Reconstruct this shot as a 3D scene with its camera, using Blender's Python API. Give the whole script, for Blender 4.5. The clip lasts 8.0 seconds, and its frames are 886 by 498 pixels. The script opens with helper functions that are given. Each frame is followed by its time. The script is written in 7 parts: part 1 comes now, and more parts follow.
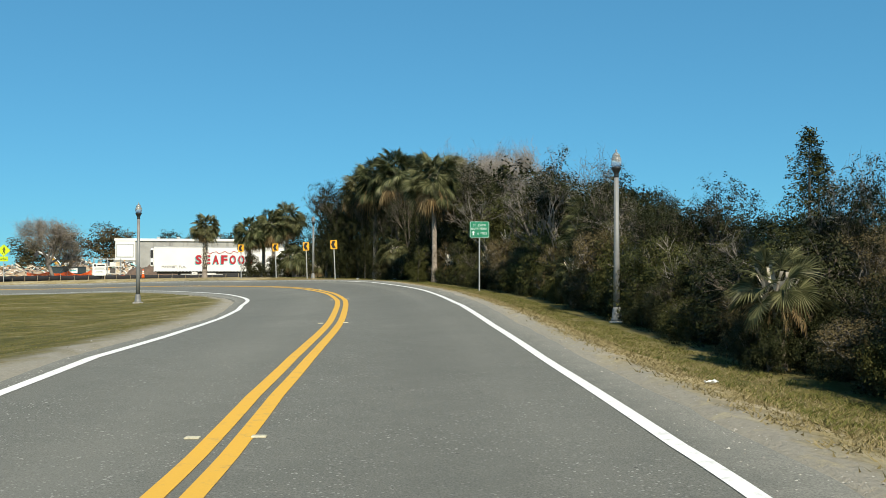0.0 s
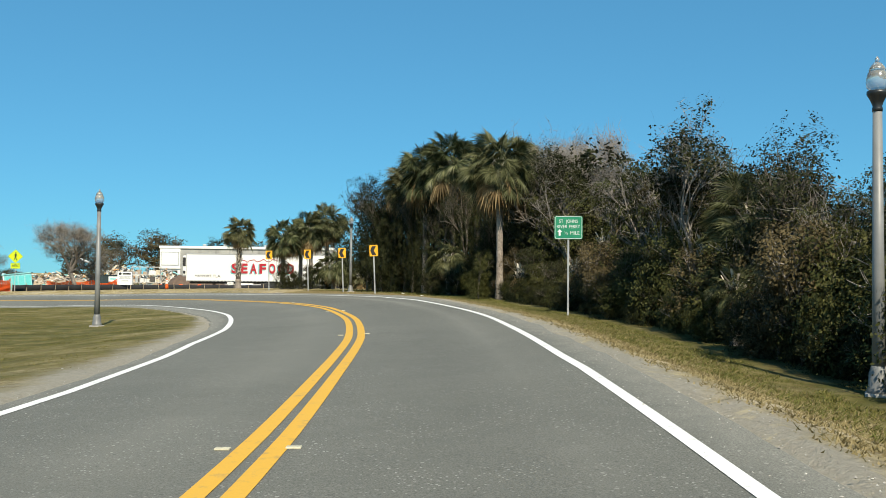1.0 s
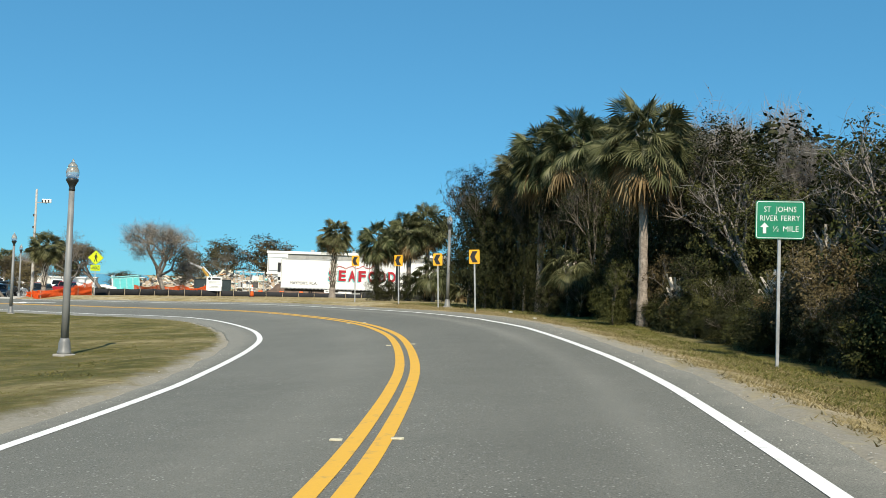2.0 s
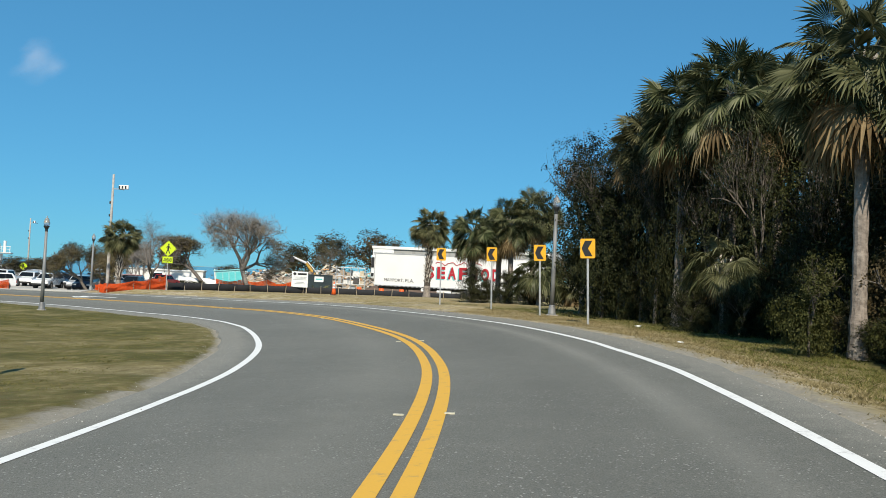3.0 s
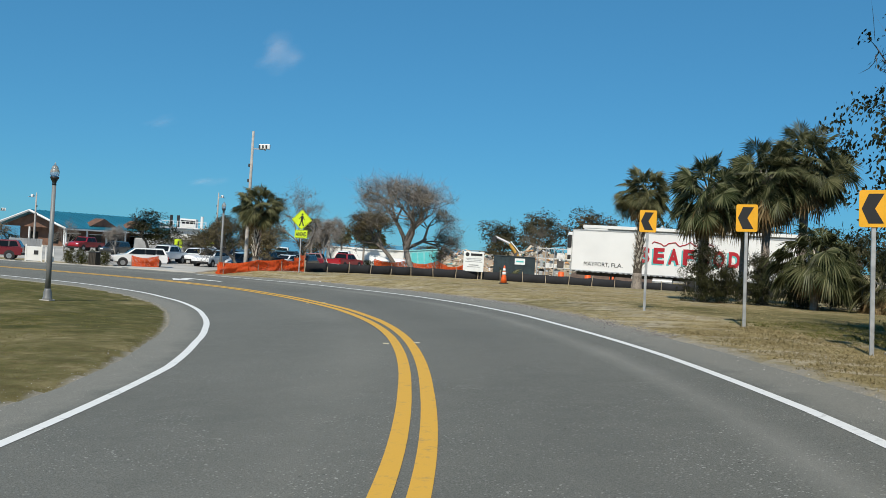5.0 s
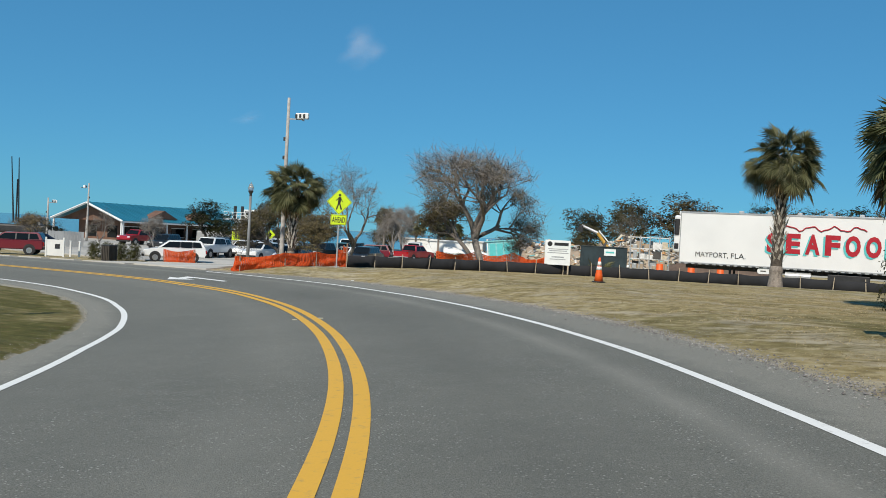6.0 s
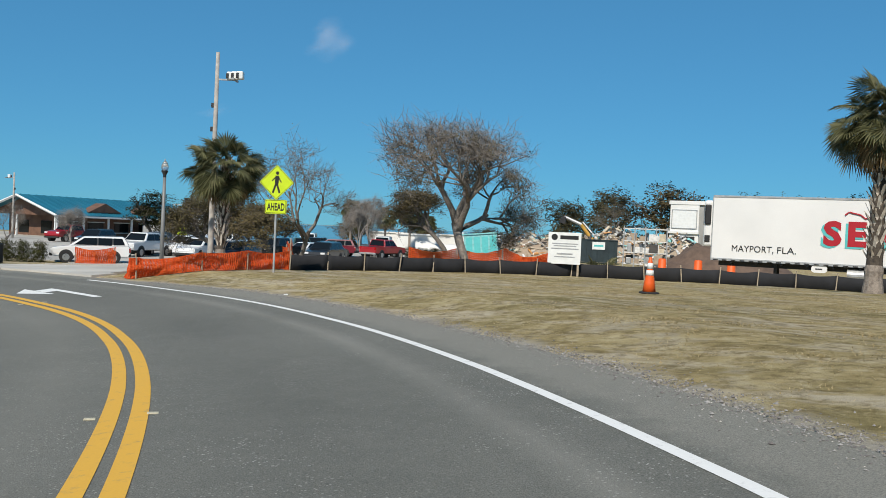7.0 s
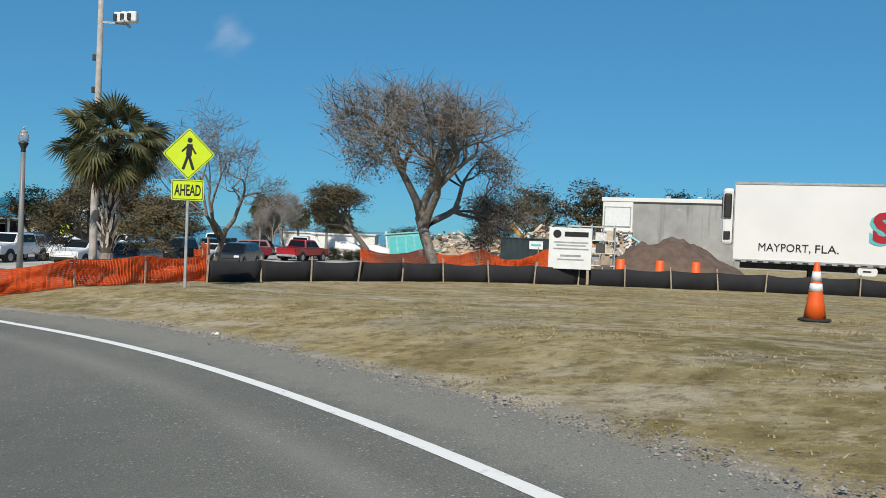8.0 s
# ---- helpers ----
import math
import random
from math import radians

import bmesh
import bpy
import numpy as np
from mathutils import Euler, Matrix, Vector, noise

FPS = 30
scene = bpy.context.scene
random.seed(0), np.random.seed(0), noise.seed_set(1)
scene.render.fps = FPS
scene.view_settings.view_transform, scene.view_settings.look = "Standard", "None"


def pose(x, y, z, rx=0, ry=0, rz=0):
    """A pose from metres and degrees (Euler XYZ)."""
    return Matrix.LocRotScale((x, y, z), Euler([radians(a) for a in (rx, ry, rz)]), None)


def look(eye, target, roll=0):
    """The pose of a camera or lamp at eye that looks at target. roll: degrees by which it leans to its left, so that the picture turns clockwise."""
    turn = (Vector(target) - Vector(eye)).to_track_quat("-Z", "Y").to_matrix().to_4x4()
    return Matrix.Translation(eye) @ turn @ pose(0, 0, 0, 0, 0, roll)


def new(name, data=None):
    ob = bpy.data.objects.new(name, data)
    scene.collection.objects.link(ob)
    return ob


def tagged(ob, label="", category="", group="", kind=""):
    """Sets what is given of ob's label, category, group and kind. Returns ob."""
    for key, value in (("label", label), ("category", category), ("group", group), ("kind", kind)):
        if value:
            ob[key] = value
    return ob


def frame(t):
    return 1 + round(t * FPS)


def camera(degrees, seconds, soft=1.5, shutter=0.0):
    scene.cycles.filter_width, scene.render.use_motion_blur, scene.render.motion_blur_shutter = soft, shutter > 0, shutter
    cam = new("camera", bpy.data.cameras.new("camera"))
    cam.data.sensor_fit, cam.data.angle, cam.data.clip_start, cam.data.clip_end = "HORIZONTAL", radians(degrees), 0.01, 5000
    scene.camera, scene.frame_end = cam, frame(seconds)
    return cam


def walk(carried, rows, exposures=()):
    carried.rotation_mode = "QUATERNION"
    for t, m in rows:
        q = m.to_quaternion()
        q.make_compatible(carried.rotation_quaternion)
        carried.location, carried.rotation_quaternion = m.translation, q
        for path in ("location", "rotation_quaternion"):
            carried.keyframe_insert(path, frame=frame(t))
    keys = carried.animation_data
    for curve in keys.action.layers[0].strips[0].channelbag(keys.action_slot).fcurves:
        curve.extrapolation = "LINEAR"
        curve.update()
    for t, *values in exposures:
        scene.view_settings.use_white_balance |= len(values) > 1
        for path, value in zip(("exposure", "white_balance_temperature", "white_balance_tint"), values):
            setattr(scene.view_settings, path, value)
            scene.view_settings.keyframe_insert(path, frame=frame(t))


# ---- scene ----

# ---------------------------------------------------------------- camera and its drive
cam = camera(53.3, 8.0, soft=0.8)
DRIVE = [  # seconds, eye, direction of view, roll
    (0.0, (-0.264, -0.302, 1.216), (0.0071, 0.9998, 0.0189), 0.10),
    (0.5, (-0.410, 5.810, 1.238), (-0.0186, 0.9995, 0.0240), 0.35),
    (1.0, (-0.711, 11.445, 1.286), (-0.0565, 0.9979, 0.0304), 0.55),
    (1.5, (-0.990, 16.507, 1.398), (-0.1174, 0.9925, 0.0347), 1.15),
    (2.0, (-1.488, 21.815, 1.440), (-0.1861, 0.9818, 0.0390), 1.81),
    (3.5, (-3.763, 36.257, 1.543), (-0.3699, 0.9288, 0.0221), 3.16),
    (4.0, (-4.749, 40.324, 1.543), (-0.4254, 0.9049, 0.0121), 3.53),
    (4.5, (-6.096, 44.493, 1.573), (-0.4824, 0.8759, 0.0042), 3.62),
    (5.0, (-8.105, 49.168, 1.559), (-0.5363, 0.8440, -0.0019), 3.57),
    (6.5, (-17.530, 64.030, 1.317), (-0.6251, 0.7803, -0.0194), 2.86),
    (7.0, (-21.032, 68.042, 1.288), (-0.5863, 0.8098, -0.0221), 2.58),
    (7.5, (-24.403, 71.425, 1.114), (-0.5359, 0.8440, -0.0206), 2.45),
    (8.0, (-28.459, 74.619, 1.022), (-0.4955, 0.8685, -0.0172), 2.30),
]
EXPOSURES = [(0.0, 0.34, 7450, 6), (1.5, 0.42, 7350, 7), (3.5, 0.08, 6800, 9), (5.0, -0.08, 6700, 9), (6.5, -0.07, 6750, 10), (8.0, -0.07, 6800, 11)]
walk(cam, [(t, look(e, Vector(e) + Vector(w), r)) for t, e, w, r in DRIVE], exposures=EXPOSURES)

# ---------------------------------------------------------------- sky and sun
SUN_FROM = Vector((0.30, -0.95, 0.98)).normalized()
world = bpy.data.worlds.new("sky")
scene.world = world
world.use_nodes = True
wn = world.node_tree.nodes
sky = wn.new("ShaderNodeTexSky")
sky.sky_type = "NISHITA"
sky.sun_disc = False
sky.sun_elevation = math.asin(SUN_FROM.z)
sky.sun_rotation = math.atan2(SUN_FROM.x, SUN_FROM.y)
sky.altitude = 1500
sky.air_density = 1.0
sky.dust_density = 0.0
sky.ozone_density = 4.0
# clear dry winter air: the sky's range is narrow and its blue deep
soften = wn.new("ShaderNodeGamma")
soften.inputs[1].default_value = 0.5
azure = wn.new("ShaderNodeMix")
azure.data_type, azure.blend_type = "RGBA", "MULTIPLY"
azure.inputs[0].default_value = 1.0
azure.inputs[7].default_value = (0.190, 0.592, 0.893, 1)
world.node_tree.links.new(sky.outputs[0], soften.inputs[0])
world.node_tree.links.new(soften.outputs[0], azure.inputs[6])
world.node_tree.links.new(azure.outputs[2], wn["Background"].inputs[0])
wn["Background"].inputs[1].default_value = 0.275
sun = new("sun", bpy.data.lights.new("sun", "SUN"))
sun.data.energy = 4.8
sun.data.angle = radians(0.53)
sun.data.color = (1.0, 0.94, 0.85)
sun.matrix_world = look(SUN_FROM * 100, (0, 0, 0))


# ---------------------------------------------------------------- materials
def ramp(nt, fac, stops):
    n = nt.nodes.new("ShaderNodeValToRGB")
    el = n.color_ramp.elements
    while len(el) < len(stops):
        el.new(0.5)
    for e, (p, c) in zip(el, stops):
        e.position, e.color = p, (*c, 1)
    nt.links.new(fac, n.inputs[0])
    return n.outputs[0]


def noise_node(nt, scale, detail=4, rough=0.55, vec=None):
    n = nt.nodes.new("ShaderNodeTexNoise")
    n.inputs["Scale"].default_value = scale
    n.inputs["Detail"].default_value = detail
    n.inputs["Roughness"].default_value = rough
    if vec is None:
        vec = nt.nodes.new("ShaderNodeNewGeometry").outputs["Position"]
    nt.links.new(vec, n.inputs["Vector"])
    return n.outputs["Fac"]


def mixc(nt, fac, a, b, mode="MIX"):
    n = nt.nodes.new("ShaderNodeMix")
    n.data_type, n.blend_type = "RGBA", mode
    for sock, v in ((n.inputs[0], fac), (n.inputs[6], a), (n.inputs[7], b)):
        if isinstance(v, (int, float)):
            sock.default_value = v
        elif isinstance(v, tuple):
            sock.default_value = (*v, 1)
        else:
            nt.links.new(v, sock)
    return n.outputs[2]


def mathn(nt, op, a, b=0.0, clamp=False):
    n = nt.nodes.new("ShaderNodeMath")
    n.operation, n.use_clamp = op, clamp
    for sock, v in zip(n.inputs, (a, b)):
        if isinstance(v, (int, float)):
            sock.default_value = v
        else:
            nt.links.new(v, sock)
    return n.outputs[0]


def shader(name, rough=0.6, metal=0.0):
    m = bpy.data.materials.new(name)
    m.use_nodes = True
    b = m.node_tree.nodes["Principled BSDF"]
    b.inputs["Roughness"].default_value = rough
    b.inputs["Metallic"].default_value = metal
    return m, m.node_tree, b


def bump(nt, b, height, strength=0.3, dist=0.02):
    n = nt.nodes.new("ShaderNodeBump")
    n.inputs["Strength"].default_value = strength
    n.inputs["Distance"].default_value = dist
    nt.links.new(height, n.inputs["Height"])
    nt.links.new(n.outputs[0], b.inputs["Normal"])


def worn(name, col, rough=0.5, metal=0.0, vary=0.25, scale=3.0, fine=40.0, relief=0.15, dirt=None):
    """Painted, metal or plain surfaces: colour with stains at one scale and grain at another."""
    m, nt, b = shader(name, rough, metal)
    dark = tuple(c * (1 - vary) for c in col)
    lite = tuple(min(1, c * (1 + vary * 0.5)) for c in col)
    big = noise_node(nt, scale, 5)
    c = ramp(nt, big, [(0.3, dark), (0.62, lite)])
    f = noise_node(nt, fine, 3)
    c = mixc(nt, mathn(nt, "MULTIPLY", f, 0.35), c, dirt or tuple(x * 0.6 for x in col))
    nt.links.new(c, b.inputs["Base Color"])
    r = mathn(nt, "MULTIPLY_ADD", big, 0.25)
    nt.nodes[-1].inputs[2].default_value = max(0.05, rough - 0.12)
    nt.links.new(r, b.inputs["Roughness"])
    bump(nt, b, f, relief, 0.01)
    return m


def leafy(name, a, b_, c_, rough=0.5, through_light=0.25):
    m, nt, b = shader(name, rough)
    isl = nt.nodes.new("ShaderNodeNewGeometry").outputs["Random Per Island"]
    obr = nt.nodes.new("ShaderNodeObjectInfo").outputs["Random"]
    big = noise_node(nt, 0.7, 3)
    f = mathn(nt, "ADD", mathn(nt, "MULTIPLY", isl, 0.65), mathn(nt, "MULTIPLY", big, 0.35))
    c = ramp(nt, f, [(0.1, a), (0.5, b_), (0.9, c_)])
    c = mixc(nt, mathn(nt, "MULTIPLY", obr, 0.28), c, (c_[0] * 0.9, c_[1] * 0.72, c_[2] * 0.7))
    nt.links.new(c, b.inputs["Base Color"])
    b.inputs["Specular IOR Level"].default_value = 0.12
    if through_light:
        t = nt.nodes.new("ShaderNodeBsdfTranslucent")
        nt.links.new(c, t.inputs[0])
        mx = nt.nodes.new("ShaderNodeMixShader")
        mx.inputs[0].default_value = through_light
        nt.links.new(b.outputs[0], mx.inputs[1])
        nt.links.new(t.outputs[0], mx.inputs[2])
        nt.links.new(mx.outputs[0], nt.nodes["Material Output"].inputs[0])
    return m


def asphalt_material():
    m, nt, b = shader("asphalt", 0.85)
    lane = nt.nodes.new("ShaderNodeAttribute")
    lane.attribute_name = "across"
    past = nt.nodes.new("ShaderNodeAttribute")
    past.attribute_name = "past"
    big = noise_node(nt, 0.22, 5, 0.6)
    mid = noise_node(nt, 2.4, 5, 0.65)
    fine = noise_node(nt, 75, 3, 0.75)
    c = ramp(nt, big, [(0.28, (0.155, 0.157, 0.134)), (0.72, (0.198, 0.198, 0.170))])
    c = mixc(nt, ramp(nt, mid, [(0.40, (0, 0, 0)), (0.75, (0.45, 0.45, 0.45))]), c, (0.235, 0.230, 0.198))
    c = mixc(nt, ramp(nt, fine, [(0.35, (0.75, 0.75, 0.75)), (0.60, (0, 0, 0))]), c, (0.062, 0.063, 0.055))
    # light stone chips, thicker in patches
    vo = nt.nodes.new("ShaderNodeTexVoronoi")
    vo.inputs["Scale"].default_value = 22
    nt.links.new(nt.nodes.new("ShaderNodeNewGeometry").outputs["Position"], vo.inputs["Vector"])
    chip = mathn(nt, "LESS_THAN", vo.outputs["Distance"], 0.19)
    patch = ramp(nt, noise_node(nt, 1.1, 4), [(0.40, (0.22, 0.22, 0.22)), (0.64, (1, 1, 1))])
    c = mixc(nt, mathn(nt, "MULTIPLY", mathn(nt, "MULTIPLY", chip, patch), 0.7), c, (0.46, 0.45, 0.41))
    vo2 = nt.nodes.new("ShaderNodeTexVoronoi")
    vo2.inputs["Scale"].default_value = 8
    nt.links.new(nt.nodes.new("ShaderNodeNewGeometry").outputs["Position"], vo2.inputs["Vector"])
    speck = mathn(nt, "LESS_THAN", vo2.outputs["Distance"], 0.11)
    c = mixc(nt, mathn(nt, "MULTIPLY", mathn(nt, "MULTIPLY", speck, patch), 0.85), c, ramp(nt, vo2.outputs["Color"], [(0.45, (0.05, 0.05, 0.045)), (0.55, (0.42, 0.41, 0.37))]))
    # oil darkening between the wheel paths, in patches
    mid_lane = mathn(nt, "ABSOLUTE", mathn(nt, "SUBTRACT", lane.outputs["Fac"], 1.45))
    oil = mathn(nt, "SUBTRACT", 1.0, mathn(nt, "MULTIPLY", mid_lane, 0.85), clamp=True)
    oil = mathn(nt, "MULTIPLY", oil, ramp(nt, noise_node(nt, 0.16, 4), [(0.36, (0.25, 0.25, 0.25)), (0.66, (1, 1, 1))]))
    c = mixc(nt, mathn(nt, "MULTIPLY", oil, 0.32), c, (0.085, 0.087, 0.076))
    # polished, dusty bands: inside the outer edge line, and beside the centre lines on the inner lane
    band = mathn(nt, "SUBTRACT", 1.0, mathn(nt, "MULTIPLY", mathn(nt, "ABSOLUTE", mathn(nt, "ADD", past.outputs["Fac"], 0.80)), 3.0), clamp=True)
    bend = nt.nodes.new("ShaderNodeAttribute")
    bend.attribute_name = "bend"
    band = mathn(nt, "MULTIPLY", mathn(nt, "MULTIPLY", band, bend.outputs["Fac"]), mathn(nt, "GREATER_THAN", lane.outputs["Fac"], 0.0))
    c = mixc(nt, mathn(nt, "MULTIPLY", mathn(nt, "MULTIPLY", band, big), 0.95), c, (0.275, 0.268, 0.232))
    inner = mathn(nt, "SUBTRACT", 1.0, mathn(nt, "MULTIPLY", mathn(nt, "ABSOLUTE", mathn(nt, "ADD", lane.outputs["Fac"], 0.95)), 1.1), clamp=True)
    c = mixc(nt, mathn(nt, "MULTIPLY", mathn(nt, "MULTIPLY", inner, big), 0.4), c, (0.255, 0.248, 0.212))
    grit = mathn(nt, "MULTIPLY", mathn(nt, "ADD", past.outputs["Fac"], mathn(nt, "MULTIPLY", mathn(nt, "SUBTRACT", mid, 0.45), 0.8)), 2.0, clamp=True)
    gritty = ramp(nt, fine, [(0.35, (0.20, 0.19, 0.16)), (0.6, (0.36, 0.345, 0.29))])
    c = mixc(nt, mathn(nt, "MULTIPLY", grit, 0.45), c, gritty)
    nt.links.new(c, b.inputs["Base Color"])
    b.inputs["Specular IOR Level"].default_value = 0.3
    bump(nt, b, fine, 0.7, 0.012)
    return m


def ground_material():
    m, nt, b = shader("verge", 0.95)
    at = nt.nodes.new("ShaderNodeAttribute")
    at.attribute_name = "edge"
    green = nt.nodes.new("ShaderNodeAttribute")
    green.attribute_name = "green"
    big = noise_node(nt, 0.18, 5, 0.6)
    mid = noise_node(nt, 1.3, 5, 0.65)
    fine = noise_node(nt, 16, 5, 0.8)
    straw = ramp(nt, mid, [(0.30, (0.26, 0.20, 0.085)), (0.5, (0.47, 0.375, 0.185)), (0.70, (0.63, 0.525, 0.305))])
    grass = ramp(nt, mid, [(0.32, (0.060, 0.071, 0.016)), (0.52, (0.128, 0.124, 0.034)), (0.70, (0.28, 0.23, 0.095))])
    gmask = mathn(nt, "ADD", green.outputs["Fac"], mathn(nt, "MULTIPLY", mathn(nt, "SUBTRACT", big, 0.5), 2.2), clamp=True)
    c = mixc(nt, gmask, straw, grass)
    sandy = ramp(nt, noise_node(nt, 0.40, 6, 0.68), [(0.53, (0, 0, 0)), (0.63, (1, 1, 1))])
    c = mixc(nt, mathn(nt, "MULTIPLY", sandy, mathn(nt, "SUBTRACT", 0.75, green.outputs["Fac"], clamp=True)), c, (0.47, 0.425, 0.345))
    # worn pale streaks
    sp = nt.nodes.new("ShaderNodeMapping")
    sp.inputs["Scale"].default_value = (0.35, 1.2, 1)
    sp.inputs["Rotation"].default_value = (0, 0, 0.5)
    nt.links.new(nt.nodes.new("ShaderNodeNewGeometry").outputs["Position"], sp.inputs["Vector"])
    streak = ramp(nt, noise_node(nt, 0.8, 6, 0.7, sp.outputs[0]), [(0.52, (0, 0, 0)), (0.62, (0.95, 0.95, 0.95))])
    c = mixc(nt, mathn(nt, "MULTIPLY", streak, mathn(nt, "SUBTRACT", 1.0, green.outputs["Fac"], clamp=True)), c, (0.62, 0.54, 0.40))
    # gravel and sand beside the asphalt, ragged towards the grass
    e = mathn(nt, "ADD", at.outputs["Fac"], mathn(nt, "MULTIPLY", mathn(nt, "SUBTRACT", mid, 0.5), 1.5))
    gm = ramp(nt, mathn(nt, "MULTIPLY", e, 0.5), [(0.16, (1, 1, 1)), (0.46, (0, 0, 0))])
    gravel = ramp(nt, fine, [(0.3, (0.30, 0.275, 0.225)), (0.55, (0.43, 0.40, 0.33)), (0.75, (0.56, 0.525, 0.44))])
    c = mixc(nt, gm, c, gravel)
    clump = ramp(nt, noise_node(nt, 4.0, 6, 0.78), [(0.40, (0.9, 0.9, 0.9)), (0.52, (0, 0, 0))])
    far = mathn(nt, "MULTIPLY", clump, mathn(nt, "SUBTRACT", 1.0, gm))
    c = mixc(nt, mathn(nt, "MULTIPLY", far, 0.72), c, (0.15, 0.112, 0.045))
    pale = ramp(nt, noise_node(nt, 2.6, 6, 0.75), [(0.56, (0, 0, 0)), (0.66, (0.8, 0.8, 0.8))])
    c = mixc(nt, mathn(nt, "MULTIPLY", pale, mathn(nt, "SUBTRACT", 1.0, green.outputs["Fac"], clamp=True)), c, (0.60, 0.515, 0.34))
    c = mixc(nt, mathn(nt, "MULTIPLY", fine, 0.42), c, (0.07, 0.06, 0.035))
    nt.links.new(c, b.inputs["Base Color"])
    b.inputs["Specular IOR Level"].default_value = 0.1
    bump(nt, b, fine, 0.9, 0.05)
    return m


def marking_material(name, col):
    m, nt, b = shader(name, 0.7)
    n1 = noise_node(nt, 7, 6, 0.7)
    c = mixc(nt, ramp(nt, n1, [(0.56, (0, 0, 0)), (0.78, (0.7, 0.7, 0.7))]), col, (0.17, 0.165, 0.15))
    c = mixc(nt, mathn(nt, "MULTIPLY", noise_node(nt, 50, 2), 0.25), c, tuple(x * 0.55 for x in col))
    nt.links.new(c, b.inputs["Base Color"])
    return m


def bark_material(name, a, b_):
    m, nt, b = shader(name, 0.9)
    f = noise_node(nt, 9, 5, 0.7)
    c = ramp(nt, f, [(0.3, a), (0.7, b_)])
    nt.links.new(c, b.inputs["Base Color"])
    bump(nt, b, f, 0.8, 0.03)
    return m


def glassy(name, col, rough=0.08, alpha=1.0, trans=0.0):
    m, nt, b = shader(name, rough)
    b.inputs["Base Color"].default_value = (*col, 1)
    b.inputs["Transmission Weight"].default_value = trans
    return m


ASPHALT = asphalt_material()
VERGE = ground_material()
WHITE_LINE = marking_material("white_marking", (0.80, 0.80, 0.76))
YELLOW_LINE = marking_material("yellow_marking", (0.72, 0.40, 0.045))
CONCRETE = worn("concrete", (0.42, 0.40, 0.36), 0.85, vary=0.3, scale=0.5, fine=18, relief=0.4)
DRIVE_CONCRETE = worn("driveway_concrete", (0.52, 0.495, 0.435), 0.85, vary=0.25, scale=0.4, fine=20, relief=0.4)
LOT = worn("lot_paving", (0.44, 0.42, 0.375), 0.9, vary=0.35, scale=0.15, fine=12, relief=0.4)
POLE_PAINT = worn("grey_pole_paint", (0.20, 0.205, 0.20), 0.45, vary=0.3, scale=2.0)
BLACK_PAINT = worn("black_paint", (0.025, 0.028, 0.028), 0.4, vary=0.3)
ACRYLIC = glassy("clear_acrylic", (0.80, 0.81, 0.79), 0.22, trans=0.8)
GALVANISED = worn("galvanised_steel", (0.45, 0.46, 0.46), 0.5, metal=0.6, vary=0.25, scale=5)
SIGN_GREEN = worn("green_sheeting", (0.005, 0.22, 0.115), 0.4, vary=0.12)
SIGN_WHITE = worn("white_sheeting", (0.80, 0.82, 0.80), 0.4, vary=0.08)
SIGN_AMBER = worn("amber_sheeting", (0.85, 0.42, 0.02), 0.4, vary=0.10)
SIGN_LIME = worn("lime_sheeting", (0.62, 0.80, 0.02), 0.4, vary=0.08)
SIGN_BLACK = worn("black_ink", (0.012, 0.012, 0.012), 0.5, vary=0.2)
SIGN_BACK = worn("bare_aluminium", (0.5, 0.5, 0.5), 0.45, metal=0.8)
ORANGE_RUBBER = worn("orange_rubber", (0.80, 0.115, 0.012), 0.55, vary=0.15)
BLACK_RUBBER = worn("black_rubber", (0.022, 0.022, 0.022), 0.8, vary=0.3)
TRAILER_WHITE = worn("white_trailer_skin", (0.80, 0.80, 0.78), 0.4, vary=0.05, scale=0.6)
STEEL_DARK = worn("dark_steel", (0.035, 0.035, 0.036), 0.55, metal=0.3, vary=0.4)
RED_INK = worn("red_lettering", (0.42, 0.008, 0.02), 0.5, vary=0.1)
TEAL_INK = worn("teal_lettering", (0.10, 0.52, 0.52), 0.5, vary=0.1)
FABRIC_BLACK = worn("black_silt_fabric", (0.020, 0.021, 0.024), 0.9, vary=0.5, scale=1.2, relief=0.5)
ORANGE_MESH = leafy("orange_plastic_mesh", (0.74, 0.085, 0.022), (0.86, 0.13, 0.032), (0.92, 0.20, 0.06), 0.45, 0.4)
WOOD_STAKE = worn("raw_wood", (0.40, 0.33, 0.24), 0.85, vary=0.3, scale=8)
WOOD_POLE = worn("weathered_pole_wood", (0.42, 0.395, 0.36), 0.9, vary=0.3, scale=4)
WALL_GREY = worn("grey_metal_cladding", (0.33, 0.335, 0.33), 0.6, vary=0.3, scale=0.5)
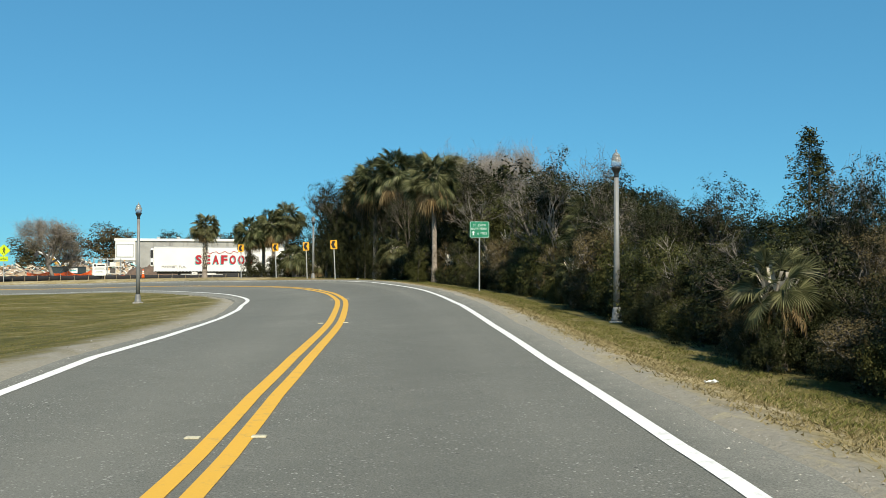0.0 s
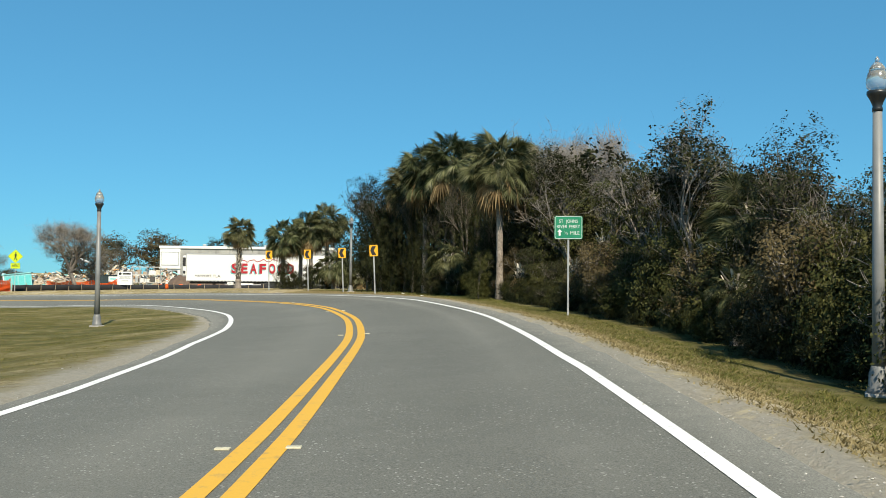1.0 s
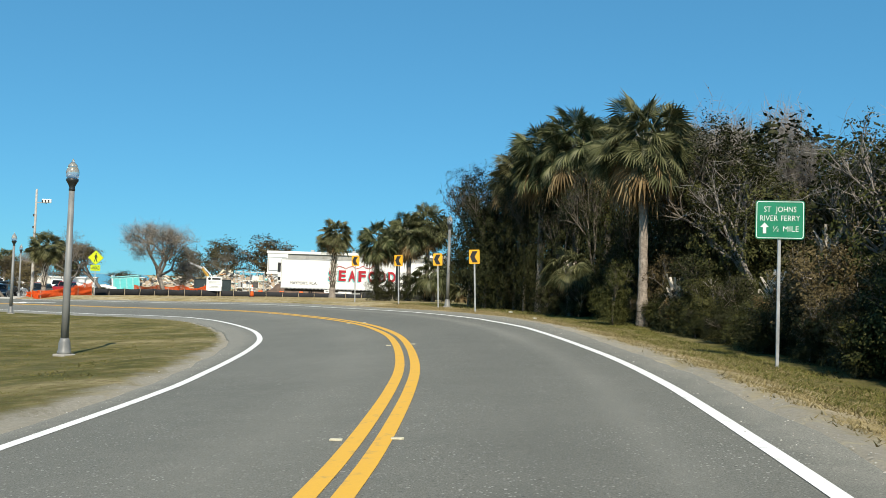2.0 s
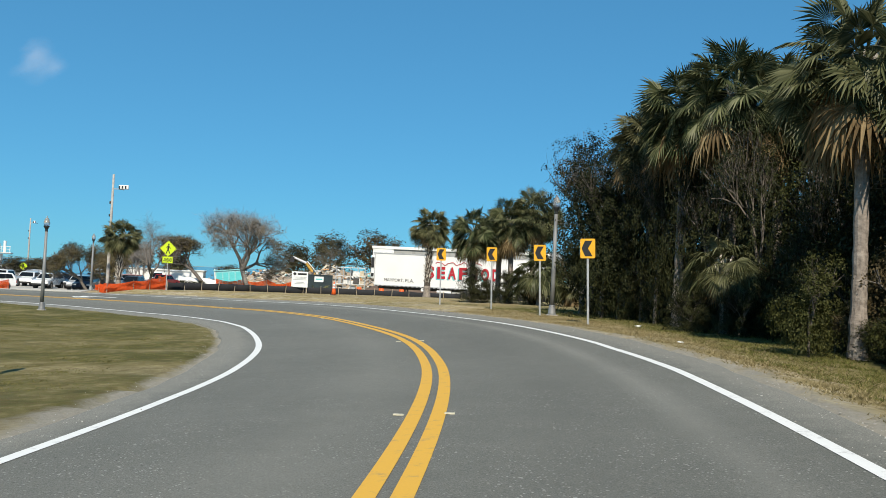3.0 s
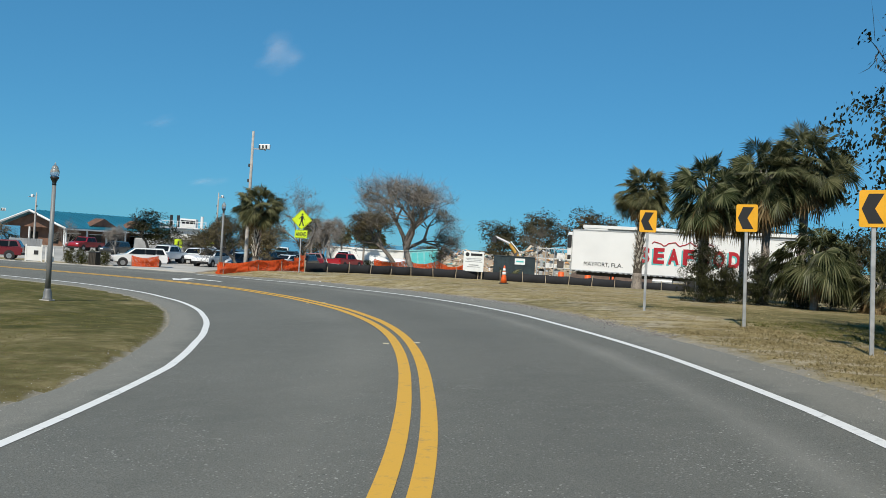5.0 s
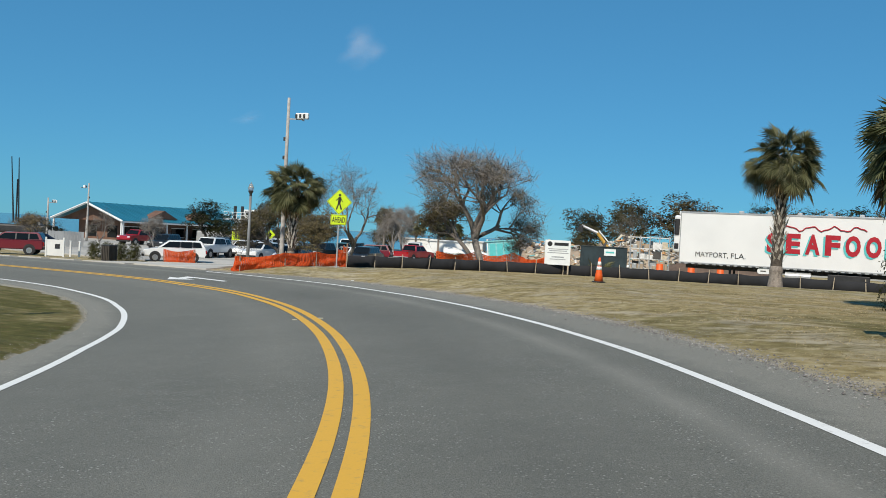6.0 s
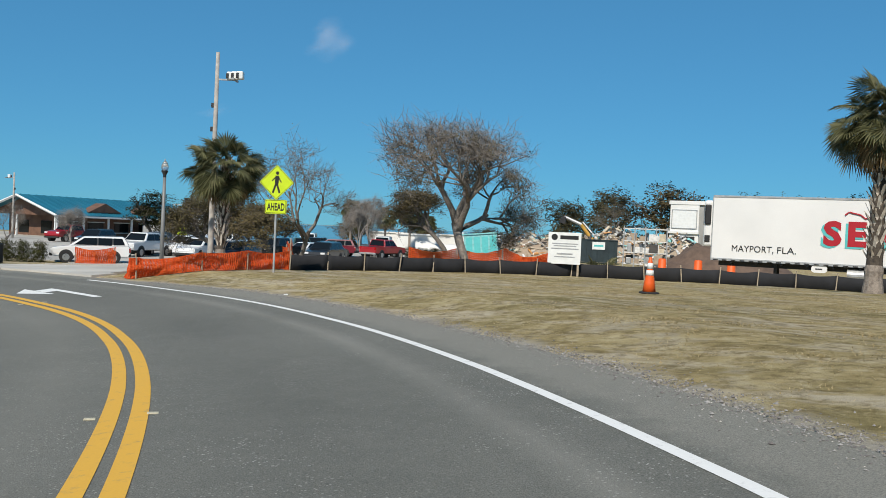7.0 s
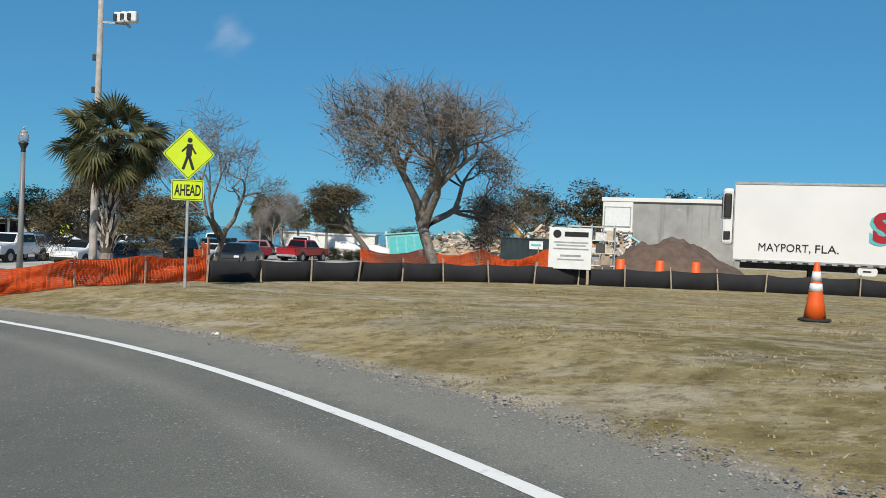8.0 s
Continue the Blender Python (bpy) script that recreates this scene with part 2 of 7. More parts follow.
def streaked_concrete():
    """Rendered wall with rain streaks running down from its top."""
    m, nt, b = shader("streaked_concrete", 0.85)
    mp = nt.nodes.new("ShaderNodeMapping")
    mp.inputs["Scale"].default_value = (1.0, 1.0, 0.07)
    nt.links.new(nt.nodes.new("ShaderNodeNewGeometry").outputs["Position"], mp.inputs["Vector"])
    c = ramp(nt, noise_node(nt, 0.35, 5), [(0.3, (0.25, 0.25, 0.24)), (0.7, (0.38, 0.38, 0.36))])
    st = ramp(nt, noise_node(nt, 0.9, 5, 0.6, mp.outputs[0]), [(0.55, (0, 0, 0)), (0.70, (0.75, 0.75, 0.75))])
    c = mixc(nt, st, c, (0.14, 0.138, 0.13))
    pt = ramp(nt, noise_node(nt, 0.6, 3), [(0.66, (0, 0, 0)), (0.72, (0.7, 0.7, 0.7))])
    c = mixc(nt, pt, c, (0.45, 0.44, 0.42))
    nt.links.new(c, b.inputs["Base Color"])
    bump(nt, b, noise_node(nt, 12, 4), 0.3, 0.02)
    return m


STREAKED = streaked_concrete()
WALL_WHITE = worn("white_wall_paint", (0.78, 0.78, 0.75), 0.7, vary=0.1, scale=0.5)
ROOF_TEAL = worn("teal_metal_roof", (0.015, 0.17, 0.25), 0.4, metal=0.1, vary=0.2, scale=0.4)
BRICK_BROWN = worn("brown_boarding", (0.16, 0.085, 0.055), 0.8, vary=0.35, scale=1.2)
DARK_SLAT = worn("dark_slat_wood", (0.05, 0.042, 0.032), 0.8, vary=0.3)
SOIL = worn("brown_soil", (0.135, 0.092, 0.068), 0.95, vary=0.35, scale=1.0, fine=9, relief=0.9)
BARK = bark_material("bark", (0.075, 0.062, 0.050), (0.20, 0.17, 0.14))
PALE_BARK = bark_material("pale_bark", (0.14, 0.125, 0.11), (0.33, 0.30, 0.27))
GREY_BARK = bark_material("grey_bark", (0.11, 0.097, 0.083), (0.29, 0.255, 0.22))
PALM_BARK = bark_material("palm_bark", (0.13, 0.105, 0.085), (0.36, 0.31, 0.26))
PALM_FIBRE = bark_material("palm_fibre", (0.035, 0.028, 0.022), (0.11, 0.088, 0.066))
PALM_BOOT = worn("palm_boot", (0.52, 0.47, 0.40), 0.9, vary=0.4, scale=6)
FROND_GREEN = leafy("green_fronds", (0.022, 0.032, 0.013), (0.068, 0.083, 0.036), (0.225, 0.225, 0.120), 0.40, 0.18)
FROND_DRY = leafy("dry_fronds", (0.075, 0.052, 0.024), (0.19, 0.135, 0.065), (0.40, 0.31, 0.17), 0.7)
# near-black green: part of the wood's shade is put into this leaf colour
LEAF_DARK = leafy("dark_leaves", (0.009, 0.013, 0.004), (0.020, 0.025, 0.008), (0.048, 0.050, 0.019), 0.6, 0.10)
LEAF_OLIVE = leafy("olive_leaves", (0.022, 0.029, 0.008), (0.048, 0.055, 0.016), (0.105, 0.105, 0.036), 0.6, 0.14)
LEAF_TAWNY = leafy("tawny_leaves", (0.032, 0.029, 0.013), (0.070, 0.058, 0.026), (0.150, 0.120, 0.060), 0.65, 0.14)
LEAF_BROWN = leafy("browned_leaves", (0.055, 0.043, 0.020), (0.125, 0.098, 0.045), (0.21, 0.165, 0.080), 0.6, 0.15)
LEAF_KHAKI = leafy("khaki_leaves", (0.055, 0.047, 0.020), (0.105, 0.088, 0.040), (0.170, 0.140, 0.070), 0.6, 0.15)
LEAF_DRAB = leafy("drab_leaves", (0.040, 0.042, 0.022), (0.075, 0.072, 0.038), (0.13, 0.115, 0.062), 0.55)
BLADES = leafy("grass_blades", (0.12, 0.108, 0.040), (0.24, 0.205, 0.092), (0.42, 0.36, 0.21), 0.7)
STRAW_BLADES = leafy("straw_blades", (0.20, 0.165, 0.065), (0.38, 0.31, 0.155), (0.56, 0.475, 0.29), 0.8)
GREEN_BLADES = leafy("green_blades", (0.055, 0.075, 0.016), (0.13, 0.14, 0.036), (0.27, 0.23, 0.09), 0.7)
TYRE = worn("tyre_rubber", (0.020, 0.020, 0.021), 0.8, vary=0.3)
RIM = worn("wheel_rim", (0.50, 0.51, 0.52), 0.3, metal=0.8, vary=0.2)
CAR_GLASS = glassy("car_glass", (0.008, 0.010, 0.011), 0.08)
CAR_GLASS.node_tree.nodes["Principled BSDF"].inputs["Specular IOR Level"].default_value = 0.25
STUD = worn("worn_stud_plastic", (0.58, 0.53, 0.38), 0.6, vary=0.3, scale=30)
LAMP_RED = worn("red_lens", (0.40, 0.01, 0.01), 0.2, vary=0.1)
LAMP_CLEAR = worn("clear_lens", (0.75, 0.76, 0.76), 0.15, vary=0.1)


# ---------------------------------------------------------------- mesh helpers
def mesh_object(name, bm, mats, parent=None, label="", smooth=False):
    me = bpy.data.meshes.new(name)
    bm.to_mesh(me)
    bm.free()
    for m in mats if isinstance(mats, (list, tuple)) else [mats]:
        me.materials.append(m)
    if smooth:
        me.polygons.foreach_set("use_smooth", [True] * len(me.polygons))
    ob = new(name, me)
    if parent is not None:
        ob.parent = parent
    if label:
        ob["label"] = label
    return ob


def part(name, bm, material, parent, label="", smooth=False):
    return mesh_object(name, bm, material, parent, label, smooth)


def raw_mesh(name, verts, faces, mats, index=None, smooth=False):
    me = bpy.data.meshes.new(name)
    me.from_pydata(verts, [], faces)
    for m in mats:
        me.materials.append(m)
    if index is not None:
        me.polygons.foreach_set("material_index", index)
    if smooth:
        me.polygons.foreach_set("use_smooth", [True] * len(faces))
    me.update()
    return me


def holder(name, place, turn=0.0, label="", category="", group="", tilt=(0, 0)):
    ob = new(name)
    ob.empty_display_size = 0.2
    ob.matrix_basis = pose(*place, tilt[0], tilt[1], turn)
    return tagged(ob, label, category, group)


def box(bm, c, s, bevel=0.0, turn=0.0):
    m = Matrix.Translation(c) @ Matrix.Rotation(turn, 4, "Z") @ Matrix.Diagonal((*s, 1))
    r = bmesh.ops.create_cube(bm, size=1, matrix=m)
    if bevel:
        ed = list({e for v in r["verts"] for e in v.link_edges})
        bmesh.ops.bevel(bm, geom=ed, offset=bevel, segments=2, affect="EDGES", profile=0.5)
    return bm


def boxes(*items):
    bm = bmesh.new()
    for it in items:
        box(bm, *it)
    return bm


def rod(bm, a, b, r0, r1=None, n=10):
    a, b = Vector(a), Vector(b)
    d = b - a
    m = Matrix.Translation((a + b) / 2) @ d.to_track_quat("Z", "Y").to_matrix().to_4x4()
    bmesh.ops.create_cone(bm, cap_ends=True, segments=n, radius1=r0, radius2=r0 if r1 is None else r1, depth=d.length, matrix=m)
    return bm


def lathe(bm, profile, n=16):
    """Turn (radius, height) pairs round the z axis."""
    rings = []
    for r, z in profile:
        rings.append([bm.verts.new((r * math.cos(2 * math.pi * k / n), r * math.sin(2 * math.pi * k / n), z)) for k in range(n)])
    for a, b in zip(rings, rings[1:]):
        for k in range(n):
            bm.faces.new((a[k], a[(k + 1) % n], b[(k + 1) % n], b[k]))
    bm.faces.new(rings[0][::-1])
    bm.faces.new(rings[-1])
    return bm


def plate(bm, outline, y0, y1):
    """A plate in the x-z plane between two depths, from its outline (counter-clockwise seen from -y)."""
    f = [bm.verts.new((x, y0, z)) for x, z in outline]
    k = [bm.verts.new((x, y1, z)) for x, z in outline]
    n = len(f)
    bm.faces.new(f)
    bm.faces.new(k[::-1])
    for i in range(n):
        bm.faces.new((f[(i + 1) % n], f[i], k[i], k[(i + 1) % n]))
    return bm


def rounded(w, h, r, n=4):
    pts = []
    for cx, cz, a0 in ((w / 2 - r, h / 2 - r, 0), (-w / 2 + r, h / 2 - r, 90), (-w / 2 + r, -h / 2 + r, 180), (w / 2 - r, -h / 2 + r, 270)):
        for k in range(n + 1):
            a = radians(a0 + 90 * k / n)
            pts.append((cx + r * math.cos(a), cz + r * math.sin(a)))
    return pts


def lettering(name, text, height, material, parent, x, y, z, width=None, label="", depth=0.004, bold=0.0):
    """Words that face -y, their lower left corner at x, z."""
    cu = bpy.data.curves.new(name, "FONT")
    cu.body, cu.size, cu.extrude, cu.offset, cu.resolution_u = text, height / 0.70, depth, bold, 3
    tmp = new(name + "_tmp", cu)
    bpy.context.view_layer.update()
    me = bpy.data.meshes.new_from_object(tmp)
    bpy.data.objects.remove(tmp)
    me.materials.clear()
    me.materials.append(material)
    me.name = name
    co = np.empty(len(me.vertices) * 3)
    me.vertices.foreach_get("co", co)
    co = co.reshape(-1, 3)
    co[:, 0] -= co[:, 0].min()
    if width:
        co[:, 0] *= width / co[:, 0].max()
    co = np.stack([co[:, 0], -co[:, 2], co[:, 1]], 1)
    me.vertices.foreach_set("co", co.ravel())
    ob = new(name, me)
    ob.parent = parent
    ob.location = (x, y, z)
    if label:
        ob["label"] = label
    return ob


# ---------------------------------------------------------------- the line of the road
CENTRE = np.array([(-1.74, -49.8), (-1.79, -16.6), (-1.71, 4.11), (-2.09, 14.04), (-2.67, 21.56), (-3.58, 29.85), (-4.83, 36.64), (-7.8, 46.48), (-12.39, 55.68), (-21.39, 67.07), (-34.88, 77.41), (-43.6, 80.35), (-54, 80.6), (-70.0, 77.4), (-110, 66.0), (-260, 20)])


def glide(ctrl, n=40):
    pts = np.vstack([2 * ctrl[0] - ctrl[1], ctrl, 2 * ctrl[-1] - ctrl[-2]])
    out = []
    for i in range(1, len(pts) - 2):
        p0, p1, p2, p3 = pts[i - 1:i + 3]
        k = [np.linalg.norm(b - a) ** 0.5 for a, b in ((p0, p1), (p1, p2), (p2, p3))]
        t1, t2, t3 = k[0], k[0] + k[1], sum(k)
        for t in np.linspace(t1, t2, n, endpoint=False):
            a1 = (t1 - t) / t1 * p0 + t / t1 * p1
            a2 = (t2 - t) / (t2 - t1) * p1 + (t - t1) / (t2 - t1) * p2
            a3 = (t3 - t) / (t3 - t2) * p2 + (t - t2) / (t3 - t2) * p3
            b1 = (t2 - t) / t2 * a1 + t / t2 * a2
            b2 = (t3 - t) / (t3 - t1) * a2 + (t - t1) / (t3 - t1) * a3
            out.append((t2 - t) / (t2 - t1) * b1 + (t - t1) / (t2 - t1) * b2)
    out.append(pts[-2])
    return np.array(out)


LINE = glide(CENTRE)
RUN = np.r_[0, np.cumsum(np.hypot(*np.diff(LINE, axis=0).T))]
TAN = np.gradient(LINE, RUN, axis=0)
TAN /= np.hypot(*TAN.T)[:, None]
NOR = np.stack([TAN[:, 1], -TAN[:, 0]], 1)


def table(s, pairs):
    a = np.array(pairs)
    return np.interp(s, a[:, 0], a[:, 1])


CROWN = [(10, -0.12), (49.7, -0.033), (55.5, -0.058), (61.1, 0.018), (66.3, 0.057), (71.5, 0.12), (86, 0.163), (94, 0.161), (99.4, 0.109), (108, -0.035), (117, -0.205), (122, -0.32), (127, -0.455), (132, -0.62), (139, -0.82), (147, -0.985), (158, -1.15), (170, -1.28), (210, -1)]
BANK = [(40, 0.0005), (55, 0.0201), (61, -0.0029), (66, 0.0162), (71.5, 0.0528), (86, 0.0677), (94, 0.0891), (99.4, 0.0916), (117, 0.0712), (132, 0.0866), (147, 0.0693), (200, 0.0021)]
RIGHT_LINE = [(0, 3.16), (54.5, 3.16), (60, 3.07), (66, 3.04), (73, 3.05), (79, 3.16), (82, 3.25), (86, 3.31), (92, 3.35), (98, 3.42), (103.5, 3.62), (108, 3.8), (113, 3.89), (119, 3.9), (123, 3.98), (127, 4.0), (132, 4.03), (137, 3.99), (141, 3.93), (144.4, 3.9), (152, 3.85), (180, 3.7)]
LEFT_LINE = [(0, -2.78), (58, -2.73), (65, -2.73), (70, -2.86), (76, -3.03), (79, -3.22), (84, -3.26), (89, -3.4), (93, -3.48), (97, -3.49), (102, -3.57), (106, -3.65), (113, -3.68), (117, -3.92), (121, -4.08), (127, -4.15), (132, -4.1), (140, -4.2), (150, -3.94)]
CENTRE_SHIFT = [(54, 0.0), (58, -0.09), (63, -0.06), (68, 0.0), (78, 0.02), (83, -0.03), (97, -0.03), (104, -0.01), (110, -0.05), (118, -0.02), (127, -0.01), (133, -0.01), (139, -0.06), (150, 0.0)]
PAIR_WIDTH = [(54, 0.36), (66, 0.37), (78, 0.40), (92, 0.41), (104, 0.42), (122, 0.45), (150, 0.46)]
OUTSIDE = [(30, -.6), (60, -.5), (73, -.36), (88, .08), (100, .26), (110, .28), (122, .2), (140, -.15), (148, -.45), (151.5, -.55), (155, -.88), (160, -1.12), (168, -1.4), (180, -1.7), (205, -1.8)]
FENCE = [(100, 30), (130, 46), (136.8, 40.1), (141.4, 33.5), (143.8, 30), (145.9, 26.2), (148, 23.1), (149.5, 19.5), (150.5, 15.0), (151.3, 11.7), (153.5, 9.5), (165, 9.5)]
INSIDE = [(40, -.45), (64, -.5), (93, -.58), (134, -1.05), (160, -1.0)]


def on_road(s, d):
    """Height of the carriageway at run s and offset d."""
    return table(s, CROWN) + table(s, BANK) * (d - 1.1)


def spot(s, d):
    x = np.interp(s, RUN, LINE[:, 0]) + d * np.interp(s, RUN, NOR[:, 0])
    y = np.interp(s, RUN, LINE[:, 1]) + d * np.interp(s, RUN, NOR[:, 1])
    return x, y


def run_offset(x, y):
    x, y = np.atleast_1d(x).astype(float), np.atleast_1d(y).astype(float)
    s, d = np.empty_like(x), np.empty_like(x)
    for k in range(0, len(x), 4000):
        q = np.stack([x[k:k + 4000], y[k:k + 4000]], 1)
        i = ((q[:, None, :] - LINE[None]) ** 2).sum(2).argmin(1)
        v = q - LINE[i]
        s[k:k + 4000] = RUN[i] + (v * TAN[i]).sum(1)
        d[k:k + 4000] = (v * NOR[i]).sum(1)
    return s, d


def smooth(v, a, b):
    u = np.clip((v - a) / (b - a), 0, 1)
    return u * u * (3 - 2 * u)


def pave_right(s):
    return table(s, RIGHT_LINE) + np.interp(s, [88, 100, 126, 146, 151], [0.55, 0.85, 1.25, 1.2, 0.6])


def pave_left(s):
    return table(s, LEFT_LINE) - np.interp(s, [75, 88, 100, 140], [0.35, 0.55, 0.95, 0.9])


def land(x, y, sunk=False):
    """Height of the ground."""
    s, d = run_offset(x, y)
    x = np.atleast_1d(x)
    er, el = pave_right(s), pave_left(s)
    z = on_road(s, np.clip(d, el, er))
    base = -1.85 - 0.2 * smooth(d, 50, 110)
    d0 = table(s, FENCE) + 0.5
    out = table(s, OUTSIDE)
    shelf = np.minimum(out, -0.53)
    out = out + (shelf - out) * smooth(d, d0 - 12, d0 - 1) * smooth(s, 126, 140)
    out = out + (base - out) * smooth(d, d0, d0 + np.interp(s, [150, 168], [30, 12]))
    z = np.where(d > er, z + (out - z) * smooth(d, er, er + 3.2), z)
    ins = table(s, INSIDE)
    z = np.where(d < el, z + (ins - z) * smooth(-d, -el, -el + 5.0), z)
    z = z - 1.6 * smooth(-0.78 * x + 0.63 * np.atleast_1d(y), 226, 236) * smooth(-(0.63 * x + 0.78 * np.atleast_1d(y)) + 0.4 * np.maximum(0, -0.78 * x + 0.63 * np.atleast_1d(y) - 229), -112, -100)
    if sunk:
        z = np.where((d > el + 0.05) & (d < er - 0.05), z - 0.22, z - 0.015)
    return z, s, d


def foot(x, y):
    return float(land(x, y)[0][0])


# ---------------------------------------------------------------- ground, road, markings
def axis(lo, hi, step, far):
    a = list(np.arange(lo, hi + 1e-6, step))
    g = step
    v = hi
    while v < far:
        g *= 1.35
        v += g
        a.append(v)
    g, v = step, lo
    while v > -far:
        g *= 1.35
        v -= g
        a.insert(0, v)
    return np.array(a)


def build_ground():
    xs, ys = axis(-62, 14, 0.6, 2600), axis(-6, 118, 0.6, 2600)
    gx, gy = np.meshgrid(xs, ys)
    z, s, d = land(gx.ravel(), gy.ravel(), sunk=True)
    er, el = pave_right(s), pave_left(s)
    edge = np.where(d > 0, (d - er) * np.interp(s, [60, 95, 120], [1.0, 1.1, 1.7]), (el - d) * np.interp(s, [60, 80, 92, 104, 130], [0.75, 0.9, 1.6, 3.4, 4.5]))
    green = np.where(d < 0, 0.72, 0.15) + 0.75 * smooth(d, er + np.interp(s, [95, 112], [1.2, 2.6]), er + np.interp(s, [95, 112], [2.2, 4.6])) * (1 - smooth(s, 122, 132)) + 0.2 * smooth(-d, 3.5, 6)
    green = np.where((d > 0) & (s > 128), 0.12, green)
    rnd = np.array([noise.noise(Vector((a * 0.9, b * 0.9, 0))) for a, b in zip(gx.ravel(), gy.ravel())])
    z = z + rnd * 0.035 * smooth(edge, 0.3, 1.5) * (np.abs(gx.ravel()) < 80)
    verts = np.stack([gx.ravel(), gy.ravel(), z], 1)
    nx, ny = len(xs), len(ys)
    faces = [(j * nx + i, j * nx + i + 1, (j + 1) * nx + i + 1, (j + 1) * nx + i) for j in range(ny - 1) for i in range(nx - 1)]
    me = raw_mesh("ground", verts.tolist(), faces, [VERGE], smooth=True)
    for key, val in (("edge", edge), ("green", green)):
        a = me.attributes.new(key, "FLOAT", "POINT")
        a.data.foreach_set("value", val.astype(np.float32))
    tagged(new("ground", me), "dry tan and green roadside grass with sandy gravel edges", "ground", kind="structure")


def ribbon(name, s0, s1, step, offsets, mat, lift, label, category, skirt=0.0, across=False):
    """A strip along the road: offsets(s) gives its sideways stations."""
    ss = np.arange(s0, s1 + 1e-6, step)
    verts, acr, past = [], [], []
    for s in ss:
        ds = offsets(s)
        for k, d in enumerate(ds):
            x, y = spot(s, d)
            drop = skirt if skirt and k in (0, len(ds) - 1) else 0.0
            verts.append((float(x), float(y), float(on_road(s, d)) + lift - drop))
            acr.append(d)
            past.append(max(d - table(s, RIGHT_LINE), table(s, LEFT_LINE) - d))
    n = len(offsets(s0))
    faces = [(j * n + i, j * n + i + 1, (j + 1) * n + i + 1, (j + 1) * n + i) for j in range(len(ss) - 1) for i in range(n - 1)]
    me = raw_mesh(name, verts, faces, [mat])
    if across:
        a = me.attributes.new("across", "FLOAT", "POINT")
        a.data.foreach_set("value", np.array(acr, dtype=np.float32))
        a = me.attributes.new("past", "FLOAT", "POINT")
        a.data.foreach_set("value", np.array(past, dtype=np.float32))
        a = me.attributes.new("bend", "FLOAT", "POINT")
        a.data.foreach_set("value", np.repeat(np.interp(ss, [70, 104, 135], [0.15, 1.0, 0.8]), n).astype(np.float32))
    return tagged(new(name, me), label, category, kind="structure")


def ragged(s, k):
    return 0.10 * noise.noise(Vector((s * 0.5, k, 0))) + 0.05 * noise.noise(Vector((s * 2.1, k, 3)))


build_ground()
ribbon("road", 2, 300, 0.5,
       lambda s: np.r_[pave_left(s) - 0.1 + ragged(s, 1), np.linspace(pave_left(s) + ragged(s, 1), pave_right(s) + ragged(s, 5), 25), pave_right(s) + 0.1 + ragged(s, 5)],
       ASPHALT, 0.0, "grey worn asphalt two-lane road curving away", "road", skirt=0.2, across=True)
ribbon("right_edge_line", 2, 152, 0.5, lambda s: (table(s, RIGHT_LINE) - 0.066, table(s, RIGHT_LINE) + 0.066), WHITE_LINE, 0.006, "solid white edge line painted on asphalt", "road marking")
ribbon("left_edge_line", 2, 320, 0.5, lambda s: (table(s, LEFT_LINE) - 0.075, table(s, LEFT_LINE) + 0.075), WHITE_LINE, 0.006, "solid white edge line on the inner curve", "road marking")
ribbon("centre_line", 2, 320, 0.5, lambda s: (table(s, CENTRE_SHIFT) - table(s, PAIR_WIDTH) / 2, table(s, CENTRE_SHIFT) - table(s, PAIR_WIDTH) * 0.115), YELLOW_LINE, 0.006, "solid yellow centre line, one of a pair", "road marking")
ribbon("centre_line", 2, 320, 0.5, lambda s: (table(s, CENTRE_SHIFT) + table(s, PAIR_WIDTH) * 0.115, table(s, CENTRE_SHIFT) + table(s, PAIR_WIDTH) / 2), YELLOW_LINE, 0.006, "solid yellow centre line, one of a pair", "road marking")


def studs():
    """Raised pavement markers in pairs beside the centre lines."""
    bm = bmesh.new()
    box(bm, (0, 0, 0.006), (0.11, 0.07, 0.014), 0.004)
    me = None
    for k, s in enumerate((56.1, 67.5, 79.1, 90.8, 102.6, 115.8, 131.25, 147.0)):
        for d in (table(s, CENTRE_SHIFT) - table(s, PAIR_WIDTH) / 2 - 0.09, table(s, CENTRE_SHIFT) + table(s, PAIR_WIDTH) / 2 + 0.04):
            if me is None:
                ob = mesh_object("road_stud", bm, STUD)
                me = ob.data
            else:
                ob = new("road_stud", me)
            x, y = spot(s, d)
            i = np.searchsorted(RUN, s)
            ob.matrix_basis = pose(float(x), float(y), float(on_road(s, d)) + 0.002, 0, 0, math.degrees(math.atan2(TAN[i, 1], TAN[i, 0])) - 90)
            tagged(ob, "small pale reflective stud stuck to the asphalt", "road stud", "studs along the centre line")


studs()


def lane_arrow(s, d):
    """A white left-turn arrow painted in the lane, bent to the road's surface."""
    shape = [[(-.11, 0), (.11, 0), (.11, 1.5), (-.11, 1.5)], [(-.11, 1.5), (.11, 1.5), (.11, 2.0), (-.5, 1.85), (-.5, 1.45)], [(-.5, 1.0), (-.5, 2.25), (-1.15, 1.65)]]
    verts, faces = [], []
    for poly in shape:
        k = len(verts)
        for u, v in poly:
            x, y = spot(s + v * 1.6, d + u)
            verts.append((float(x), float(y), float(on_road(s + v * 1.6, d + u)) + 0.007))
        faces.append(tuple(range(k, k + len(poly))))
    tagged(new("lane_arrow", raw_mesh("lane_arrow", verts, faces, [WHITE_LINE])), "white turn arrow painted on the asphalt", "road marking", kind="structure")


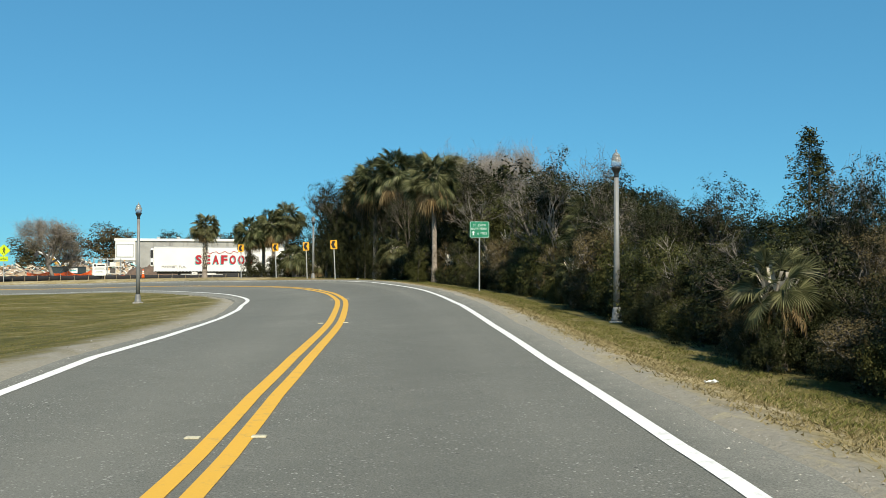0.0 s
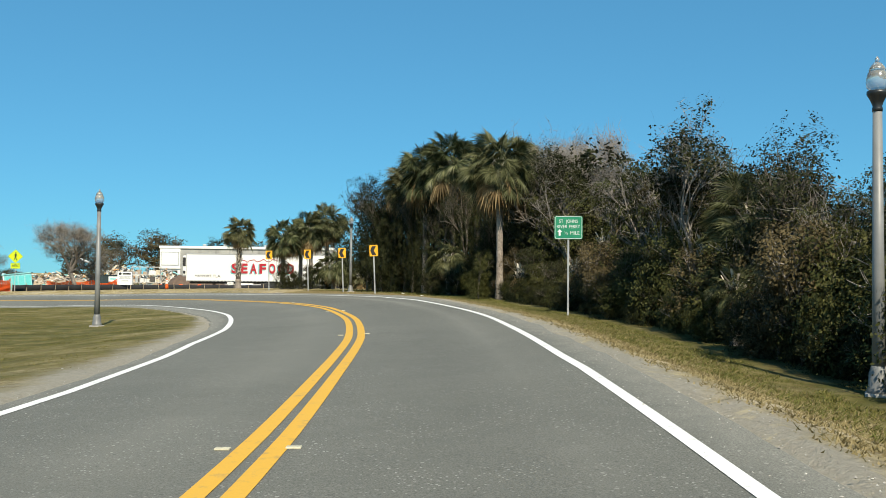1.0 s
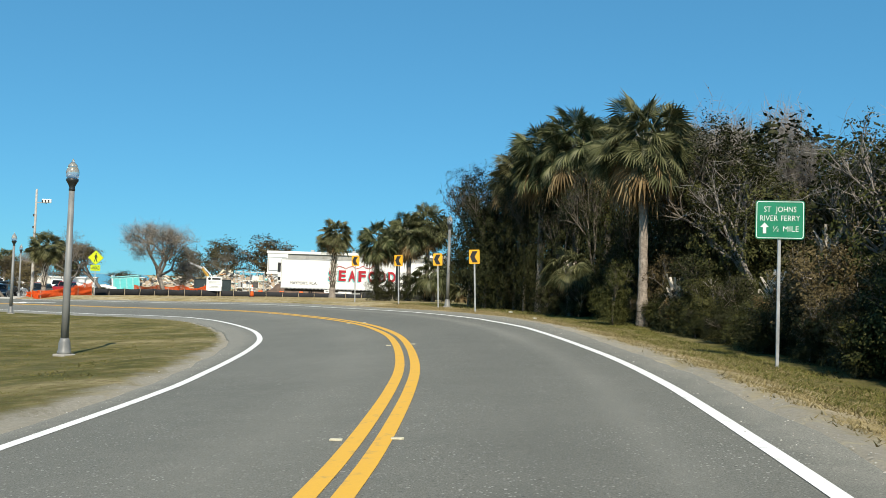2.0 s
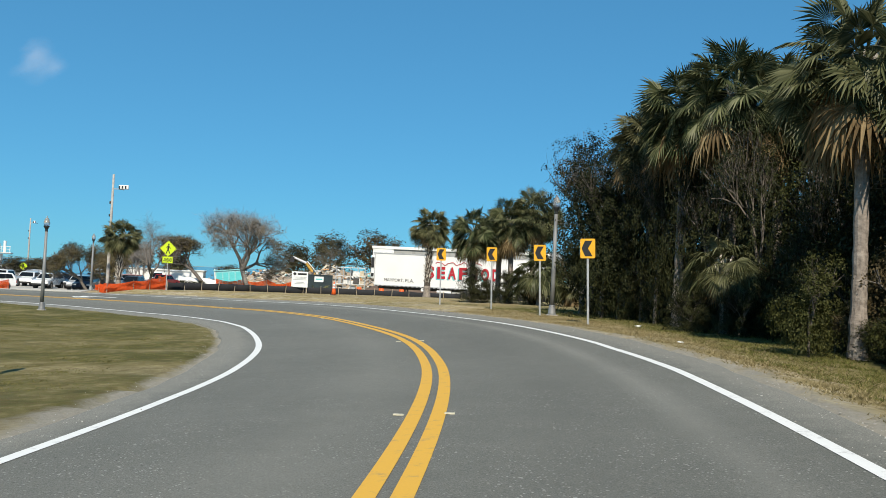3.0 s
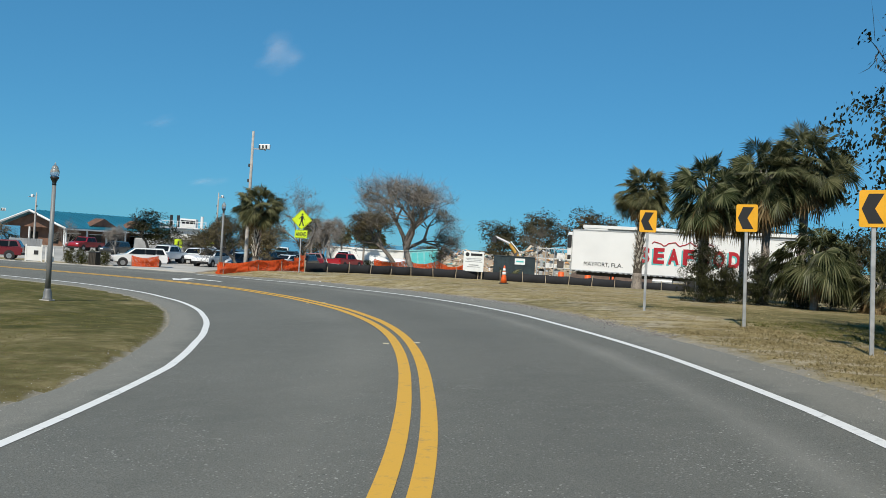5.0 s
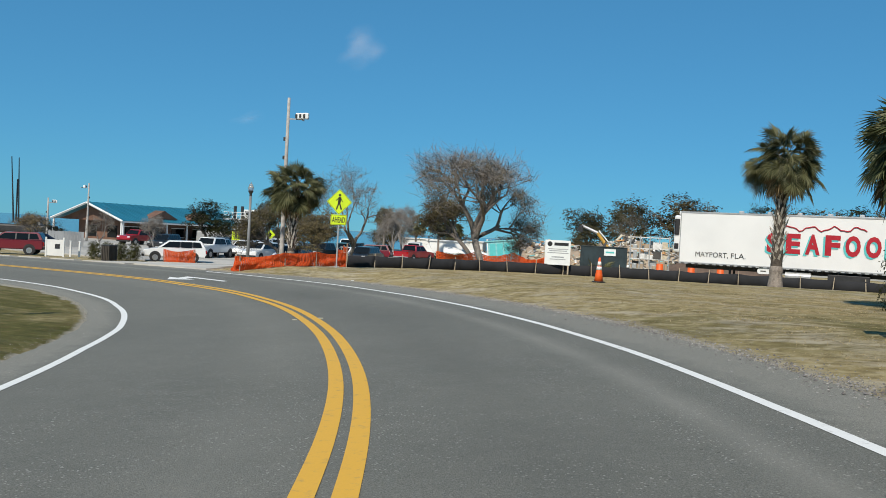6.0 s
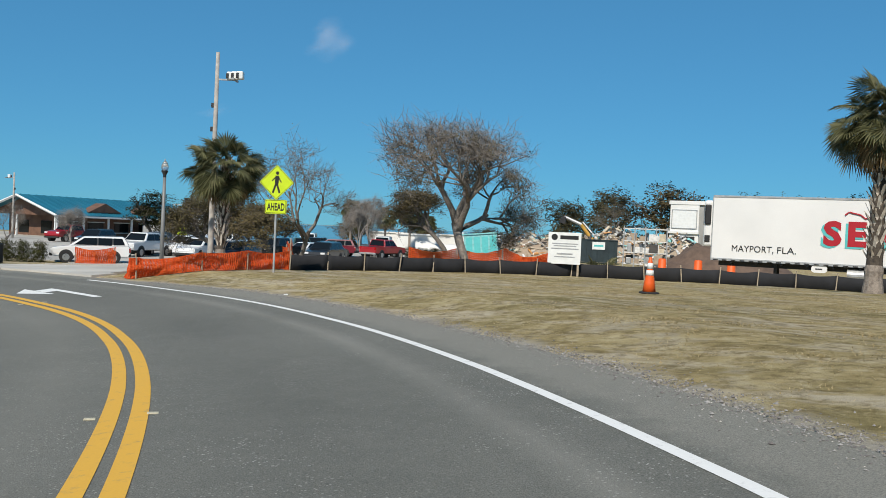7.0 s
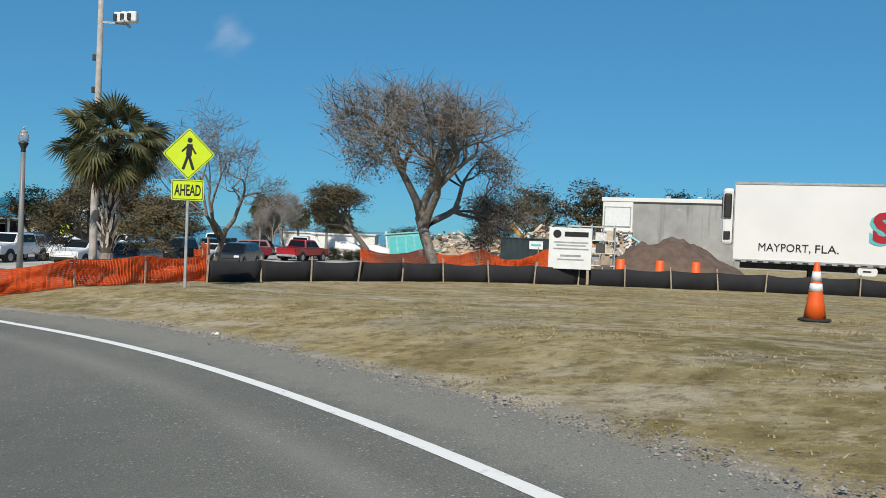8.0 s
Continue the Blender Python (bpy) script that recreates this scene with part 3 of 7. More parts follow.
lane_arrow(147.2, 1.7)


# ---------------------------------------------------------------- paved lot, driveway
def sheet(name, x0, x1, y0, y1, step, keep, mat, lift, label, category):
    xs, ys = np.arange(x0, x1 + 1e-6, step), np.arange(y0, y1 + 1e-6, step)
    gx, gy = np.meshgrid(xs, ys)
    z, s, d = land(gx.ravel(), gy.ravel())
    ok = keep(gx.ravel(), gy.ravel(), s, d)
    nx = len(xs)
    faces = []
    for j in range(len(ys) - 1):
        for i in range(nx - 1):
            f = (j * nx + i, j * nx + i + 1, (j + 1) * nx + i + 1, (j + 1) * nx + i)
            if ok[list(f)].all():
                faces.append(f)
    bm = bmesh.new()
    vs = [bm.verts.new(v) for v in np.stack([gx.ravel(), gy.ravel(), z + lift], 1).tolist()]
    for f in faces:
        bm.faces.new([vs[i] for i in f])
    bmesh.ops.delete(bm, geom=[v for v in bm.verts if not v.link_faces], context="VERTS")
    rim = bmesh.ops.extrude_edge_only(bm, edges=[e for e in bm.edges if e.is_boundary])
    for v in {g for g in rim["geom"] if isinstance(g, bmesh.types.BMVert)}:
        v.co.z -= 0.2
    ob = mesh_object(name, bm, mat)
    return tagged(ob, label, category, kind="structure")


sheet("parking_lot", -150, -47, 78, 190, 1.5, lambda x, y, s, d: (d > pave_right(s) + np.interp(s, [158, 166, 172], [7.9, 9.0, 17.0])) & (-0.78 * x + 0.63 * y < 222) & (x + 0.35 * (y - 93) < -51.5), LOT, 0.06, "pale grey paved parking lot", "parking lot")
sheet("driveway", -76, -44.5, 74, 100, 0.5, lambda x, y, s, d: (d > pave_right(s) - 0.02) & (d < pave_right(s) + np.interp(s, [150, 160, 166, 174], [8.5, 8.5, 4.5, 1.2])) & (s < 174) & (x + 0.31 * (y - 84) < -47.6), DRIVE_CONCRETE, 0.05, "pale concrete driveway apron joining the road", "driveway")


# ---------------------------------------------------------------- river beyond the lot
def river():
    n, t = Vector((-0.78, 0.63, 0)).normalized(), Vector((0.63, 0.78, 0)).normalized()
    verts, faces = [], []
    us, vs = (229, 260, 320, 500, 1000, 2500), (-2500, -700, -250, -80, 0, 60, 105)
    for u in us:
        for v in vs:
            p = n * u + t * (v + (0.4 * (u - 229) if v > 100 else 0))
            verts.append((p.x, p.y, -2.25))
    m = len(vs)
    for i in range(len(us) - 1):
        for j in range(m - 1):
            faces.append((i * m + j, i * m + j + 1, (i + 1) * m + j + 1, (i + 1) * m + j))
    mt, nt, b = shader("river_water", 0.12)
    b.inputs["Base Color"].default_value = (0.035, 0.075, 0.10, 1)
    bump(nt, b, noise_node(nt, 0.8, 5, 0.6), 0.35, 0.15)
    tagged(new("water", raw_mesh("water", verts, faces, [mt])), "wide blue river beyond the parking lot", "river", kind="structure")


river()


# ---------------------------------------------------------------- street lamps
def street_lamp(x, y, lean=(0, 0), label="tall grey street lamp with clear acorn globe on the grass", tall=1.0):
    ob = holder("street_lamp", (x, y, foot(x, y) - 0.02), random.uniform(0, 90), label, "street lamp", "street lamps along the curve", lean)
    ob.scale = (1, 1, tall)
    bm = bmesh.new()
    box(bm, (0, 0, 0.0), (0.36, 0.36, 0.10), 0.02)
    part("footing", bm, CONCRETE, ob, "square concrete footing")
    bm = bmesh.new()
    lathe(bm, [(.16, .03), (.16, .10), (.14, .13), (.13, .32), (.11, .37), (.098, .42)], 16)
    part("base", bm, POLE_PAINT, ob, smooth=True)
    bm = bmesh.new()
    lathe(bm, [(.092, .40), (.082, 1.6), (.064, 3.96)], 14)
    part("pole", bm, POLE_PAINT, ob, smooth=True)
    bm = bmesh.new()
    lathe(bm, [(.070, 3.92), (.072, 3.96), (.062, 3.99), (.082, 4.05), (.118, 4.12), (.142, 4.16), (.142, 4.20), (.10, 4.21)], 18)
    part("collar", bm, BLACK_PAINT, ob, "black flared collar", smooth=True)
    bm = bmesh.new()
    lathe(bm, [(.105, 4.21), (.138, 4.25), (.152, 4.33), (.144, 4.40), (.122, 4.46), (.105, 4.48)], 20)
    part("globe", bm, ACRYLIC, ob, "ribbed clear acorn globe", smooth=True)
    bm = bmesh.new()
    lathe(bm, [(.108, 4.48), (.112, 4.50), (.095, 4.54), (.052, 4.59), (.028, 4.605)], 18)
    cap = part("cap", bm, ACRYLIC, ob, smooth=True)
    bm = bmesh.new()
    lathe(bm, [(.018, 4.60), (.032, 4.62), (.032, 4.64), (.012, 4.675), (.003, 4.69)], 10)
    part("finial", bm, ACRYLIC, cap, smooth=True)
    return ob


street_lamp(-14.11, 40.75)
street_lamp(4.77, 24.35, (0, -0.6), tall=1.035)
street_lamp(-9.45, 65.45, (0, 0))
street_lamp(-35.3, 67.25)
street_lamp(-52.4, 91.2, label="tall grey street lamp behind orange plastic fencing")


# ---------------------------------------------------------------- traffic signs
def sign_post(ob, height, r=0.035, square=True):
    bm = bmesh.new()
    if square:
        box(bm, (0, 0, height / 2), (r * 2, r * 2, height), 0.006)
    else:
        rod(bm, (0, 0, 0), (0, 0, height), r, n=12)
    return part("post", bm, GALVANISED, ob, "galvanised steel post")


def chevron_sign(x, y, height, facing, lean, group="chevron signs round the curve"):
    ob = holder("chevron_sign", (x, y, foot(x, y) - 0.03), facing, "amber road sign with black chevron on a leaning steel post", "road sign", group, (0, lean))
    sign_post(ob, height - 0.02)
    w, h, zc = 0.457, 0.61, height - 0.31
    bm = plate(bmesh.new(), [(a, b + zc) for a, b in rounded(w, h, 0.04)], -0.052, -0.049)
    panel = part("panel", bm, SIGN_AMBER, ob)
    bm = plate(bmesh.new(), [(a, b + zc) for a, b in rounded(w, h, 0.04)], -0.047, -0.040)
    part("panel_back", bm, SIGN_BACK, panel)
    a, b = w * 0.46, h * 0.40
    bm = bmesh.new()
    k = 0.13
    plate(bm, [(0.10 + k / 2 - 0.02, zc + b), (-0.02 - k / 2 + 0.0, zc + b), (-a + 0.02, zc), (-a + 0.02 + 0.20, zc)][::1], -0.056, -0.0525)
    plate(bm, [(-a + 0.02 + 0.20, zc), (-a + 0.02, zc), (-0.02 - k / 2, zc - b), (0.10 + k / 2 - 0.02, zc - b)], -0.056, -0.0525)
    part("chevron", bm, SIGN_BLACK, panel, "black chevron pointing into the bend")
    for dz in (0.18, -0.18):
        part("bracket", boxes(((0, -0.03, zc + dz), (0.07, 0.03, 0.03))), GALVANISED, ob)
    return ob


for x, y, f, lean in ((-7.11, 59.35, 9, -2.6), (-9.85, 65.15, 14, -2.4), (-12.91, 69.4, 18, -2.0), (-16.41, 72.77, 20, -1.0)):
    chevron_sign(x, y, 2.97 - foot(x, y), f, lean)


def guide_sign(x, y, z0, z1):
    g = foot(x, y)
    ob = holder("guide_sign", (x, y, g - 0.03), -1, "green ferry direction sign with white lettering on a steel post", "road sign")
    w, h = 0.88, z1 - z0
    zc = (z0 + z1) / 2 - g
    sign_post(ob, z1 - g - 0.05, 0.03)
    bm = plate(bmesh.new(), [(a, b + zc) for a, b in rounded(w, h, 0.05)], -0.050, -0.042)
    panel = part("panel", bm, SIGN_GREEN, ob)
    bm = bmesh.new()
    out, inn = rounded(w - 0.03, h - 0.03, 0.045), rounded(w - 0.055, h - 0.055, 0.035)
    o = [bm.verts.new((a, -0.053, b + zc)) for a, b in out]
    i = [bm.verts.new((a, -0.053, b + zc)) for a, b in inn]
    for k in range(len(o)):
        bm.faces.new((o[k], o[(k + 1) % len(o)], i[(k + 1) % len(o)], i[k]))
    part("border", bm, SIGN_WHITE, panel, "thin white border")
    for word, wx, wz, ww in (("ST", -.29, .150, .125), ("JOHNS", -.08, .150, .37), ("RIVER", -.36, -.020, .32), ("FERRY", .02, -.020, .34), ("\u00bd", -.12, -.220, .10), ("MILE", .06, -.220, .28)):
        lettering("lettering", word, 0.105, SIGN_WHITE, panel, wx, -0.053, zc + wz, ww, "white word", 0.001, -0.001)
    bm = bmesh.new()
    plate(bm, [(-.245, zc - .26), (-.245, zc - .14), (-.195, zc - .14), (-.275, zc - .055), (-.355, zc - .14), (-.305, zc - .14), (-.305, zc - .26)], -0.0535, -0.0525)
    part("arrow", bm, SIGN_WHITE, panel, "white upward arrow")
    return ob


guide_sign(1.66, 39.45, 2.51, 3.24)


def crossing_sign(x, y, facing):
    g = foot(x, y)
    ob = holder("crossing_sign", (x, y, g - 0.03), facing, "lime yellow diamond crossing sign above a small AHEAD plate", "road sign")
    zc = 2.73 - g
    sign_post(ob, zc + 0.35, 0.032)
    s = 0.63
    dia = []
    for k in range(4):
        a = radians(90 * k)
        c, n = (math.cos(a), math.sin(a)), (-math.sin(a), math.cos(a))
        dia += [(c[0] * (s - 0.04) - n[0] * 0.04, c[1] * (s - 0.04) - n[1] * 0.04), (c[0] * (s - 0.015), c[1] * (s - 0.015)), (c[0] * (s - 0.04) + n[0] * 0.04, c[1] * (s - 0.04) + n[1] * 0.04)]
    bm = plate(bmesh.new(), [(a, b + zc) for a, b in dia], -0.050, -0.042)
    panel = part("panel", bm, SIGN_LIME, ob)
    bm = bmesh.new()
    k1, k2 = 0.945, 0.915
    o = [bm.verts.new((a * k1, -0.0525, b * k1 + zc)) for a, b in dia]
    i = [bm.verts.new((a * k2, -0.0525, b * k2 + zc)) for a, b in dia]
    for k in range(len(o)):
        bm.faces.new((o[k], o[(k + 1) % len(o)], i[(k + 1) % len(o)], i[k]))
    part("border", bm, SIGN_BLACK, panel, "thin black border")
    bm = bmesh.new()
    rod(bm, (0.02, -0.0535, zc + .33), (0.02, -0.0515, zc + .33), 0.062, n=16)
    for (xa, za), (xb, zb), wd in (((0.02, .24), (0.0, -.04), .14), ((0.0, -.02), (.12, -.38), .07), ((-.01, -.02), (-.13, -.38), .07), ((.05, .20), (.17, .0), .045), ((-.02, .20), (-.17, .05), .045)):
        u = Vector((xb - xa, zb - za)).normalized() * wd / 2
        plate(bm, [(xa - u.y, zc + za + u.x), (xa + u.y, zc + za - u.x), (xb + u.y, zc + zb - u.x), (xb - u.y, zc + zb + u.x)][::-1], -0.0535, -0.0515)
    bmesh.ops.recalc_face_normals(bm, faces=bm.faces)
    part("symbol", bm, SIGN_BLACK, panel, "plain black symbol of a dot and bars")
    zp = zc - 0.87
    bm = plate(bmesh.new(), [(a, b + zp) for a, b in rounded(0.78, 0.50, 0.04)], -0.050, -0.042)
    sub = part("plate", bm, SIGN_LIME, ob, "lime yellow rectangular plate")
    bm = bmesh.new()
    o = [bm.verts.new((a, -0.0525, b + zp)) for a, b in rounded(0.74, 0.46, 0.035)]
    i = [bm.verts.new((a, -0.0525, b + zp)) for a, b in rounded(0.71, 0.43, 0.03)]
    for k in range(len(o)):
        bm.faces.new((o[k], o[(k + 1) % len(o)], i[(k + 1) % len(o)], i[k]))
    part("border", bm, SIGN_BLACK, sub, "thin black border")
    lettering("lettering", "AHEAD", 0.26, SIGN_BLACK, sub, -0.32, -0.052, zp - 0.13, 0.64, "black capital letters", 0.001, 0.010)
    return ob


crossing_sign(-44.45, 90.1, 31)


def small_lime_sign(x, y, facing, zc, diamond):
    g = foot(x, y)
    ob = holder("warning_sign", (x, y, g), facing, "small far lime yellow warning sign on a thin post", "road sign", "far warning signs")
    sign_post(ob, zc - g + 0.3, 0.03)
    pts = [(.62, 0), (0, .62), (-.62, 0), (0, -.62)] if diamond else rounded(1.0, 1.1, 0.05)
    bm = plate(bmesh.new(), [(a, b + zc - g) for a, b in pts], -0.05, -0.042)
    panel = part("panel", bm, SIGN_LIME, ob)
    bm = plate(bmesh.new(), [(.10, zc - g - .25), (.10, zc - g + .25), (-.10, zc - g + .25), (-.10, zc - g - .25)], -0.054, -0.0515)
    part("symbol", bm, SIGN_BLACK, panel, "plain black symbol")


small_lime_sign(-101.0, 129.6, 45, -0.1, False)
small_lime_sign(-101.9, 135.9, 45, 0.2, True)


def traffic_cone(x, y, h, label="orange traffic cone with two white reflective bands on grass", group=""):
    ob = holder("traffic_cone", (x, y, foot(x, y) - 0.01), 20, label, "traffic cone", group)
    bm = bmesh.new()
    lathe(bm, [(.26, 0.0), (.27, .02), (.25, .045), (.20, .05)], 8)
    part("base", bm, BLACK_RUBBER, ob, "black rubber base")
    r = lambda z: 0.185 - (0.185 - 0.035) * z / h
    bm = bmesh.new()
    lathe(bm, [(r(.04), .04), (r(.3 * h), .3 * h), (r(.7 * h), .7 * h), (r(h) + .004, h - .01), (.022, h)], 20)
    body = part("body", bm, ORANGE_RUBBER, ob, smooth=True)
    for a, b in ((.50, .64), (.68, .84)):
        bm = bmesh.new()
        lathe(bm, [(r(a * h) + .004, a * h), (r(b * h) + .004, b * h)], 20)
        part("band", bm, SIGN_WHITE, body, "white reflective band", smooth=True)
    return ob


traffic_cone(-30.3, 90.25, 0.97)


# ---------------------------------------------------------------- refrigerated trailer
def trailer():
    ob = holder("box_trailer", (-36.0, 111.4, foot(-34, 111) ), math.degrees(math.atan2(0.178, 0.984)), "long white refrigerated box trailer with red lettering", "trailer")
    g = foot(-34, 111)
    z0, z1, L, W = 0.38 - g, 3.60 - g, 16.2, 2.6
    bm = boxes(((L / 2, W / 2, (z0 + z1) / 2), (L, W, z1 - z0), 0.04))
    body = part("body", bm, TRAILER_WHITE, ob)
    part("bottom_rail", boxes(((L / 2, -0.012, z0 + 0.06), (L - 0.02, 0.03, 0.12))), GALVANISED, body, "pale metal bottom rail")
    part("top_rail", boxes(((L / 2, -0.010, z1 - 0.05), (L - 0.02, 0.03, 0.09))), GALVANISED, body, "pale metal top rail")
    tape = part("marking_tape", boxes(((0, 0, 0), (0.22, 0.012, 0.05))), STEEL_DARK, body, "dark dash of marking tape")
    tape.location = (0.25, -0.03, z0 + 0.035)
    for k in range(1, 38):
        o = new("marking_tape", tape.data)
        o.parent = body
        o.location = (0.25 + k * 0.42, -0.03, z0 + 0.035)
    for x in (0.02, L - 0.02):
        part("corner_post", boxes(((x, -0.012, (z0 + z1) / 2), (0.05, 0.03, z1 - z0 - 0.2))), GALVANISED, body)
    # cooling unit on the nose
    bm = boxes(((-0.22, W / 2, z0 + 1.82), (0.44, W - 0.4, 2.3), 0.12))
    unit = part("cooling_unit", bm, TRAILER_WHITE, ob, "white cooling unit with dark grille")
    bm = boxes(((-0.24, 0.193, z0 + 2.25), (0.30, 0.03, 1.0), 0.06), ((-0.45, W / 2, z0 + 2.2), (0.03, 1.7, 0.9), 0.05))
    part("grille", bm, STEEL_DARK, unit, "dark rounded grille")
    bm = boxes(((-0.24, 0.195, z0 + 1.05), (0.26, 0.02, 0.34), 0.03))
    part("vent", bm, STEEL_DARK, unit)
    # running gear
    bm = boxes(*[((L / 2, y, z0 - 0.13), (L - 0.6, 0.12, 0.25)) for y in (0.75, 1.85)], *[((1.0 + k * 1.15, W / 2, z0 - 0.05), (0.08, W - 0.1, 0.1)) for k in range(13)])
    part("chassis", bm, STEEL_DARK, ob, "dark steel underframe")
    for y in (0.55, 2.05):
        bm = boxes(((3.0, y, z0 / 2), (0.13, 0.13, z0)), ((3.0, y, 0.03), (0.32, 0.32, 0.06)))
        part("landing_leg", bm, STEEL_DARK, ob, "steel landing leg")
    bm = bmesh.new()
    rod(bm, (6.2, 0.25, z0 - 0.38), (7.6, 0.25, z0 - 0.38), 0.28, n=18)
    part("fuel_tank", bm, GALVANISED, ob, "metal fuel tank slung below", smooth=False)
    bm = plate(bmesh.new(), [(a + 5.0, b + z0 - 0.17) for a, b in rounded(0.70, 0.34, 0.14)], 0.02, 0.50)
    tank = part("air_tank", bm, TRAILER_WHITE, ob, "white rounded tank below the side")
    part("tank_mark", boxes(((4.98, 0.014, z0 - 0.17), (0.30, 0.008, 0.06))), STEEL_DARK, tank, "dark mark")
    bm = boxes(((9.6, 0.35, z0 - 0.36), (2.2, 0.55, 0.45), 0.03))
    part("tool_box", bm, STEEL_DARK, ob)
    for x in (12.3, 13.6):
        for y in (0.18, 0.50, 2.1, 2.42):
            w = bmesh.new()
            rod(w, (x, y - 0.13, 0.50), (x, y + 0.13, 0.50), 0.50, n=24)
            bmesh.ops.bevel(w, geom=[e for e in w.edges if len(e.link_faces) == 2 and abs(e.calc_face_angle(0)) > 1], offset=0.05, segments=2, affect="EDGES")
            tyre = part("wheel", w, TYRE, ob)
            r = bmesh.new()
            rod(r, (x, y - 0.14, 0.50), (x, y + 0.14, 0.50), 0.27, n=16)
            part("rim", r, RIM, tyre)
    for x in (11.5, 14.5):
        bm = boxes(((x, 0.3, 0.65), (0.02, 0.5, 0.9)))
        part("mud_flap", bm, BLACK_RUBBER, ob)
    # lettering
    zs = z0 + 1.02
    for k, ch in enumerate("SEAFOOD"):
        x = 5.10 + k * 1.06
        lettering("shadow_letter", ch, 1.06, TEAL_INK, body, x - 0.11, -0.022, zs - 0.09, 0.80, "teal drop shadow letter", 0.003, 0.07)
        lettering("letter", ch, 1.06, RED_INK, body, x, -0.034, zs, 0.80, "bold red capital letter", 0.003, 0.07)
    lettering("lettering", "MAYPORT,", 0.31, SIGN_BLACK, body, 1.0, -0.022, z0 + 0.48, 1.93, "black place name", 0.002, 0.0)
    lettering("lettering", "FLA.", 0.31, SIGN_BLACK, body, 3.1, -0.022, z0 + 0.48, 0.85, "black state abbreviation", 0.002, 0.0)
    bm = bmesh.new()
    for k in range(26):
        a0, a1 = k * 0.17, (k + 1) * 0.17
        f = lambda u: z0 + 2.42 + 0.10 * u * 0.2 + 0.13 * math.sin(u * 5.2) + 0.05 * math.sin(u * 12)
        rod(bm, (6.0 + a0, -0.03, f(a0)), (6.0 + a1, -0.03, f(a1)), 0.035, n=6)
    part("brand_scroll", bm, RED_INK, body, "dark red scrolled brand mark")
    return ob


trailer()


# ---------------------------------------------------------------- fences and site signs
def fence_line(points, step):
    """Stations along a polyline on the ground."""
    p = np.array(points, float)
    run = np.r_[0, np.cumsum(np.hypot(*np.diff(p, axis=0).T))]
    u = np.linspace(0, run[-1], int(run[-1] / step) + 1)
    return np.stack([np.interp(u, run, p[:, 0]), np.interp(u, run, p[:, 1])], 1)


def silt_fence():
    pts = fence_line([(-46.0, 92.4), (-44.6, 95.6), (-42.6, 99.9), (-39.4, 103.1), (-35.4, 105.4), (-30.6, 108.0), (-24.0, 109.3), (-12.0, 110.5)], 1.6)
    ob = holder("silt_fence", (float(pts[0, 0]), float(pts[0, 1]), 0), 0, "low black fabric silt fence on wooden stakes", "fence")
    base = Vector((float(pts[0, 0]), float(pts[0, 1]), 0))
    stake = bmesh.new()
    box(stake, (0, 0, 0.36), (0.045, 0.035, 0.80), 0.006)
    me = None
    for k, (x, y) in enumerate(pts):
        if me is None:
            o = part("stake", stake, WOOD_STAKE, ob)
            me = o.data
        else:
            o = new("stake", me)
            o.parent = ob
        a = math.degrees(math.atan2(*(pts[min(k + 1, len(pts) - 1)] - pts[max(k - 1, 0)])[::-1]))
        o.matrix_basis = pose(x - base.x, y - base.y, foot(x, y) - 0.03, random.uniform(-7, 7), random.uniform(-6, 6), a)
        if k + 1 < len(pts):
            x2, y2 = pts[k + 1]
            nor = Vector((y2 - y, x - x2)).normalized()
            verts, faces = [], []
            sag = random.uniform(0.03, 0.09)
            for i in range(9):
                u = i / 8
                px, py = x + (x2 - x) * u, y + (y2 - y) * u
                g = foot(px, py)
                for h in (0.0, 0.3, 0.6):
                    off = -0.03 - 0.025 * math.sin(u * math.pi) * (1 if h == 0.3 else 0.4) + random.uniform(-.014, .014)
                    top = h - (sag * math.sin(u * math.pi) if h == 0.6 else 0)
                    verts.append((px + nor.x * off - base.x, py + nor.y * off - base.y, g + top - (0.04 if h == 0 else 0)))
            for i in range(8):
                for h in range(2):
                    q = i * 3 + h
                    faces.append((q, q + 3, q + 4, q + 1))
            o = new("fabric", raw_mesh("fabric", verts, faces, [FABRIC_BLACK], smooth=True))
            o.parent = ob
            so = o.modifiers.new("thickness", "SOLIDIFY")
            so.thickness = 0.006


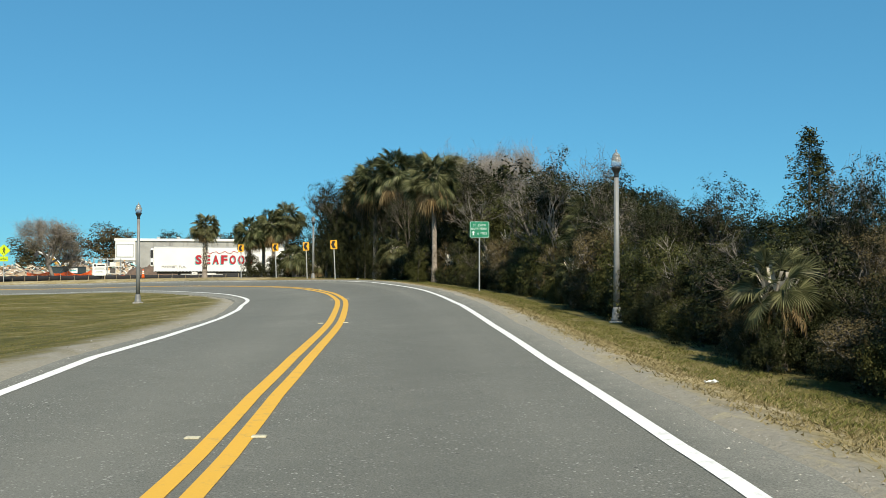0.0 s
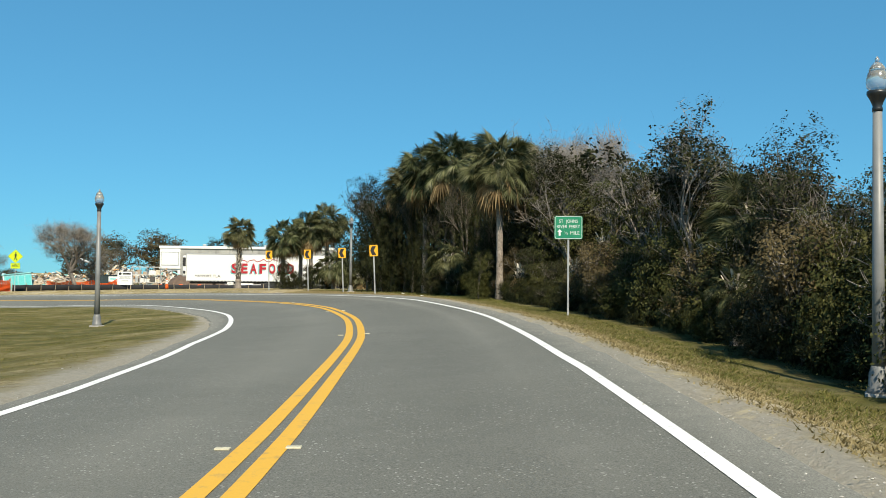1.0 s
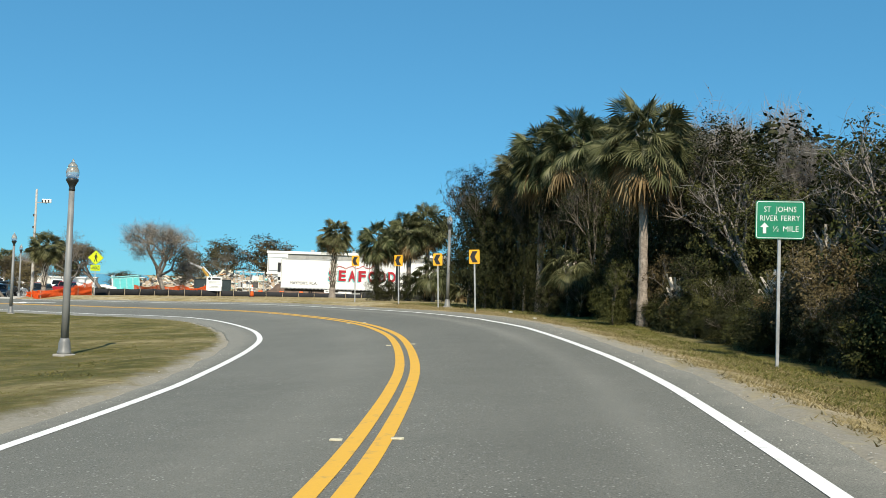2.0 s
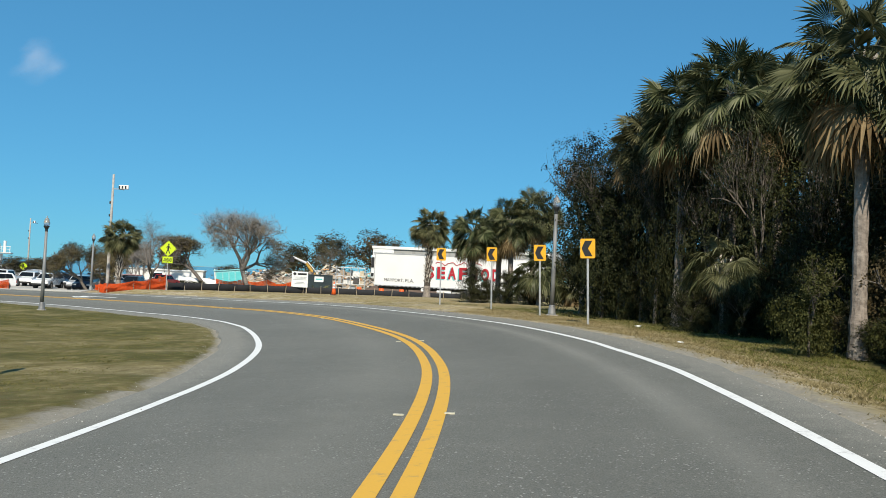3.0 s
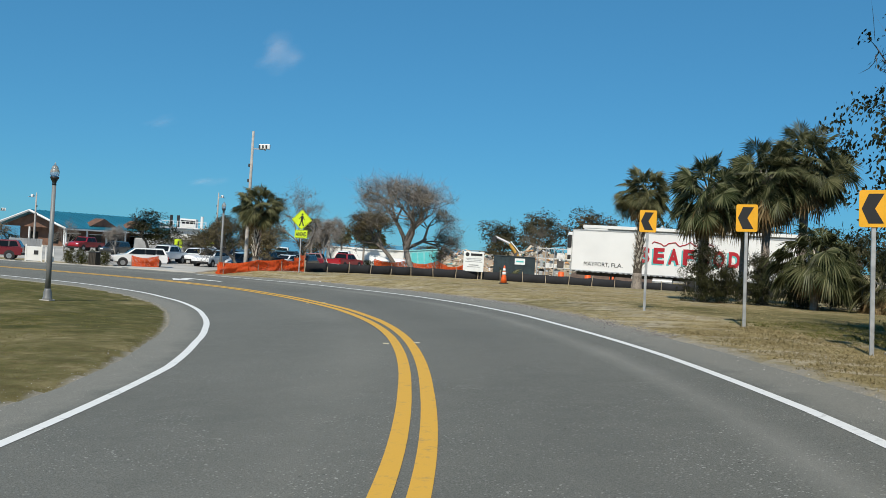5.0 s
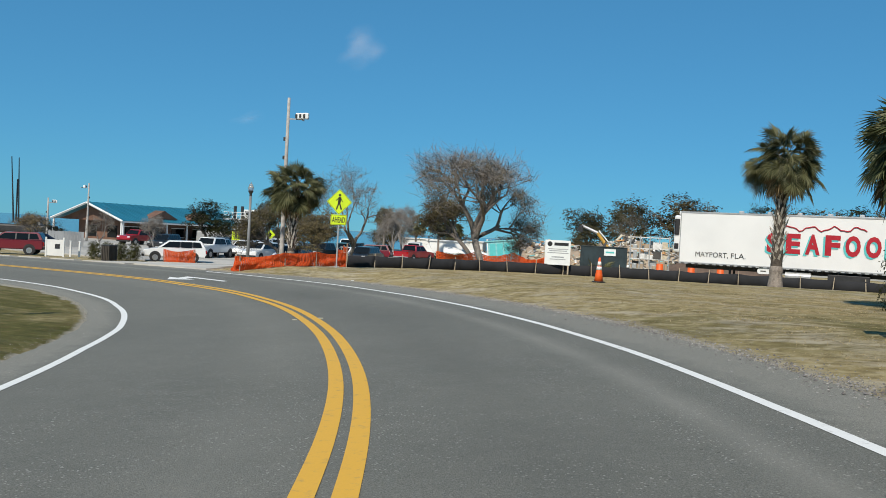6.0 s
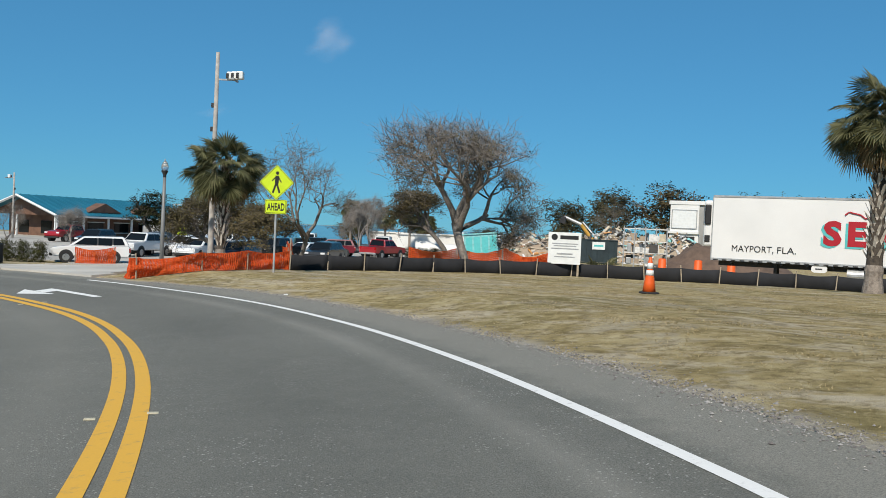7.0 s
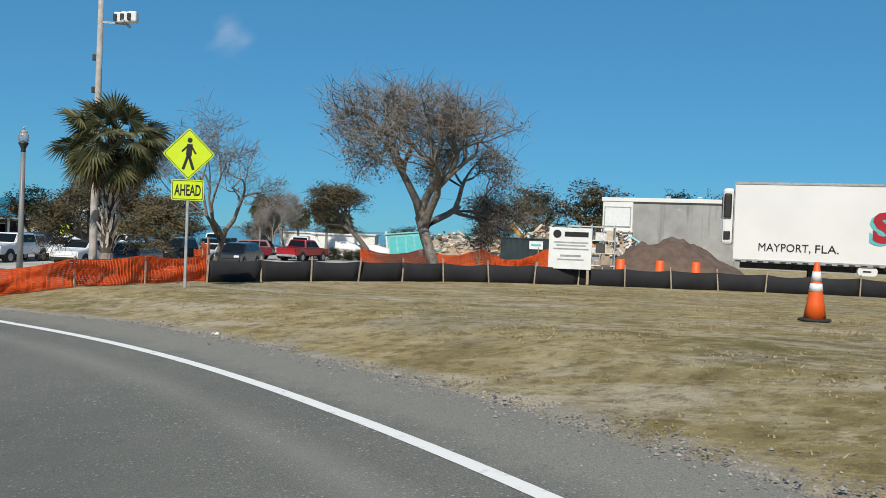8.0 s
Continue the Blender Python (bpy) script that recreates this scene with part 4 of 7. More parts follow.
def orange_fence(points, height, label, step=0.11):
    """Plastic mesh fencing: a sagging net of real strands on thin stakes."""
    pts = fence_line(points, step)
    b = pts[0]
    ob = holder("orange_fence", (float(b[0]), float(b[1]), 0), 0, label, "fence", "orange safety fences")
    n = len(pts)
    rows = 15
    grid = []
    for k, (x, y) in enumerate(pts):
        t = pts[min(k + 1, n - 1)] - pts[max(k - 1, 0)]
        nor = np.array([t[1], -t[0]]) / (np.hypot(*t) + 1e-9)
        g = foot(x, y)
        hh = height * (1 - 0.16 * abs(math.sin(k * step * 1.31)) - 0.40 * max(0, noise.noise(Vector((k * step * 0.33, 1, b[0])))))
        col = []
        for r in range(rows):
            v = r / (rows - 1)
            off = 0.26 * noise.noise(Vector((k * step * 0.7, v * 1.6, 5))) + 0.05 * noise.noise(Vector((k * step * 4, v * 3, 2)))
            col.append((x + nor[0] * off - b[0], y + nor[1] * off - b[1], g + 0.02 + hh * v))
        grid.append(col)
    verts, faces = [], []

    def strip(p, q, w, vertical):
        k = len(verts)
        d = (w, 0, 0) if vertical else (0, 0, w)
        tx = np.array([pts[-1][0] - pts[0][0], pts[-1][1] - pts[0][1]])
        tx = tx / np.hypot(*tx)
        dv = (tx[0] * w, tx[1] * w, 0) if vertical else d
        for a in (p, q):
            verts.append(tuple(a[i] - dv[i] / 2 for i in range(3)))
            verts.append(tuple(a[i] + dv[i] / 2 for i in range(3)))
        faces.append((k, k + 2, k + 3, k + 1))

    for k in range(n - 1):
        for r in range(rows):
            strip(grid[k][r], grid[k + 1][r], height * 0.052, False)
        for r in range(rows - 1):
            strip(grid[k][r], grid[k][r + 1], step * 0.48, True)
    o = new("net", raw_mesh("net", verts, faces, [ORANGE_MESH]))
    o.parent = ob
    for k in range(0, n, int(2.4 / step)):
        x, y = pts[k]
        bm = bmesh.new()
        box(bm, (x - b[0], y - b[1], foot(x, y) + height * 0.5), (0.035, 0.035, height * 1.05))
        part("stake", bm, WOOD_STAKE, ob)


silt_fence()
orange_fence([(-70.9, 98.6), (-70.4, 99.6), (-70.3, 101.0)], 1.05, "short run of orange plastic mesh beside a white car")
orange_fence([(-46.3, 92.7), (-46.2, 90.8), (-45.9, 88.0), (-46.6, 85.6), (-49.5, 88.2)], 0.7, "sagging orange plastic mesh fence round the palm")
orange_fence([(-46.4, 92.8), (-50.5, 96.5), (-54.0, 100.5)], 1.2, "orange plastic mesh fence behind the silt fence")
orange_fence([(-47.5, 101.8), (-44.5, 105.0), (-42.0, 106.8)], 1.35, "orange plastic mesh fence round the bare tree")


def site_board():
    x, y = -39.55, 102.75
    g = foot(x, y)
    ob = holder("notice_board", (x, y, g), 24, "white construction notice board with dark heading on posts", "notice board")
    z0, z1 = 0.0 - g, 1.40 - g
    for dx in (-0.62, 0.62):
        bm = boxes(((dx, 0.06, (z1 - 0.05) / 2), (0.09, 0.09, z1 - 0.05), 0.006))
        part("post", bm, WOOD_STAKE, ob)
    bm = boxes(((0, 0, (z0 + z1) / 2), (1.44, 0.02, z1 - z0), 0.004))
    panel = part("panel", bm, SIGN_WHITE, ob)
    bm = bmesh.new()
    rod(bm, (-0.45, -0.0135, z1 - 0.22), (-0.45, -0.0105, z1 - 0.22), 0.14, n=24)
    logo = part("emblem", bm, SIGN_BLACK, panel, "round dark emblem")
    bm = boxes(((0.20, -0.012, z1 - 0.22), (0.80, 0.004, 0.17)))
    part("heading_bar", bm, SIGN_BLACK, panel, "dark heading bar")
    for k, (w, h, dz) in enumerate(((1.15, .05, .50), (1.0, .05, .60), (1.2, .05, .72), (0.7, .07, .95), (0.9, .05, 1.08))):
        bm = boxes(((0.02, -0.012, z1 - dz), (w, 0.004, h)))
        part("text_bar", bm, GALVANISED, panel, "grey bar of small print")


site_board()


# ---------------------------------------------------------------- demolition site
def dumpster(x, y, turn):
    g = foot(x, y)
    ob = holder("dumpster", (x, y, g), turn, "dark slate steel dumpster with a white label", "dumpster")
    mat = worn("dark_slate_steel", (0.018, 0.034, 0.040), 0.55, vary=0.4, scale=1.0)
    L, W, H = 6.0, 2.4, 2.7
    bm = boxes(((0, -W / 2, H / 2 + 0.15), (L, 0.08, H)), ((0, W / 2, H / 2 + 0.15), (L, 0.08, H)), ((-L / 2, 0, H / 2 + 0.15), (0.08, W, H)), ((L / 2, 0, H / 2 + 0.15), (0.08, W, H)), ((0, 0, 0.2), (L, W, 0.1)))
    body = part("body", bm, mat, ob)
    for k in range(9):
        bm = boxes(((-L / 2 + 0.35 + k * 0.66, -W / 2 - 0.07, H / 2 + 0.15), (0.10, 0.08, H - 0.1), 0.01))
        part("rib", bm, mat, body)
    bm = boxes(((0, -W / 2 - 0.05, H + 0.15), (L + 0.1, 0.14, 0.12), 0.02))
    part("rim", bm, mat, body)
    bm = boxes(((0.8, -W / 2 - 0.12, H - 0.55), (1.5, 0.02, 0.9)))
    lab = part("label", bm, SIGN_WHITE, body, "white rectangular label")
    bm = boxes(((0.8, -W / 2 - 0.135, H - 0.55), (1.1, 0.008, 0.22)))
    part("label_bar", bm, TEAL_INK, lab, "teal print bar")
    return ob


dumpster(-69.2, 165.2, 28)


def mound(name, x, y, rx, ry, h, turn, mat, label, category, seed, sharp=0.35):
    g = foot(x, y)
    ob = holder(name, (x, y, g - 0.1), turn, label, category)
    bm = bmesh.new()
    bmesh.ops.create_grid(bm, x_segments=44, y_segments=30, size=1)
    for v in bm.verts:
        u, w = v.co.x, v.co.y
        r = math.hypot(u, w)
        f = max(0, 1 - r ** 1.7)
        n1 = noise.fractal(Vector((u * 2.2 + seed, w * 2.2, seed)), 0.8, 2.1, 5)
        v.co = Vector((u * rx, w * ry, h * f * (1 + sharp * n1) + 0.06 * n1 * (f > 0) * h))
    part("soil_body", bm, mat, ob, smooth=True)
    return ob


mound("soil_heap", -53.6, 166.2, 7.8, 5.0, 3.2, 20, SOIL, "brown heap of dug soil behind the trailer", "soil heap", 3)

RUBBLE_MATS = [worn("rubble_cream", (0.58, 0.50, 0.37), 0.85), worn("rubble_white", (0.70, 0.69, 0.66), 0.8), worn("rubble_tan", (0.38, 0.30, 0.22), 0.85),
               worn("rubble_dark", (0.08, 0.075, 0.07), 0.9), worn("rubble_orange", (0.60, 0.30, 0.11), 0.8), worn("rubble_teal", (0.22, 0.55, 0.55), 0.7)]


def rubble(x, y, rx, ry, h, turn, n, seed, label):
    """A heap of broken boards, blocks and panels, each a bevelled slab lying on the heap."""
    rnd = random.Random(seed)
    g = foot(x, y)
    ob = holder("rubble_heap", (x, y, g), turn, label, "rubble", "demolition rubble")
    bm = bmesh.new()
    for k in range(n):
        a, r = rnd.uniform(0, 2 * math.pi), rnd.random() ** 0.6
        u, w = r * math.cos(a), r * math.sin(a)
        z = h * max(0.0, 1 - r ** 1.5) * rnd.uniform(0.55, 1.05)
        size = (rnd.uniform(.2, 1.0) * rnd.choice((1, 1, 2.0)), rnd.uniform(.08, .45), rnd.uniform(.03, .2))
        m = Matrix.Translation((u * rx, w * ry, z)) @ Euler((rnd.gauss(0, .45), rnd.gauss(0, .45), rnd.uniform(0, 6.3))).to_matrix().to_4x4() @ Matrix.Diagonal((*size, 1))
        fs = bmesh.ops.create_cube(bm, size=1, matrix=m)
        mi = rnd.choices(range(6), (6, 6, 3, 4, 2, 1.2))[0]
        for f in {f for v in fs["verts"] for f in v.link_faces}:
            f.material_index = mi
    o = part("debris", bm, RUBBLE_MATS, ob)
    o["kind"] = "stuff"
    bm = bmesh.new()
    bmesh.ops.create_grid(bm, x_segments=24, y_segments=18, size=1)
    for v in bm.verts:
        r = math.hypot(v.co.x, v.co.y)
        v.co = Vector((v.co.x * rx, v.co.y * ry, h * 0.8 * max(0, 1 - r ** 1.5) - 0.1))
    part("core", bm, RUBBLE_MATS[2], ob, smooth=True)
    return ob


rubble(-84.0, 176.0, 13, 5, 3.4, 28, 800, 5, "broken boards, blocks and panels of a demolished building")
rubble(-73.0, 180.0, 9, 5, 4.4, 25, 650, 8, "pale heap of broken cladding behind the dumpster")
rubble(-60.0, 169.5, 4.5, 4, 4.0, 20, 420, 11, "cream coloured rubble beside the soil heap")


def teal_hut():
    x, y = -88.6, 169.2
    ob = holder("wrecked_hut", (x, y, foot(x, y)), 22, "white and teal wrecked cabin leaning on rubble", "hut", tilt=(0, -6))
    part("end_wall", boxes(((-1.4, 0, 1.6), (0.2, 2.6, 3.2), 0.03)), SIGN_WHITE, ob)
    part("side_wall", boxes(((1.0, -1.2, 1.35), (4.6, 0.2, 2.7), 0.03)), RUBBLE_MATS[5], ob, "teal boarded wall")
    part("roof", boxes(((0.8, 0, 2.85), (5.0, 2.9, 0.18), 0.03)), RUBBLE_MATS[5], ob)
    for k in range(4):
        part("panel", boxes(((-0.6 + k * 1.1, -1.32, 1.35), (0.85, 0.04, 2.2), 0.01)), TEAL_INK, ob)


teal_hut()


def pipe_rack():
    x, y = -58.0, 155.0
    ob = holder("steel_rack", (x, y, foot(x, y)), 24, "grey steel rack holding salvaged parts", "rack")
    for k in range(5):
        part("upright", boxes(((-2.2 + k * 1.1, 0, 2.2), (0.12, 0.12, 4.4))), GALVANISED, ob)
        part("back_upright", boxes(((-2.2 + k * 1.1, 1.2, 2.2), (0.12, 0.12, 4.4))), GALVANISED, ob)
    for z in (0.5, 1.7, 2.9, 4.2):
        part("shelf", boxes(((0, 0.6, z), (4.6, 1.3, 0.10))), RUBBLE_MATS[1], ob)
    rnd = random.Random(4)
    for k in range(44):
        z = rnd.choice((0.55, 1.75, 2.95))
        sz = (rnd.uniform(.3, .9), rnd.uniform(.3, .9), rnd.uniform(.3, .95))
        part("salvage", boxes(((rnd.uniform(-2, 2), rnd.uniform(.2, 1.0), z + sz[2] / 2), sz, 0.03)), rnd.choice(RUBBLE_MATS[:4] + [GALVANISED]), ob)


pipe_rack()
for x, y in ((-50.4, 141.0), (-47.7, 142.3), (-45.2, 143.4)):
    ob = holder("site_barrel", (x, y, foot(x, y)), 0, "orange and white striped site barrel", "barrel", "site barrels")
    bm = bmesh.new()
    lathe(bm, [(.42, 0), (.42, .14), (.37, .18), (.33, 1.42), (.24, 1.5)], 16)
    body = part("body", bm, ORANGE_RUBBER, ob, smooth=True)
    for z in (.5, .95):
        bm = bmesh.new()
        lathe(bm, [(.372 - z * .03, z), (.366 - z * .03, z + .14)], 16)
        part("band", bm, SIGN_WHITE, body, "white reflective band")


def excavator(x, y, turn):
    ob = holder("excavator", (x, y, foot(x, y)), turn, "ochre tracked excavator with a pale raised boom behind rubble", "excavator")
    ochre = worn("ochre_machine_paint", (0.55, 0.30, 0.05), 0.5, vary=0.3, scale=1.5)
    for sy in (-1, 1):
        bm = bmesh.new()
        plate(bm, [(a, b + .55) for a, b in rounded(3.8, .95, .44)], sy * 1.1 - .28, sy * 1.1 + .28)
        part("track", bm, STEEL_DARK, ob, "dark steel track")
    part("deck", boxes(((-.4, 0, 1.25), (3.6, 2.5, .3), .04)), ochre, ob)
    part("engine_housing", boxes(((.8, 0, 2.0), (2.0, 2.3, 1.3), .12)), ochre, ob)
    cab = part("cab", boxes(((-.9, -.7, 2.35), (1.3, 1.0, 1.9), .10)), ochre, ob)
    part("window", boxes(((-.9, -1.21, 2.65), (1.0, .03, .9), .01)), CAR_GLASS, cab, "dark cab window")
    bm = bmesh.new()
    rod(bm, (-1.0, .3, 1.6), (-3.6, .3, 5.0), .30, .26, 8)
    boom = part("boom", bm, ochre, ob)
    bm = bmesh.new()
    rod(bm, (-3.6, .3, 5.0), (-6.2, .3, 6.1), .26, .20, 8)
    part("stick", bm, GALVANISED, ob, "pale grey dipper arm")
    bm = bmesh.new()
    rod(bm, (-1.6, .3, 3.4), (-3.4, .3, 5.4), .10, .10, 8)
    part("ram", bm, SIGN_WHITE, boom, "pale hydraulic ram")
    bm = bmesh.new()
    plate(bm, [(-6.9, 5.2), (-6.0, 5.0), (-5.9, 6.1), (-6.5, 6.2)], -.2, .8)
    bmesh.ops.recalc_face_normals(bm, faces=bm.faces)
    part("bucket", bm, STEEL_DARK, ob)


excavator(-78.6, 188.5, 24)


def sheeted_stack(x, y, turn, L):
    """A long low stack under a white sheet, its top sagging between the ends."""
    ob = holder("sheeted_stack", (x, y, foot(x, y)), turn, "long low stack covered by a white sheet", "stack")
    bm = bmesh.new()
    rings, n = 15, 9
    prev = None
    for k in range(rings):
        u = k / (rings - 1)
        h = 1.65 - .55 * u + .12 * math.sin(u * 11)
        ring = []
        for i in range(n):
            a = math.pi * i / (n - 1)
            ring.append(bm.verts.new((L * (u - .5), -1.1 * math.cos(a) + .05 * math.sin(k * 2.1 + i), h * min(1, 1.25 * math.sin(a)) + .02 * math.sin(k + i * 2))))
        if prev:
            for i in range(n - 1):
                bm.faces.new((prev[i], prev[i + 1], ring[i + 1], ring[i]))
        else:
            first = ring
        prev = ring
    bm.faces.new(first)
    bm.faces.new(prev[::-1])
    bmesh.ops.recalc_face_normals(bm, faces=bm.faces)
    part("sheet", bm, WALL_WHITE, ob, smooth=True)
    part("weight", boxes(((L * .2, -1.25, .12), (.5, .3, .25), .04), ((-L * .3, -1.25, .12), (.5, .3, .25), .04)), RUBBLE_MATS[2], ob)


sheeted_stack(-88.0, 160.0, 30, 6.4)


def warehouse():
    x, y = -70.6, 193.7
    g = foot(x, y)
    ob = holder("warehouse", (x, y, g), 8, "low flat-roofed grey warehouse with a white end bay", "building")
    H = 6.9 - g
    part("wall", boxes(((20, 8, H / 2 - 0.2), (32, 16, H - 0.4))), STREAKED, ob)
    part("parapet", boxes(((18, 8, H - 0.1), (36.6, 16.6, 0.55), 0.05)), WALL_WHITE, ob, "white roof edge")
    bay = part("bay", boxes(((2.0, 7.5, H / 2), (4.2, 15.4, H), 0.04)), WALL_WHITE, ob, "white end bay")
    part("upper_panel", boxes(((2.0, -0.26, H * 0.72), (3.4, 0.06, H * 0.30), 0.02)), SIGN_WHITE, bay)
    part("band", boxes(((2.0, -0.35, H * 0.50), (4.4, 0.3, 0.35), 0.03)), WALL_WHITE, bay)
    for dx, dz, sw, sh in ((0, .15, 3.7, .10), (0, -.15, 3.7, .10), (-1.8, 0, .10, .3), (1.8, 0, .10, .3)):
        part("panel_trim", boxes(((2.0 + dx, -0.30, H * (0.72 + dz)), (sw, 0.05, sh if abs(dx) < 1 else H * .3))), GALVANISED, bay, "grey frame strip")
    part("opening", boxes(((2.0, -0.24, H * 0.30), (3.2, 0.05, H * 0.28))), STEEL_DARK, bay, "dark opening")
    for k in range(6):
        part("roof_vent", boxes(((8 + k * 4.4, 6, H + 0.4), (0.7, 0.7, 0.7), 0.05)), GALVANISED, ob)


warehouse()


# ---------------------------------------------------------------- buildings by the lot
def restaurant():
    x, y = -130.0, 126.5
    g = foot(x, y)
    ob = holder("restaurant", (x, y, g), 12, "low brown restaurant with teal metal roof and white trim", "building")
    W, Ln, He, Hr = 14.0, 25.0, 2.7, 5.1
    part("wall", boxes(((0, Ln / 2 + 1.5, He / 2), (W - 4.6, Ln - 3.0, He))), BRICK_BROWN, ob)
    bm = bmesh.new()
    plate(bm, [(-W / 2 + .2, He), (W / 2 - .2, He), (0, Hr - .12)], 1.4, 1.6)
    part("gable", bm, BRICK_BROWN, ob, "brown boarded gable")
    for sx in (-1, 1):
        bm = bmesh.new()
        a, b = (0, Hr), (sx * W / 2, He)
        vs = [bm.verts.new((p[0], yy, p[1] + dz)) for yy in (0, Ln + 3) for p, dz in ((a, 0), (b, 0), (b, .16), (a, .16))]
        for f in ((0, 1, 2, 3), (7, 6, 5, 4), (0, 4, 5, 1), (1, 5, 6, 2), (2, 6, 7, 3), (3, 7, 4, 0)):
            bm.faces.new([vs[i] for i in f])
        bmesh.ops.recalc_face_normals(bm, faces=bm.faces)
        roof = part("roof", bm, ROOF_TEAL, ob, "teal metal roof slope")
        ang = math.atan2(He - Hr, sx * W / 2)
        for k in range(22):
            bm = bmesh.new()
            rod(bm, (0, 0.6 + k * 1.22, Hr + .19), (sx * W / 2, 0.6 + k * 1.22, He + .19), 0.045, n=4)
            part("seam", bm, ROOF_TEAL, roof)
        bm = bmesh.new()
        rod(bm, (0, -0.05, Hr + .02), (sx * W / 2, -0.05, He + .02), 0.17, n=4)
        part("bargeboard", bm, WALL_WHITE, ob, "white gable trim")
    bm = boxes(((W / 2 - .05, Ln / 2 + 1.5, He - .02), (0.12, Ln + 3, 0.22)))
    part("fascia", bm, WALL_WHITE, ob, "white eaves board")
    for k in range(7):
        bm = boxes(((W / 2 - .3, 0.4 + k * 4.2, He / 2), (0.2, 0.2, He)))
        part("porch_post", bm, WALL_WHITE, ob)
    for sx in (-1, 0, 1):
        bm = boxes(((sx * (W / 2 - .4), 0.2, He / 2), (0.2, 0.2, He)))
        part("porch_post", bm, WALL_WHITE, ob)
    for k in range(5):
        win = part("window", boxes(((W / 2 - 2.28, 4 + k * 4.6, 1.35), (0.06, 2.6, 1.3))), CAR_GLASS, ob, "dark window")
        part("window_trim", boxes(((W / 2 - 2.26, 4 + k * 4.6, 2.04), (0.12, 2.9, 0.12)), ((W / 2 - 2.26, 4 + k * 4.6, .66), (0.12, 2.9, 0.12))), WALL_WHITE, win)
    for k in range(2):
        bm = boxes(((-2 + k * 4, 2.98, 1.2), (1.8, 0.08, 1.6)))
        part("window", bm, CAR_GLASS, ob, "dark window")
    for yy in (9.0, 17.0):
        bm = bmesh.new()
        plate(bm, [(-2.9, 0), (2.9, 0), (0, 1.25)], -.9, .9)
        d = part("dormer", bm, BRICK_BROWN, ob, "small brown roof dormer")
        d.matrix_basis = pose(W * .36, yy, He + .62, 0, 0, 90)
    return ob


restaurant()


def low_shed(x, y, turn, size, mat, name, label, roof=None):
    ob = holder(name, (x, y, foot(x, y)), turn, label, "building")
    L, W, H = size
    part("wall", boxes(((0, 0, H / 2), (L, W, H), 0.03)), mat, ob)
    part("roof", boxes(((0, 0, H + .08), (L + .5, W + .5, 0.2), 0.04)), roof or GALVANISED, ob)
    for k in range(max(1, int(L / 3)) if mat is not WALL_WHITE else 0):
        part("door", boxes(((-L / 2 + 1.5 + k * 3.0, -W / 2 - .03, 1.05), (1.1, 0.05, 2.1))), STEEL_DARK if k % 3 else WALL_WHITE, ob)
    return ob


def yard_fence(x, y, turn, n, w, h):
    """Grey board fence: posts, rail and boards."""
    ob = holder("yard_fence", (x, y, foot(x, y)), turn, "long low grey board fence past the lot entrance", "fence")
    for k in range(n):
        part("board", boxes(((k * w, 0, h / 2), (w - .015, .03, h - .02 * (k % 3)))), WALL_GREY, ob)
        if k % 6 == 0:
            part("post", boxes(((k * w, .07, h / 2 + .04), (.1, .1, h + .08), .01)), WALL_GREY, ob)
    part("rail", boxes((((n - 1) * w / 2, .045, h * .82), (n * w, .05, .1))), WALL_GREY, ob)


def white_panel(x, y, turn):
    ob = holder("gate_panel", (x, y, foot(x, y)), turn, "white painted gate panel with a dark notice", "gate")
    part("panel", boxes(((0, 0, .68), (1.15, .05, 1.2), .01)), WALL_WHITE, ob)
    for dx in (-.62, .62):
        part("post", boxes(((dx, 0, .72), (.11, .11, 1.45), .012)), WALL_WHITE, ob)
    part("notice", boxes(((.18, -.035, .78), (.34, .02, .34))), STEEL_DARK, ob, "small dark notice")


white_panel(-76.4, 93.1, 46)
for x, y in ((-77.6, 95.0), (-77.9, 95.9), (-78.2, 97.6)):
    ob = holder("bollard", (x, y, foot(x, y)), 46, "white painted wooden post by the lot entrance", "bollard", "white posts by the entrance")
    part("post", boxes(((0, 0, .6), (.13, .13, 1.2), .015)), WALL_WHITE, ob)
    part("cap", boxes(((0, 0, 1.22), (.17, .17, .05), .01)), WALL_WHITE, ob)
yard_fence(-98.0, 104.2, 64, 11, .3, 1.6)
low_shed(-120, 196, 28, (16, 6, 2.3), WALL_WHITE, "white_shed", "long white shed beyond the parked cars", WALL_WHITE)
low_shed(-104, 176, 25, (6, 2.4, 2.3), WALL_WHITE, "white_container", "white container behind the parked cars", WALL_WHITE)


